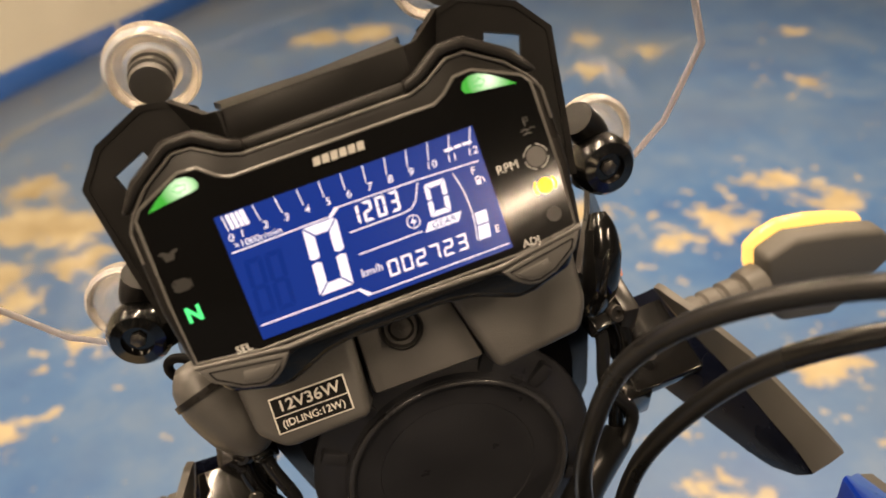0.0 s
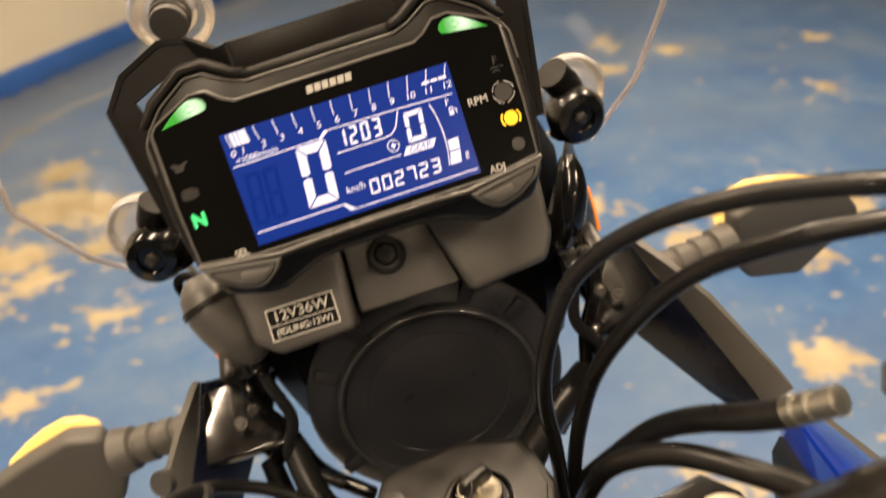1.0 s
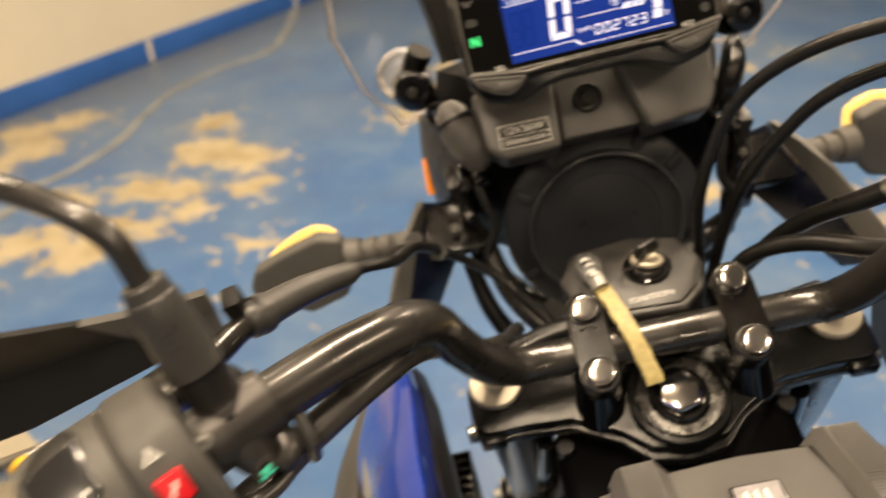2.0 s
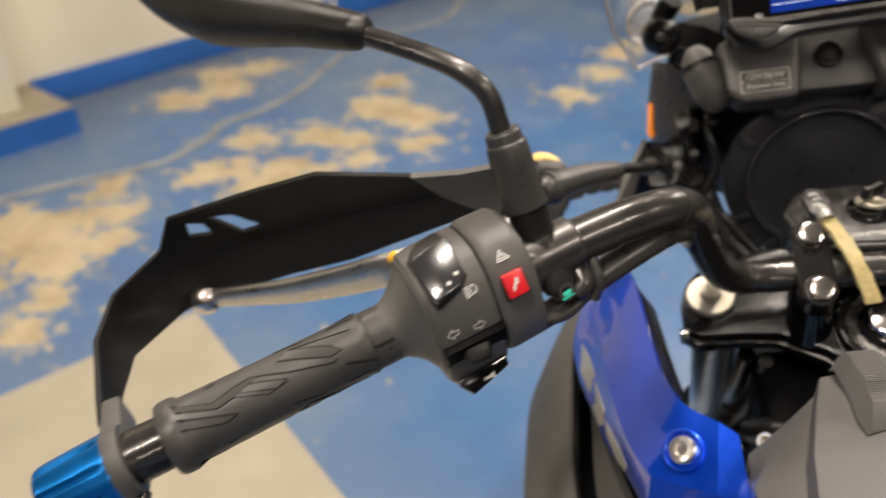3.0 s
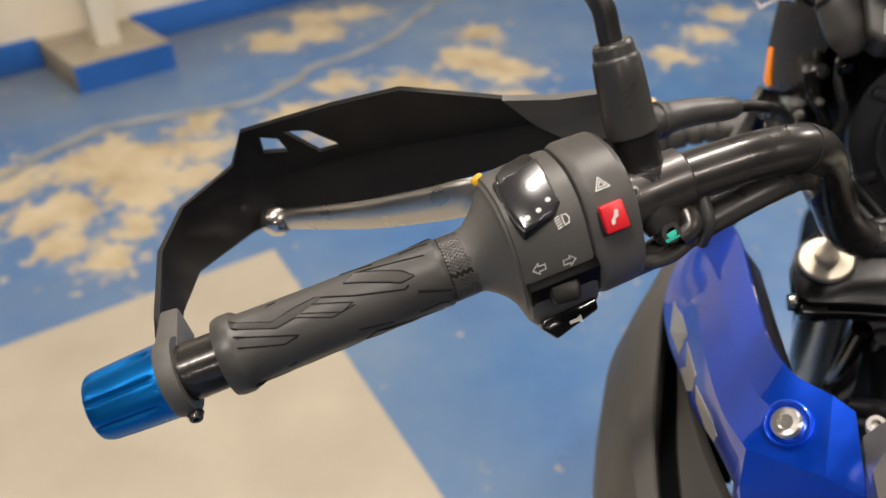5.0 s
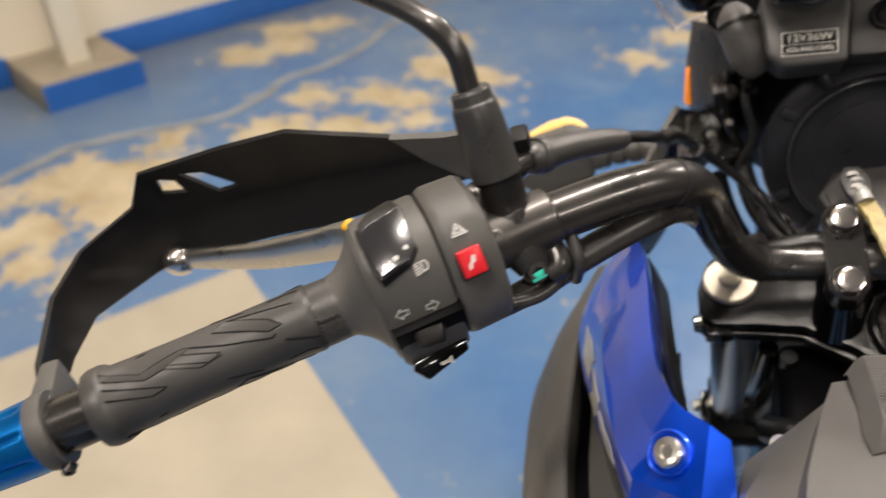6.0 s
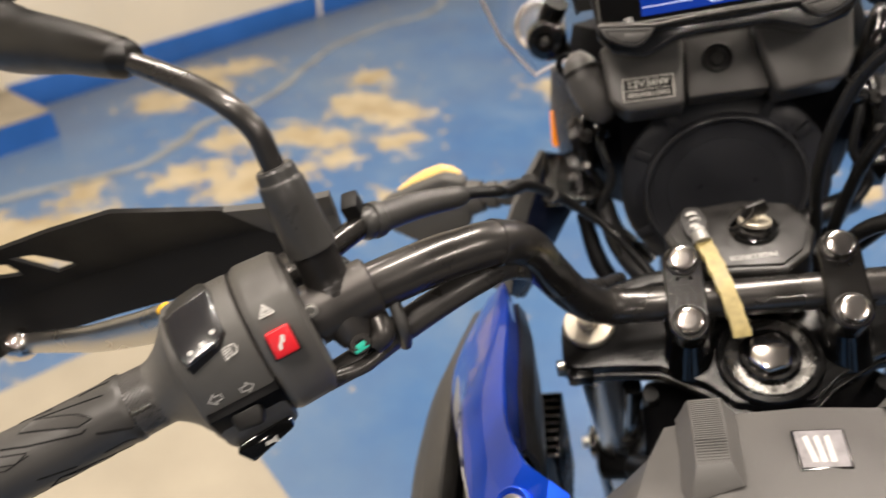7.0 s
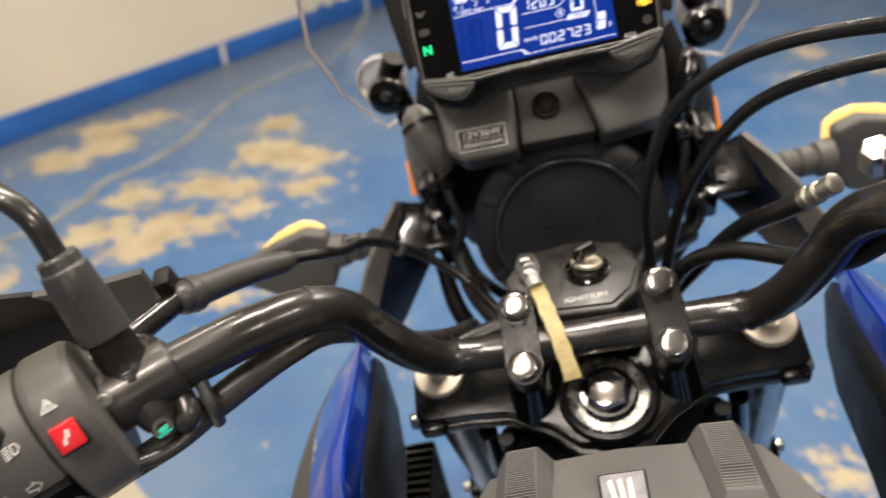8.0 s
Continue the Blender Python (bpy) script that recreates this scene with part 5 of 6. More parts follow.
G1 = [(147.6, 78.8), (140.8, 93.9), (118.5, 60.2), (113.3, 44.6), (120.6, 41.4)]
G2 = [(207, 85), (187, 58.7), (173.8, 68.6), (163.7, 72.9), (144.3, 49.6), (120, 29.3), (117.6, 33.8)]
G2B = [(206.5, 71.6), (185.3, 46.6), (175, 51.8), (158, 30.6), (145.7, 36.7)]
GD2 = [(173.7, 56.6), (169, 66.9), (146.2, 41.1), (152.9, 33)]
for turn in (0, 120, 240):
    def at(pts):
        return [(s, a + turn) for s, a in pts]
    groove_line(at([(105, 72), (125, 84)] + G1[1:2]))
    groove_line(at(G1), True)
    groove_line(at(G2))
    groove_line(at(G2B), r=0.0004)
    groove_line(at(GD2), True, 0.0004)
    groove_line(at([(206.4, 57.4), (176.3, 24.1), (184.6, 19.1), (206.1, 39.9)]), r=0.0005)
    groove_line(at([(148.6, -6), (130.9, -20)]))
    groove_line(at([(114.4, 18.9), (98.3, 0.5)]), r=0.0008)
    groove_line(at([(117, 99), (106, 101), (101, 96)]))
    groove_line(at([(188, 96), (183, 99)]))
    hatch(at(G1), 0)
    hatch(at([G2[0], G2[1], G2[2], G2[3], (160, 69), (172, 56), (175, 51.8), (185.3, 46.6), (206.5, 71.6)]), 0)
# knurled band at the inner end, broken by a plain gap
kn = bmesh.new()
for i in range(52):
    for j in range(9):
        a = i * 360 / 52 + (j % 2) * 180 / 52
        if 14 < a % 120 < 24:
            continue
        m = axes(on_grip(83.5 + j * 1.5, a), GA, on_grip(83.5 + j * 1.5, a, 0.01) - on_grip(83.5 + j * 1.5, a))
        slab([(-0.0011, 0), (0, -0.0010), (0.0011, 0), (0, 0.0010)], 0.0009, m, bm=kn)
part("knurled_band", kn, RIB_HIGHLIGHT, grip, "", smooth=0)

# bar end: black collar, blue anodised weight with flutes
part("end_collar", lathe(((0.0135, 0.216), (0.0150, 0.219), (0.0152, 0.236), (0.0145, 0.240)), GRIP_M, 32), ARM_BLACK, bar, "glossy black collar")
n = 112
rings = []
for z, r, fl in ((0.241, 0.0160, 0), (0.2415, 0.0194, 0), (0.245, 0.0198, 0), (0.2485, 0.0198, 0.0), (0.2500, 0.01975, 0.7), (0.253, 0.0196, 1), (0.262, 0.0192, 1), (0.271, 0.0187, 1), (0.2800, 0.0181, 1), (0.2830, 0.0176, 0.8), (0.2845, 0.0166, 0.2), (0.2840, 0.012, 0), (0.281, 0.011, 0)):
    rings.append([Vector(((r - 0.0015 * fl * max(0.0, math.cos(8 * q)) ** 5) * math.cos(q), (r - 0.0015 * fl * max(0.0, math.cos(8 * q)) ** 5) * math.sin(q), z)) for q in np.linspace(0, 2 * math.pi, n + 1)[:-1]])
weight = part("bar_end", loft(rings, m=GRIP_M), BLUE_ANOD, bike, "blue anodised bar end weight with flutes", smooth=30)

# ---- switch housing


def ring_section(s, rear, up, front, down, n=36, power=2.6):
    out = []
    for q in np.linspace(0, 2 * math.pi, n + 1)[:-1]:
        c, d = math.cos(q), math.sin(q)
        rr = (abs(c) ** power + abs(d) ** power) ** (-1 / power)
        out.append(lp(s, c * rr * (rear if c > 0 else front), d * rr * (up if d > 0 else down)))
    return out


UP, FRONT, DOWN, REAR = 40.0, 33.0, 48.0, 32.0
body = [ring_section(*q) for q in ((93, 15, 15, 15, 15, 36, 2.0), (92, 16.6, 16.6, 16.6, 16.4, 36, 2.0), (86, 17.0, 17.2, 17.2, 16.6, 36, 2.0), (81, 18.2, 18.8, 18.8, 17.2, 36, 2.0), (76, 21, 22, 21.5, 20, 36, 2.2),
                                   (71.5, 24.5, 26.5, 25, 24, 36, 2.3), (68, 27.5, 31, 28, 29), (66.6, 28.5, 32.5, 29, 31), (65.8, 30.0, 34.5, 30.5, 36), (64.2, 30.2, 35.5, 31, 40), (63.8, 31.5, 37.5, 31.8, 43),
                                   (61, 32, 38.5, 32.5, 47), (50, 32, 39.5, 33, 48), (30, 32, 40, 33, 48), (27.5, 31.6, 39.6, 32.5, 46), (26.8, 30.0, 38, 31.5, 42))]
housing = part("switch_housing", loft(body), SWITCH_PLASTIC, bike, "dark grey left switch housing with marked buttons", smooth=30)
inner = [ring_section(*q) for q in ((26.4, 29.5, 37.0, 31, 40), (25.4, 31.5, 39.6, 33, 40.5), (22.5, 33.4, 41.2, 34.5, 41), (20, 33.6, 41.4, 34.6, 41), (3, 33.4, 40.6, 34, 40), (0, 32.0, 38.5, 32.5, 37), (-2, 27, 33, 28, 32))]
part("inner_half", loft(inner), SWITCH_PLASTIC, housing, "", smooth=30)


def skin(ang, rear, up, down, power=2.6):
    c, d = math.cos(radians(ang)), math.sin(radians(ang))
    return (abs(c / rear) ** power + abs(d / (up if d > 0 else down)) ** power) ** (-1 / power)


def face_at(s, ang, r):
    """A frame on the housing's skin: x outward along the bar, y up the curve, z away from the bar."""
    a = radians(ang)
    return lm_at(s, r * math.cos(a), r * math.sin(a), (1, 0, 0), (0, math.cos(a), math.sin(a)))


def oriented(m):
    """Turns a skin frame so that marks read from the rider's seat: x to the bike's right, y up."""
    return m @ pose(0, 0, 0, 0, 0, 180)


# dimmer rocker: a flat glossy face with a matt curled top
rk = lm_at(47, 20, 35.7, (1, 0, 0), (0, 0.49, 0.87))
RFACE = mm([(13.4, -14.2), (-10.4, -18.3), (-10.8, -6.0), (-10.2, 7.8), (-4.8, 12.6), (10.7, 16.3), (12.8, 9.9), (14.0, -2.0)])
part("rocker_bezel", slab([(x * 1.09 + 0.0001, -0.0005 + y * 1.07) for x, y in RFACE], 0.010, rk, 0.001, 2, base=-0.0118), BLACK_PLASTIC, housing)
rocker = part("dimmer_rocker", slab(RFACE, 0.011, rk, 0.0012, 3, base=-0.0112), ROCKER_BLACK, housing, "glossy black dimmer rocker")
part("rocker_top", slab(mm([(13.6, 8.8), (-10.6, 2.8), (-10.3, -7.1), (-7.3, -9.9), (5.5, -6.5), (12.0, 0.0)]), 0.014, lm_at(47, 2, 45, (1, 0, 0), (0, 0.1, 0.99)), 0.002, 3, base=-0.0160), BLACK_PLASTIC, housing)
# white rings on the pits carry the rocker's bright reflection in their colour
for x, y in ((-5.5, 5.6), (0.9, 9.2), (7.2, 10.8)):
    part("dot", lathe(((0.0013, 0), (0.0013, 0.0001), (0.0008, 0.0001), (0.0008, 0)), rk @ Matrix.Translation((x / 1000, y / 1000, -0.00018)), 14), PRINT, housing)
part("pass_trigger", slab(rect(0.008, 0.007), 0.006, lm_at(62, -20, 29, (0, 1, 0), (0.4, -0.5, 0.8)), 0.002), YELLOW, housing, "yellow tip of the passing switch")

# hazard button
hm = face_at(14.4, 25, skin(26, 33.5, 41.3, 41))
part("button_well", slab(rect(0.0145, 0.0165), 0.003, hm, 0.0008, base=-0.0022), BLACK_PLASTIC, housing)
part("hazard_button", slab(rect(0.0122, 0.0142), 0.0065, hm, 0.0012, 3, base=-0.0025), RED_SWITCH, housing, "red hazard button")
part("button_mark", slab([(-0.0024, -0.0030), (-0.0006, -0.0036), (0.0004, -0.0010), (0.0024, 0.0010), (0.0026, 0.0034), (0.0010, 0.0030), (0.0002, 0.0006), (-0.0016, 0.0002)], 0.0001, hm, base=0.0040), PRINT, housing, "", smooth=0)


def outline(name, poly, width, m, lift=0.0003):
    bm = bmesh.new()
    pts = poly + poly[:1]
    for (a, b), (c, d) in zip(pts, pts[1:]):
        n = Vector((-(d - b), c - a)).normalized() * width / 2
        t = Vector((c - a, d - b)).normalized() * width / 2
        slab([(a - n.x - t.x, b - n.y - t.y), (c - n.x + t.x, d - n.y + t.y), (c + n.x + t.x, d + n.y + t.y), (a + n.x - t.x, b + n.y - t.y)], 0.0001, m, bm=bm, base=lift)
    return part(name, bm, PRINT, housing, "", smooth=0)


tm = oriented(face_at(15.0, 49.7, skin(51, 33.5, 41.3, 41)))
outline("hazard_symbol", [(-0.0036, -0.0026), (0.0036, -0.0026), (0, 0.0034)], 0.0006, tm)
outline("hazard_symbol", [(-0.0018, -0.0015), (0.0018, -0.0015), (0, 0.0014)], 0.0005, tm)
for s, ang, sx in ((55.5, 4, -1), (40.2, 0, 1)):
    am = oriented(face_at(s, ang, skin(ang, 32, 40.0, 48)))
    outline("turn_symbol", [(sx * 0.0036, 0), (sx * 0.0004, 0.0030), (sx * 0.0004, 0.0014), (-sx * 0.0030, 0.0014), (-sx * 0.0030, -0.0014), (sx * 0.0004, -0.0014), (sx * 0.0004, -0.0030)], 0.0006, am)
# lamp symbol beside the rocker
bmx = oriented(face_at(38.2, 36.6, skin(37, 32, 40.0, 48)))
outline("lamp_symbol", [(0.0004, -0.0026), (0.0026, -0.0022), (0.0036, 0.0), (0.0026, 0.0022), (0.0004, 0.0026)], 0.0006, bmx)
for k in range(5):
    yk = -0.0026 + k * 0.0013
    part("lamp_symbol", slab([(-0.0036, yk - 0.0011), (-0.0006, yk - 0.0003), (-0.0006, yk + 0.0003), (-0.0036, yk - 0.0005)], 0.0001, bmx, base=0.0003), PRINT, housing, "", smooth=0)
# turn switch slot, its shade a raised black patch, thumb slider and horn rocker
part("slot_shade", slab(rect(0.038, 0.020), 0.008, face_at(45, -26, skin(-26, 32, 40.0, 48)), 0.001, base=-0.0072), MATT_BLACK, housing)
sw = lm_at(46.5, 38, -15, (1, 0, 0), (0, 0.85, 0.5))
part("turn_switch", slab(mm([(7.1, -8.1), (-8.0, -7.0), (-8.4, -2.0), (-6.2, 4.6), (7.0, 3.0), (8.2, -2.0)]), 0.016, sw, 0.0022, 3, base=-0.0155), BLACK_PLASTIC, housing, "black thumb slider of the turn switch")
hn = lm_at(45, 30.5, -36.5, (1, 0, 0), (0, 0.85, 0.5))
part("horn_rocker", slab(mm([(14.6, -4.4), (-15.5, -6.5), (-14.8, 0.6), (11.1, 7.2), (17.0, -0.6)]), 0.014, hn, 0.0012, 2, base=-0.014), GLOSS_BLACK, housing, "glossy black horn rocker")
hs = oriented(hn @ Matrix.Translation((-0.0013, 0.0015, 0.0)))
part("horn_symbol", slab([(-0.0034, -0.0009), (0.0008, -0.0009), (0.0034, -0.0022), (0.0034, 0.0022), (0.0008, 0.0009), (-0.0034, 0.0009)], 0.0001, hs, base=0.0001), PRINT, housing, "", smooth=0)


# ---- clutch perch, mirror clamp, lever
perch = part("clutch_perch", tube([lp(-40, 0, 0), lp(-38.5, 0, 0), lp(-20, 0, 0), lp(-3, 0, 0)], (0.0150, 0.0166, 0.0170, 0.0172), 36, smooth=False), PERCH_METAL, bike, "satin black clutch perch")
part("mirror_socket", tube([lp(-19, -2, 4), lp(-19, -4, 12), lp(-19, -5, 18), lp(-19, -8, 36)], (0.0175, 0.0140, 0.0122, 0.0116), 28), ARM_BLACK, perch, "glossy black mirror socket")
part("bridge", tube([lp(-20, -8, 0), lp(-24, -34, -4), lp(-10, -54, -2)], (0.013, 0.013, 0.011), 16), SATIN_METAL, perch)
part("lever_bracket", slab([(-0.020, -0.016), (0.034, -0.013), (0.036, 0.010), (0.0, 0.016), (-0.022, 0.012)], 0.016, lm_at(12, -50, 2), 0.003, base=-0.008), SATIN_METAL, perch)
part("bolt_lug", tube([lp(-19, 4, -6), lp(-19, 10, -14), lp(-19, 14, -19)], (0.0145, 0.0115, 0.0085), 20), PERCH_METAL, perch)
hex_bolt(lm_at(-19, 14, -19, (1, 0, 0), (0, 0.75, 0.35)), 0.0058, 0.009, SATIN_METAL, perch, "zinc bolt with a green paint mark")
part("paint_mark", slab([(-0.005, -0.003), (0.005, -0.001), (0.004, 0.003), (-0.004, 0.002)], 0.0008, lm_at(-19, 22, -17, (1, 0, 0), (0, 0.75, 0.45)), 0.0002), GREEN_MARK, perch, "green paint mark")
part("clamp_ear", tube([lp(-34, 6, -12), lp(-33, 16, -20), lp(-26, 16, -24)], 0.0065, 12), SATIN_METAL, perch)
hex_bolt(lm_at(-4, 16, 13, (1, 0, 0), (0, 0.9, 0.3)), 0.0032, 0.003, WORN_STEEL, perch)
lever_line = [lp(20, -52, 6), lp(45, -44, 10), lp(62, -46, 10), lp(80, -60, 5), lp(100, -78, 0), lp(125, -102, -6), lp(155, -136, -13), lp(180, -162, -17)]
rings = []
line = spline(lever_line, 5)
wid = np.interp(np.linspace(0, 1, len(line)), [0, 0.15, 0.35, 0.6, 0.9, 1], [9, 10, 12, 11, 8.5, 7.5]) / 1000
for i, p in enumerate(line):
    d = (line[min(i + 1, len(line) - 1)] - line[max(i - 1, 0)]).normalized()
    side = d.cross(Vector((0, 0, 1))).normalized()
    upv = side.cross(d).normalized()
    w, h = 0.0042, wid[i]
    rings.append([p + side * w * math.cos(q) * (1.0 if abs(math.cos(q)) > 0.3 else 0.9) + upv * h * math.sin(q) for q in np.linspace(0, 2 * math.pi, 17)[:-1]])
lever = part("clutch_lever", loft(rings), ALU, bike, "brushed aluminium clutch lever with a ball end", smooth=60)
bmesh_ball = lathe([(0.0120 * math.sin(a), -0.0120 * math.cos(a)) for a in np.linspace(0, math.pi, 13)], Matrix.Translation(lp(184, -165, -17)), 24)
part("ball_end", bmesh_ball, CHROME, lever, "bright ball end", smooth=80)
part("pivot", lathe(((0.006, -0.012), (0.006, 0.008), (0.004, 0.0095), (0, 0.0095)), lm_at(22, -52, 4), 20), SATIN_METAL, lever)

# clutch cable with its adjuster boot
ca = part("clutch_cable", tube([lp(-62, -72, -3), lp(-126, -92, -25), lp(-152, -94, -36), (-0.170, 0.035, 1.060), (-0.160, 0.080, 1.040), (-0.140, 0.125, 1.000), (-0.100, 0.13, 0.955), (-0.06, 0.09, 0.90), (-0.055, 0.03, 0.80)], 0.0042, 12), HOSE, bike, "black clutch cable")
part("adjuster_boot", tube([lp(-52, -66, 1), lp(-56, -68, 0), lp(-68, -74, -4), lp(-94, -84, -13), lp(-122, -91, -24), lp(-130, -93, -27)], (0.0085, 0.0108, 0.0100, 0.0092, 0.0078, 0.0055), 18), BOOT, ca, "black rubber adjuster boot")
part("boot_collar", tube([lp(-60, -70.2, -1.2), lp(-61, -70.6, -1.6), lp(-66, -72.8, -3.2), lp(-67, -73.2, -3.6)], (0.0110, 0.0120, 0.0118, 0.0106), 20, smooth=False), BOOT, ca)
part("adjuster", tube([lp(-22, -50, 3), lp(-54, -67, 1)], (0.0075, 0.0075), 14, smooth=False), SATIN_METAL, ca)
part("clip", block((0.011, 0.016, 0.022), lm_at(-54, -72, 9, (1, -0.4, 0), (0.1, 0.2, 1)), 0.002), GUARD_IN, ca, "small black cable clip")
part("tie", tube([(-0.166, 0.118, 1.024), (-0.164, 0.122, 1.021)], 0.0075, 12, smooth=False), BOOT, ca)
for p, q in (((-0.1690, 0.0640, 1.0478), (-0.1660, 0.0735, 1.0440)), ((-0.1480, 0.1120, 1.0120), (-0.1462, 0.1155, 1.0085))):
    part("band", tube([p, q], 0.0062, 14, smooth=False), BOOT, ca, "grey rubber band")
# wiring from the switch housing along the bar
wl = part("switch_wiring", tube([lp(6, 16, -30), lp(-20, 8, -34), lp(-50, 2, -32), lp(-95, -2, -30), lp(-125, -14, -44), (-0.135, 0.0, 1.00), (-0.115, 0.05, 0.96), (-0.10, 0.10, 0.93)], (0.0072, 0.0082, 0.0090, 0.0088, 0.0078, 0.006, 0.006, 0.006), 16), LOOM_SLEEVE, bike, "black wiring loom under the handlebar")
part("wire", tube([lp(4, 22, -26), lp(-16, 20, -31), lp(-34, 14, -30)], 0.0042, 10), LOOM_SLEEVE, wl)
part("strap", tube([lp(-42, 8, -40), lp(-44, 14, -24), lp(-46, 4, -8)], 0.004, 10), BOOT, wl)

# ---- mirror
mirror = part("mirror", tube([lp(-19.5, -10, 52), lp(-20, -18, 80), lp(-20, -22, 98), lp(-14, -30, 112), lp(-2, -50, 124), lp(28, -97, 143), lp(36, -110, 147)], 0.0061, 18), SATIN_METAL, bike, "black mirror arm rising from the clutch perch", smooth=60)
part("boot", tube([lp(-19, -7, 31), lp(-19, -7.6, 33), lp(-19.2, -10, 45), lp(-19.5, -13, 62), lp(-19.8, -15, 70), lp(-19.9, -15.6, 72.5), lp(-20, -16.6, 77), lp(-20, -17, 79)], (0.0128, 0.0134, 0.0131, 0.0126, 0.0120, 0.0108, 0.0104, 0.0094), 28), BOOT, mirror, "black rubber mirror boot")
cone = tube([lp(24, -91, 141.5), lp(27, -95, 142.5), lp(50, -134, 150), lp(88, -200, 160), lp(110, -250, 180), lp(120, -290, 205)], (0.010, 0.0118, 0.0150, 0.0215, 0.022, 0.022), 26)
head = part("mirror_neck", cone, BLACK_PLASTIC, mirror, "black moulded mirror neck")
mh = axes(lp(120, -300, 225), (-0.9, 0.1, 0.1), (0.1, -1, 0.05))
rings = []
for z, sc in ((0.004, 0.95), (0.0, 1.0), (-0.012, 0.97), (-0.026, 0.82), (-0.036, 0.5)):
    rings.append([Vector((0.085 * sc * (abs(math.cos(q)) ** 0.7) * (1 if math.cos(q) > 0 else -1), 0.050 * sc * (abs(math.sin(q)) ** 0.8) * (1 if math.sin(q) > 0 else -1), z)) for q in np.linspace(0, 2 * math.pi, 33)[:-1]])
part("mirror_shell", loft(rings, m=mh), BLACK_PLASTIC, mirror, "black mirror shell", smooth=50)

# ---- knuckle guard round the lever
G = [  # top edge, fold, lower edge, station by station from the perch to the bar end
    ((-46, -84, 24), (-46, -92, 6), (-44, -90, -10)),
    ((-14, -101, 25), (-24, -108, 4), (-34, -100, -12)),
    ((17, -114, 32), (-2, -120, 4), (-24, -108, -16)),
    ((77, -118, 60), (74, -155, 6), (74, -146, -28)),
    ((120, -140, 58), (118, -178, 4), (118, -168, -30)),
    ((182, -176, 50), (178, -198, 1), (178, -188, -30)),
    ((199, -184, 26), (205, -190, 0), (204, -178, -26)),
    ((239, -162, 19), (243, -156, 2), (240, -124, -13)),
    ((252, -110, 18), (256, -100, 4), (250, -80, -12)),
    ((252, -45, 14), (257, -42, 2), (251, -42, -10)),
    ((246, -20, 13), (249, -18, 2), (246, -20, -10)),
]


def lerp(a, b, t):
    return tuple(p + (q - p) * t for p, q in zip(a, b))


own = bmesh.new()
cache = {}


def gv(p):
    k = tuple(round(c, 2) for c in p)
    if k not in cache:
        cache[k] = own.verts.new(lp(*p))
    return cache[k]


for i in range(2, len(G) - 1):
    A, B = G[i], G[i + 1]
    own.faces.new((gv(A[1]), gv(A[2]), gv(B[2]), gv(B[1])))
    if i != 4:
        own.faces.new((gv(A[0]), gv(A[1]), gv(B[1]), gv(B[0])))
    else:
        # the panel with two slanted slots: station x, height y, both 0 to 1
        def pt(x, y):
            return lerp(lerp(A[1], B[1], x), lerp(A[0], B[0], x), y)
        edges = []
        for loop in ([(0, 0), (1, 0), (1, 1), (0, 1)],
                     [(0.04, 0.27), (0.31, 0.27), (0.58, 0.82), (0.32, 0.72)],
                     [(0.63, 0.44), (0.90, 0.54), (0.84, 0.83), (0.66, 0.72)]):
            vs = [gv(pt(*q)) for q in loop]
            for a, b in zip(vs, vs[1:] + vs[:1]):
                edges.append(own.edges.get((a, b)) or own.edges.new((a, b)))
        bmesh.ops.triangle_fill(own, use_beauty=True, edges=edges)
bmesh.ops.recalc_face_normals(own, faces=own.faces)
if sum((f.normal.dot(GB) for f in own.faces)) > 0:
    bmesh.ops.reverse_faces(own, faces=own.faces)
thicken(own, 0.0032)
guard = part("knuckle_guard", own, GUARD_IN, bike, "black plastic guard round the clutch lever", smooth=42)
# inner end in paler plastic; the light it catches is put into the colour
part("guard_mount", shell([[lp(*q) for q in g] for g in G[:3]], 0.0045), SIDE_PLASTIC, guard, "guard bracket in paler grey plastic, as if catching light", smooth=30)
part("mount_lip", tube([lp(*q) for q in ((15, -112.5, 29), (-2, -119, 4.5), (-23, -107.5, -15))], 0.0026, 10, smooth=False), SIDE_PLASTIC, guard)
part("guard_loop", lathe(((0.0150, 0.238), (0.0200, 0.238), (0.0205, 0.2395), (0.0205, 0.2455), (0.020, 0.247), (0.0150, 0.247)), GRIP_M, 32), SIDE_PLASTIC, guard)
part("guard_strut", slab([(-0.005, -0.04), (0.006, -0.042), (0.008, 0.0), (-0.006, 0.0)], 0.022, lm_at(243, -4, -8, (1, 0, 0), (0, 0, 1)), 0.002), SIDE_PLASTIC, guard)
hex_bolt(lm_at(240, 15, -14, (1, 0, 0), (0, 0.8, -0.3)), 0.0035, 0.004, SATIN_METAL, guard)

# ---- tank: grey cover, blue side panels, grey side fairings
tank_rows = []
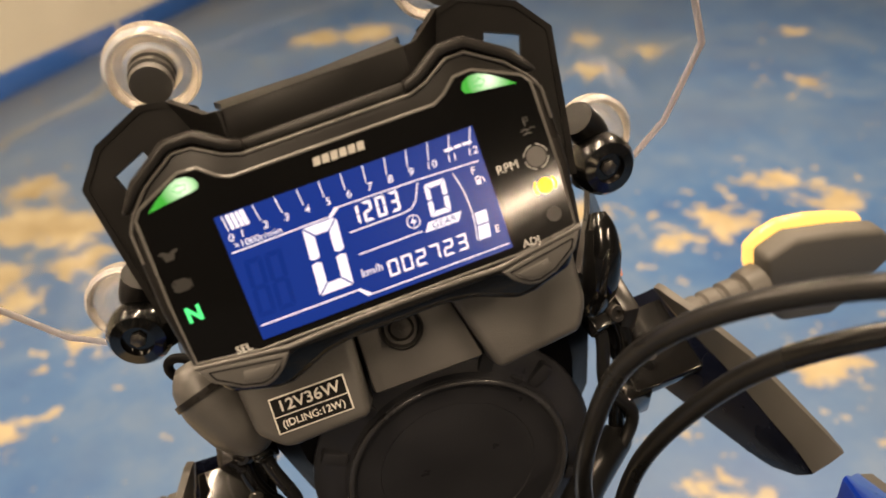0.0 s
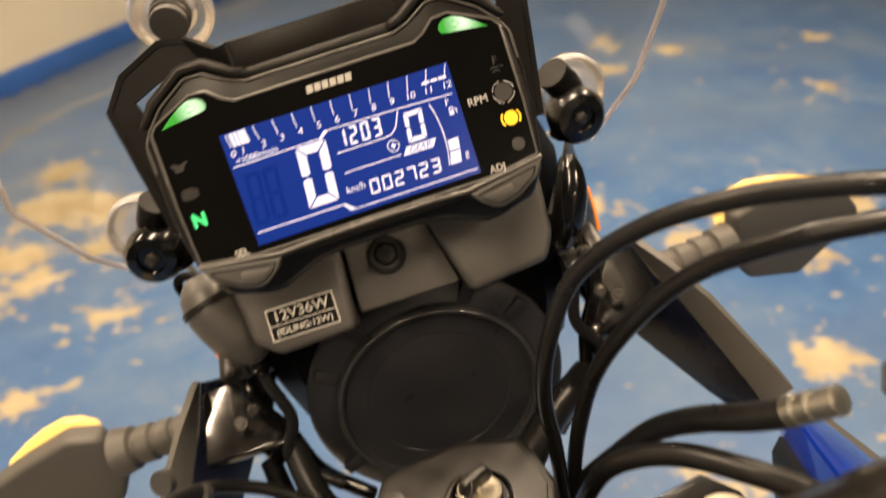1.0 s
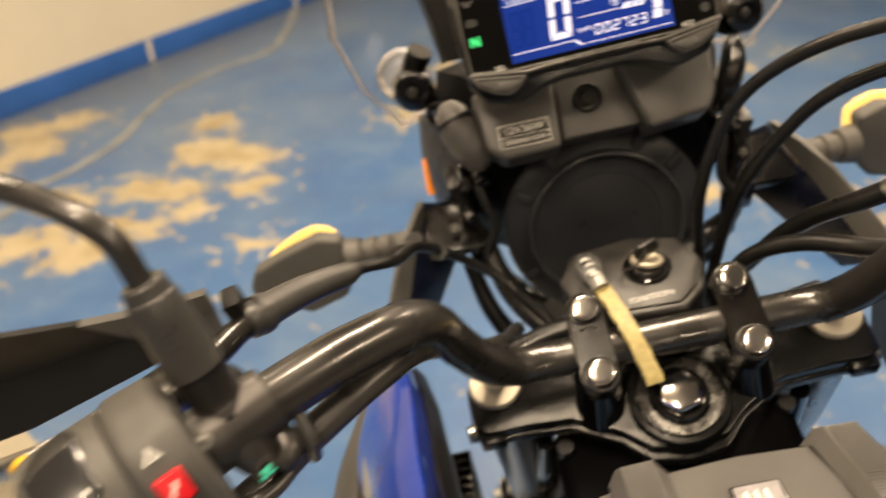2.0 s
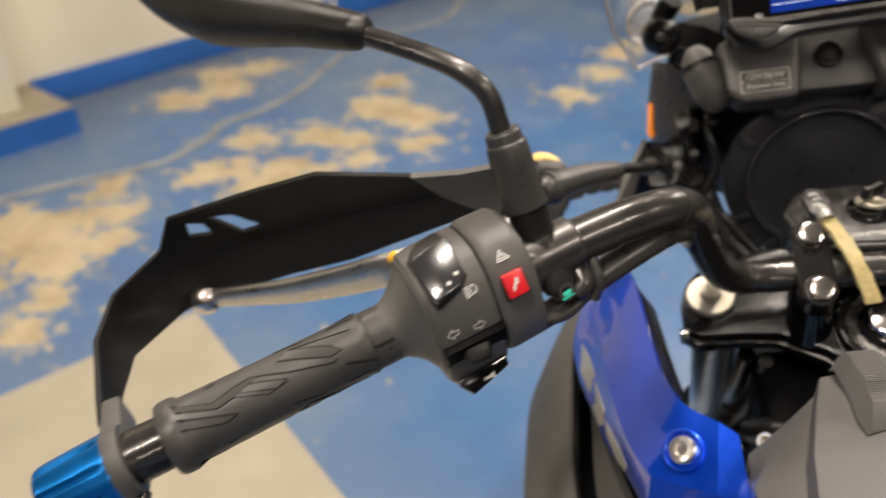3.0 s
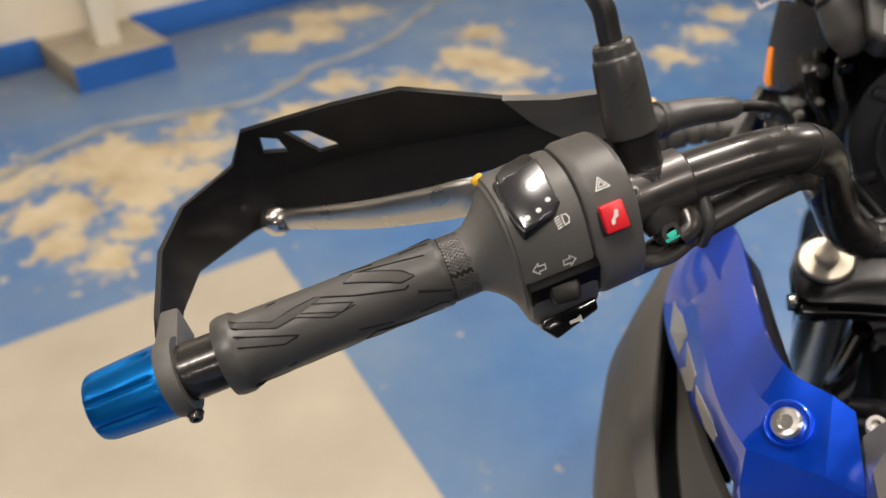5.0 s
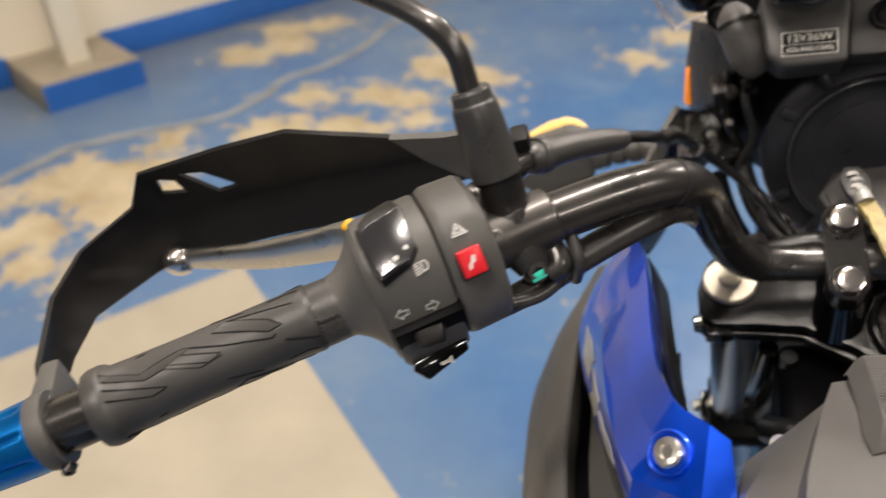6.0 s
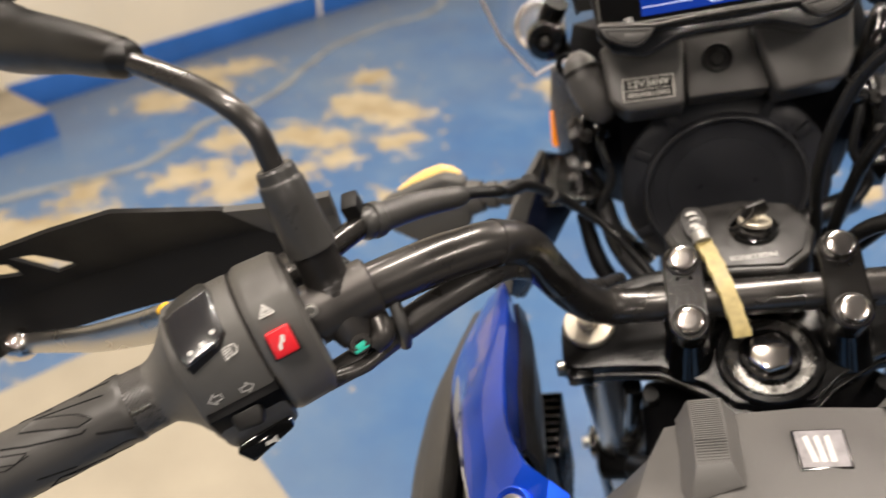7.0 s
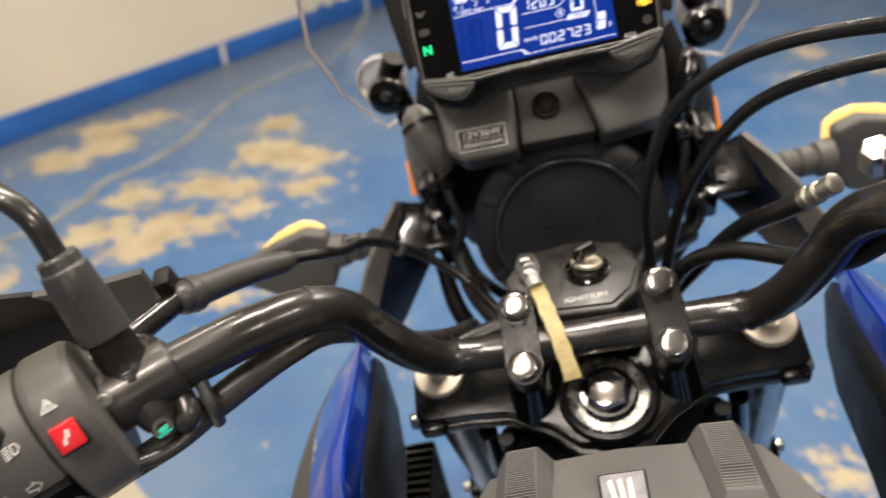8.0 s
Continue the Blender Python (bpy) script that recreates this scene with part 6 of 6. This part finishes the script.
for y, z, hw, dz in ((-0.108, 0.955, 0.074, 0.0), (-0.121, 0.984, 0.078, 0.0), (-0.155, 0.9955, 0.088, 0.0), (-0.200, 0.9985, 0.100, 0), (-0.27, 0.997, 0.110, 0), (-0.36, 0.985, 0.112, 0), (-0.46, 0.94, 0.10, 0)):
    row = []
    for x, d in ((-1.95, -0.085), (-1.85, -0.054), (-1.60, -0.044), (-1.30, -0.034), (-1.02, -0.022), (-0.98, -0.008), (-0.55, 0.0), (0, 0.003), (0.55, 0.0), (0.98, -0.008), (1.02, -0.022), (1.30, -0.034), (1.60, -0.044), (1.85, -0.054), (1.95, -0.085)):
        yy = y - (0.050 * max(0.0, abs(x) - 0.98) if y > -0.18 else 0)
        limit = 0.129 if abs(x) < 1.9 else 0.130
        row.append(Vector((max(-limit, min(limit, x * hw)), yy, z + d)))
    tank_rows.append(row)
bm = shell(tank_rows, -0.006)
tank = part("tank_cover", bm, TANK_PLASTIC, bike, "dark grey plastic tank cover", smooth=28)
for s in (-1, 1):
    ridge = loft([[Vector((s * x, y, z)) for x, y, z in r] for r in (
        ((0.038, -0.112, 0.975), (0.069, -0.112, 0.973), (0.064, -0.113, 0.986), (0.044, -0.113, 0.987)),
        ((0.038, -0.126, 0.990), (0.070, -0.126, 0.987), (0.0625, -0.122, 0.9975), (0.0450, -0.122, 0.9985)),
        ((0.039, -0.160, 0.998), (0.070, -0.158, 0.994), (0.0625, -0.160, 1.0055), (0.0455, -0.160, 1.0065)),
        ((0.040, -0.180, 1.000), (0.071, -0.180, 0.996), (0.0630, -0.1775, 1.0065), (0.0460, -0.1765, 1.0075)),
        ((0.041, -0.185, 1.000), (0.069, -0.192, 0.996), (0.0660, -0.1900, 0.9985), (0.0425, -0.1835, 1.0020)))])
    part("ridge", ridge, TANK_PLASTIC, tank, "ribbed raised pad", smooth=25)
    for k in range(26):
        y = -0.1240 - k * 0.0020
        f = min(1.0, k / 18)
        part("rib", tube([(s * 0.0462, y, 0.9990 + 0.0082 * f), (s * 0.0620, y, 0.9980 + 0.0082 * f)], 0.0006, 6, smooth=False), TANK_PLASTIC, tank)
em = axes((-0.0015, -0.1630, 0.9975), (1, 0.0, 0), (0, 0.02, 1)) @ Matrix.Diagonal((1.02, 1.12, 1, 1))
part("emblem", slab([(-0.0125, -0.012), (0.0115, -0.0118), (0.0125, 0.0125), (-0.0125, 0.0125)], 0.0022, em, 0.001, 2), GLOSS_BLACK, tank, "small dark emblem with silver marks")
part("emblem_mark", slab([(-0.0112, -0.0107), (0.0102, -0.0106), (0.0112, 0.0112), (-0.0112, 0.0112)], 0.0002, em, base=0.0023), EMBLEM_GREY, tank, "", smooth=0)
for k in range(3):
    part("emblem_mark", slab([(-0.006 + k * 0.004, -0.008), (-0.0035 + k * 0.004, -0.008), (-0.0055 + k * 0.005, 0.008), (-0.0078 + k * 0.005, 0.007)], 0.0002, em, base=0.0026), PRINT, tank, "", smooth=0)

for s in (-1, 1):
    # blue panel: inner edge, fold, outer edge, from the front tip back
    P = [((0.2000, 0.0920, 0.9420), (0.2080, 0.0980, 0.9300), (0.2250, 0.1120, 0.9070)),
         ((0.1905, 0.0500, 0.9540), (0.2170, 0.0610, 0.9270), (0.2400, 0.0712, 0.8977)),
         ((0.1850, 0.0050, 0.9620), (0.2180, 0.0192, 0.9300), (0.2460, 0.0289, 0.8924)),
         ((0.1815, -0.0410, 0.9670), (0.2180, -0.0218, 0.9345), (0.2403, -0.0128, 0.8878)),
         ((0.1780, -0.0750, 0.9700), (0.2148, -0.0606, 0.9375), (0.2295, -0.0509, 0.8862)),
         ((0.1735, -0.1040, 0.9695), (0.2092, -0.0972, 0.9350), (0.2196, -0.0852, 0.8848)),
         ((0.1620, -0.1335, 0.9690), (0.2005, -0.1350, 0.9340), (0.2060, -0.1172, 0.8870)),
         ((0.1429, -0.1545, 0.9725), (0.1879, -0.1690, 0.9400), (0.1940, -0.1560, 0.8940))]
    rows = [[Vector((s * x, y, z)) for x, y, z in r] for r in P]
    dense = []
    for i in range(3):
        dense.append(spline([r[i] for r in rows], 4))
    grid = []
    for a, b, c in zip(*dense):
        grid.append([a + Vector((s * -0.0065, 0, -0.024)), a + Vector((s * -0.0018, 0, -0.0018)), a, a.lerp(b, 0.5) + Vector((0, 0, 0.0008)), b, b.lerp(c, 0.5) + Vector((s * 0.002, 0, 0)), c])
    # hooked rear end: creased corner, end facet to the tank, rear facet downwards
    q = Vector((s * 0.1488, -0.1910, 0.9468))
    grid[-1][3] = q
    p2, p3 = Vector((s * 0.1318, -0.1600, 0.9665)), Vector((s * 0.1285, -0.1965, 0.9385))
    grid.append([p2 + Vector((0, 0, -0.026)), p2 + Vector((0, 0, -0.0015)), p2, p3, Vector((s * 0.1915, -0.1790, 0.9200)), Vector((s * 0.194, -0.172, 0.903)), Vector((s * 0.1950, -0.1650, 0.8900))])
    grid.append([p2 + Vector((0, 0, -0.027)), p2 + Vector((s * -0.001, -0.001, -0.012)), p2 + Vector((s * -0.001, -0.001, -0.010)), p3 + Vector((s * 0.001, 0.001, -0.012)), Vector((s * 0.1900, -0.1800, 0.8950)), Vector((s * 0.193, -0.176, 0.890)), Vector((s * 0.1950, -0.1660, 0.8800))])
    bm = skin_panel(grid, 0.0035, (s * 0.3, 0, 1))
    folds = [e for e in bm.edges if len(e.link_faces) == 2 and e.calc_face_angle(0.0) > radians(17)]
    bmesh.ops.bevel(bm, geom=folds, offset=0.0016, segments=2, profile=0.6, affect="EDGES", clamp_overlap=True)
    panel = part("tank_panel", bm, BLUE_PAINT, bike, "glossy metallic blue tank side panel", smooth=24)
    sc = axes((s * 0.1660, -0.1620, 0.9560), (1, 0, 0), (s * 0.41, -0.48, 0.78))
    part("screw_cup", lathe(((0.0135, -0.004), (0.0138, 0.0012), (0.0128, 0.0018), (0.0112, 0.0004), (0.0105, -0.001), (0, -0.001)), sc, 28), BLUE_PAINT, panel)
    sb = lathe(((0.0092, -0.001), (0.0092, 0.0020), (0.0078, 0.0036), (0.0046, 0.0042), (0.0036, 0.0018), (0, 0.0018)), sc, 28)
    part("panel_screw", sb, ALU, panel, "bright hex socket screw")
    # silver marks on the panel's flank
    def flank(u, v):
        i = min(int(u), len(grid) - 2)
        f = u - i
        b0, c0 = grid[i][4].lerp(grid[i + 1][4], f), grid[i][6].lerp(grid[i + 1][6], f)
        m0 = grid[i][5].lerp(grid[i + 1][5], f)
        return b0.lerp(m0, v * 2) if v < 0.5 else m0.lerp(c0, v * 2 - 1)

    for shape in ([(9.0, 0.62), (11.5, 0.42), (14.4, 0.36), (14.6, 0.80), (11.5, 0.86)],
                  [(15.0, 0.42), (18.8, 0.40), (19.0, 0.72), (18.0, 0.95), (15.6, 0.92), (16.6, 0.66)],
                  [(19.4, 0.50), (23.0, 0.44), (24.6, 0.58), (24.2, 0.90), (22.5, 0.95), (20.2, 0.74)]):
        loop = [flank(*q) for q in shape]
        nv = (loop[1] - loop[0]).cross(loop[2] - loop[0]).normalized()
        if nv.x * s < 0:
            nv = -nv
        rings = [[p + nv * 0.0001 for p in loop], [p + nv * 0.0006 for p in loop]]
        part("silver_mark", loft(rings), DECAL_GREY, panel, "silver decal mark", smooth=0)
    # grey side fairing below
    F = [((0.228, 0.115, 0.900), (0.255, 0.120, 0.865), (0.285, 0.13, 0.77), (0.27, 0.14, 0.66)),
         ((0.243, 0.05, 0.888), (0.280, 0.055, 0.850), (0.311, 0.06, 0.74), (0.29, 0.07, 0.60)),
         ((0.240, -0.02, 0.878), (0.280, -0.02, 0.840), (0.312, -0.02, 0.73), (0.29, 0.0, 0.57)),
         ((0.226, -0.09, 0.868), (0.270, -0.095, 0.825), (0.302, -0.1, 0.71), (0.27, -0.08, 0.55)),
         ((0.200, -0.16, 0.86), (0.245, -0.17, 0.80), (0.270, -0.18, 0.68), (0.24, -0.16, 0.55)),
         ((0.178, -0.24, 0.86), (0.210, -0.26, 0.78), (0.225, -0.27, 0.67), (0.20, -0.25, 0.57))]
    def at_side(p, dx=0.0, dz=0.0):
        return Vector((s * (p[0] + dx), p[1], p[2] + dz))

    near, ridge_at = (0.02, 0.06, 0.25, 0.52, 0.80, 0.95), (0.30, 0.40, 0.62, 0.82, 0.93, 0.98)
    outer_rows, plate_rows, floor_rows = [], [], []
    for r, k, g in zip(F, near, ridge_at):
        a, b, c, d = (Vector(p) for p in r)
        edge, crest = a.lerp(b, k), a.lerp(b, g)
        outer_rows.append([at_side(edge, -0.004, -0.040), at_side(edge, -0.001, -0.002), at_side(edge, 0.001), at_side(crest, 0.003, 0.003), at_side(crest.lerp(b, 0.7).lerp(c, 0.10), 0.003), at_side(b.lerp(c, 0.45), 0.006), at_side(c), at_side(d)])
        low = a.lerp(b, max(0.0, k - 0.22))
        plate_rows.append([at_side(a, -0.018, -0.016), at_side(a, -0.010, -0.012), at_side(low, -0.008, -0.016), at_side(low, -0.007, -0.030)])
        floor_rows.append([at_side(low, -0.020, -0.030), at_side(edge, 0.002, -0.036)])
    outer_rows, plate_rows, floor_rows = ([list(r) for r in zip(*[spline(col, 4) for col in zip(*g)])] for g in (outer_rows, plate_rows, floor_rows))
    fairing = part("side_fairing", skin_panel(outer_rows, 0.0035, (s, 0, 0.3)), SIDE_PLASTIC, bike, "matt grey plastic side fairing", smooth=28)
    part("inner_skin", skin_panel(plate_rows, 0.003, (s * 0.2, 0, 1)), SIDE_PLASTIC, fairing, "", smooth=35)
    # added black strip stands for the shade inside the gap
    part("gap_shade", skin_panel(floor_rows, 0.003, (0, 0, 1)), MATT_BLACK, fairing)
    # inner lining and finned regulator behind the blue panel
    L3 = [((0.193, 0.085, 0.922), (0.188, 0.085, 0.912), (0.190, 0.085, 0.86)), ((0.182, 0.03, 0.937), (0.1755, 0.03, 0.926), (0.178, 0.03, 0.86)),
          ((0.1745, -0.05, 0.9465), (0.168, -0.05, 0.935), (0.170, -0.05, 0.86)), ((0.166, -0.11, 0.9485), (0.160, -0.11, 0.937), (0.162, -0.11, 0.86))]
    part("lining", shell([[Vector((s * x, y, z)) for x, y, z in r] for r in L3], -0.004 * (1 if s > 0 else -1)), BLACK_PLASTIC, fairing)
reg = part("finned_regulator", block((0.034, 0.088, 0.10), axes((-0.208, 0.055, 0.745), (1, 0, 0), (0, 0.1, 1)), 0.004), MATT_BLACK, bike, "black finned regulator beside the tank")
for k in range(9):
    part("cooling_fin", block((0.036, 0.0032, 0.095), axes((-0.186, 0.017 + k * 0.0098, 0.755), (1, 0, 0), (0, 0.1, 1)), 0.0008), GLOSS_BLACK, reg)
hex_bolt(axes((-0.206, 0.025, 0.796), (1, 0, 0), (0, 0, 1)), 0.006, 0.006, ZINC, reg)

# ---- hoses and cables on the right
part("throttle_cable", tube([(0.052, 0.106, 0.90), (0.0557, 0.1095, 0.9537), (0.0555, 0.1037, 1.0051), (0.0633, 0.0926, 1.0539), (0.0809, 0.0840, 1.0954), (0.1092, 0.0631, 1.1259), (0.1459, 0.0317, 1.1466), (0.1902, -0.0088, 1.1578), (0.2379, -0.0537, 1.1638), (0.2863, -0.1005, 1.1670), (0.315, -0.15, 1.135)], 0.0048, 14), HOSE, bike, "black throttle cable looping over the bar")
part("throttle_cable", tube([(0.058, 0.112, 0.885), (0.0642, 0.1109, 0.9278), (0.0731, 0.1030, 0.9767), (0.0852, 0.0908, 1.0235), (0.1043, 0.0713, 1.0676), (0.1294, 0.0493, 1.1032), (0.1678, 0.0223, 1.1250), (0.2155, -0.0095, 1.1370), (0.2627, -0.0492, 1.1424), (0.3095, -0.0912, 1.1455), (0.325, -0.15, 1.115)], 0.0048, 14), HOSE, bike, "black throttle cable looping over the bar")
hose = part("brake_hose", tube([(0.062, 0.112, 0.89), (0.0691, 0.1069, 0.9191), (0.0875, 0.0889, 0.9551), (0.1050, 0.0686, 0.9889), (0.1185, 0.0423, 1.0174), (0.1322, 0.0147, 1.0404), (0.1430, -0.0010, 1.0545)], (0.0055, 0.0055, 0.006, 0.0068, 0.007, 0.007, 0.007), 14), HOSE, bike, "black brake hose with a bright crimp")
cm0, cm1 = Vector((0.1415, 0.0010, 1.0530)), Vector((0.1600, -0.0235, 1.0790))
prof = []
for k, (r, z) in enumerate(((0.0060, 0.0), (0.0072, 0.001), (0.0072, 0.006), (0.0056, 0.007), (0.0056, 0.009), (0.0070, 0.010), (0.0070, 0.014), (0.0054, 0.015), (0.0054, 0.018), (0.0066, 0.019), (0.0066, 0.027), (0.0050, 0.028))):
    prof.append((r, z))
part("crimp", lathe(prof, axes(cm0, (1, 0, 0), cm1 - cm0), 20), ZINC, hose, "bright hose crimp")
part("banjo", lathe(((0.010, -0.008), (0.010, 0.008), (0.008, 0.0105), (0.005, 0.011), (0, 0.011)), axes((0.169, -0.034, 1.093), (1, 0, 0), (-0.2, -0.5, 0.8)), 6), ZINC, hose, "zinc banjo bolt")
master = part("brake_master", tube([(0.172, -0.044, 1.090), (0.215, -0.074, 1.104), (0.25, -0.098, 1.106)], (0.012, 0.016, 0.016), 18), SATIN_METAL, bike, "satin black brake master cylinder")
part("bar_wiring", tube([(0.055, 0.085, 0.92), (0.075, 0.066, 0.975), (0.105, 0.042, 0.998), (0.135, 0.0, 1.012), (0.15, -0.045, 1.035), (0.175, -0.08, 1.07), (0.24, -0.125, 1.075)], (0.0055, 0.006, 0.0065, 0.0065, 0.006, 0.0055, 0.0055), 14), HOSE, bike, "black wiring sleeve beside the right bar")
part("loom", tube([(-0.115, 0.05, 0.945), (-0.06, 0.055, 0.955), (-0.02, 0.04, 0.945), (0.04, 0.05, 0.93)], 0.009, 14), HOSE, bike, "black loom ahead of the yoke")
part("loom", tube([(0.10, 0.18, 0.935), (0.06, 0.14, 0.945), (0.03, 0.11, 0.94), (0.0, 0.10, 0.90)], 0.011, 14), HOSE, bike, "black loom behind the lamp")

# ---- head tube, frame and dark masses below
part("head_tube", tube([(0, 0.01, 0.90), (0, 0.085, 0.70)], 0.038, 28, smooth=False), MATT_BLACK, bike, "black steering head")
part("lower_yoke", block((0.29, 0.07, 0.03), axes((0, 0.115, 0.715), (1, 0, 0), (0, -0.40, 0.917)), 0.008), MATT_BLACK, bike, "cast black lower yoke")
for s in (-1, 1):
    part("frame_spar", tube([(s * 0.03, 0.02, 0.83), (s * 0.075, -0.06, 0.80), (s * 0.11, -0.2, 0.74), (s * 0.12, -0.4, 0.68)], (0.022, 0.024, 0.024, 0.024), 16), MATT_BLACK, bike, "black frame spar")
    hex_bolt(axes((s * 0.092, -0.052, 0.845), (1, 0, 0), (s * 0.4, -0.3, 0.8)), 0.0075, 0.010, ZINC, bike)
    part("hose_stub", tube([(s * 0.062, -0.05, 0.85), (s * 0.085, -0.045, 0.852), (s * 0.10, -0.02, 0.83)], 0.011, 12), HOSE, bike, "black hose stub")
# added dark mass that hides the bright floor between yoke and tank
part("under_tank_filler", block((0.185, 0.15, 0.13), axes((0.0, -0.015, 0.790), (1, 0, 0), (0, -0.3, 1)), 0.012, 3), MATT_BLACK, bike, "added black block filling the dark under the tank")
for s in (-1, 1):
    clip2 = part("hose_bracket", block((0.034, 0.030, 0.026), axes((s * 0.136, 0.124, 0.708), (1, 0, 0), (0, -0.4, 0.917)), 0.004, 2), GLOSS_BLACK, bike, "black brake hose bracket on the fork")
    hex_bolt(axes((s * 0.134, 0.116, 0.722), (1, 0, 0), (s * 0.1, -0.5, 0.85)), 0.0095, 0.009, ZINC, clip2, "zinc bolt")
    hex_bolt(axes((s * 0.152, 0.122, 0.712), (0, 1, 0), (s, -0.2, 0.1)), 0.0058, 0.008, ZINC, clip2, "zinc bolt")
    part("fork_hose", tube([(s * 0.098, 0.020, 0.88), (s * 0.104, 0.050, 0.815), (s * 0.112, 0.082, 0.765), (s * 0.128, 0.112, 0.722), (s * 0.146, 0.150, 0.66), (s * 0.150, 0.21, 0.52)], 0.0078, 14), GLOSS_BLACK, bike, "black brake hose beside the fork")
    part("fork_wire", tube([(s * 0.084, 0.010, 0.88), (s * 0.088, 0.048, 0.80), (s * 0.100, 0.080, 0.745), (s * 0.116, 0.118, 0.690), (s * 0.112, 0.18, 0.58)], 0.0062, 12), HOSE, bike, "black cable beside the fork")
    part("hose_grommet", tube([(s * 0.111, 0.078, 0.771), (s * 0.116, 0.090, 0.753)], 0.0105, 14, smooth=False), RUBBER, bike, "rubber grommet on the hose")
part("engine", block((0.26, 0.42, 0.38), axes((0, -0.12, 0.47), (1, 0, 0), (0, 0, 1)), 0.04, 4), MATT_BLACK, bike, "dark engine block")
for y0, r in ((0.62, 0.30), (-0.82, 0.30)):
    wm2 = axes((0, y0, r + 0.005), (0, 0, 1), (1, 0, 0))
    wh = part("wheel", lathe(((r - 0.075, -0.035), (r - 0.05, -0.05), (r - 0.02, -0.052), (r, -0.02), (r, 0.02), (r - 0.02, 0.052), (r - 0.05, 0.05), (r - 0.075, 0.035)), wm2, 56), TYRE, bike, "black tyred wheel")
    part("rim", lathe(((r - 0.10, -0.03), (r - 0.072, -0.034), (r - 0.072, 0.034), (r - 0.10, 0.03)), wm2, 56), GLOSS_BLACK, wh)
    part("hub", lathe(((0.0, -0.06), (0.045, -0.06), (0.045, 0.06), (0.0, 0.06)), wm2, 32), GLOSS_BLACK, wh)
    for k in range(5):
        part("spoke", block((0.03, 0.03, r - 0.10), wm2 @ pose(0, 0, 0, 0, 0, 72 * k) @ Matrix.Translation(((r - 0.06) / 2, 0, 0)) @ pose(0, 0, 0, 0, 90, 0), 0.005), GLOSS_BLACK, wh)
part("seat", block((0.24, 0.62, 0.09), axes((0, -0.72, 0.84), (1, 0, 0), (0, -0.05, 1)), 0.03, 4), BLACK_PLASTIC, bike, "black seat")
part("side_stand", tube([(-0.10, -0.1, 0.30), (-0.24, -0.1, 0.052)], 0.014, 14, smooth=False), GLOSS_BLACK, bike, "black side stand")
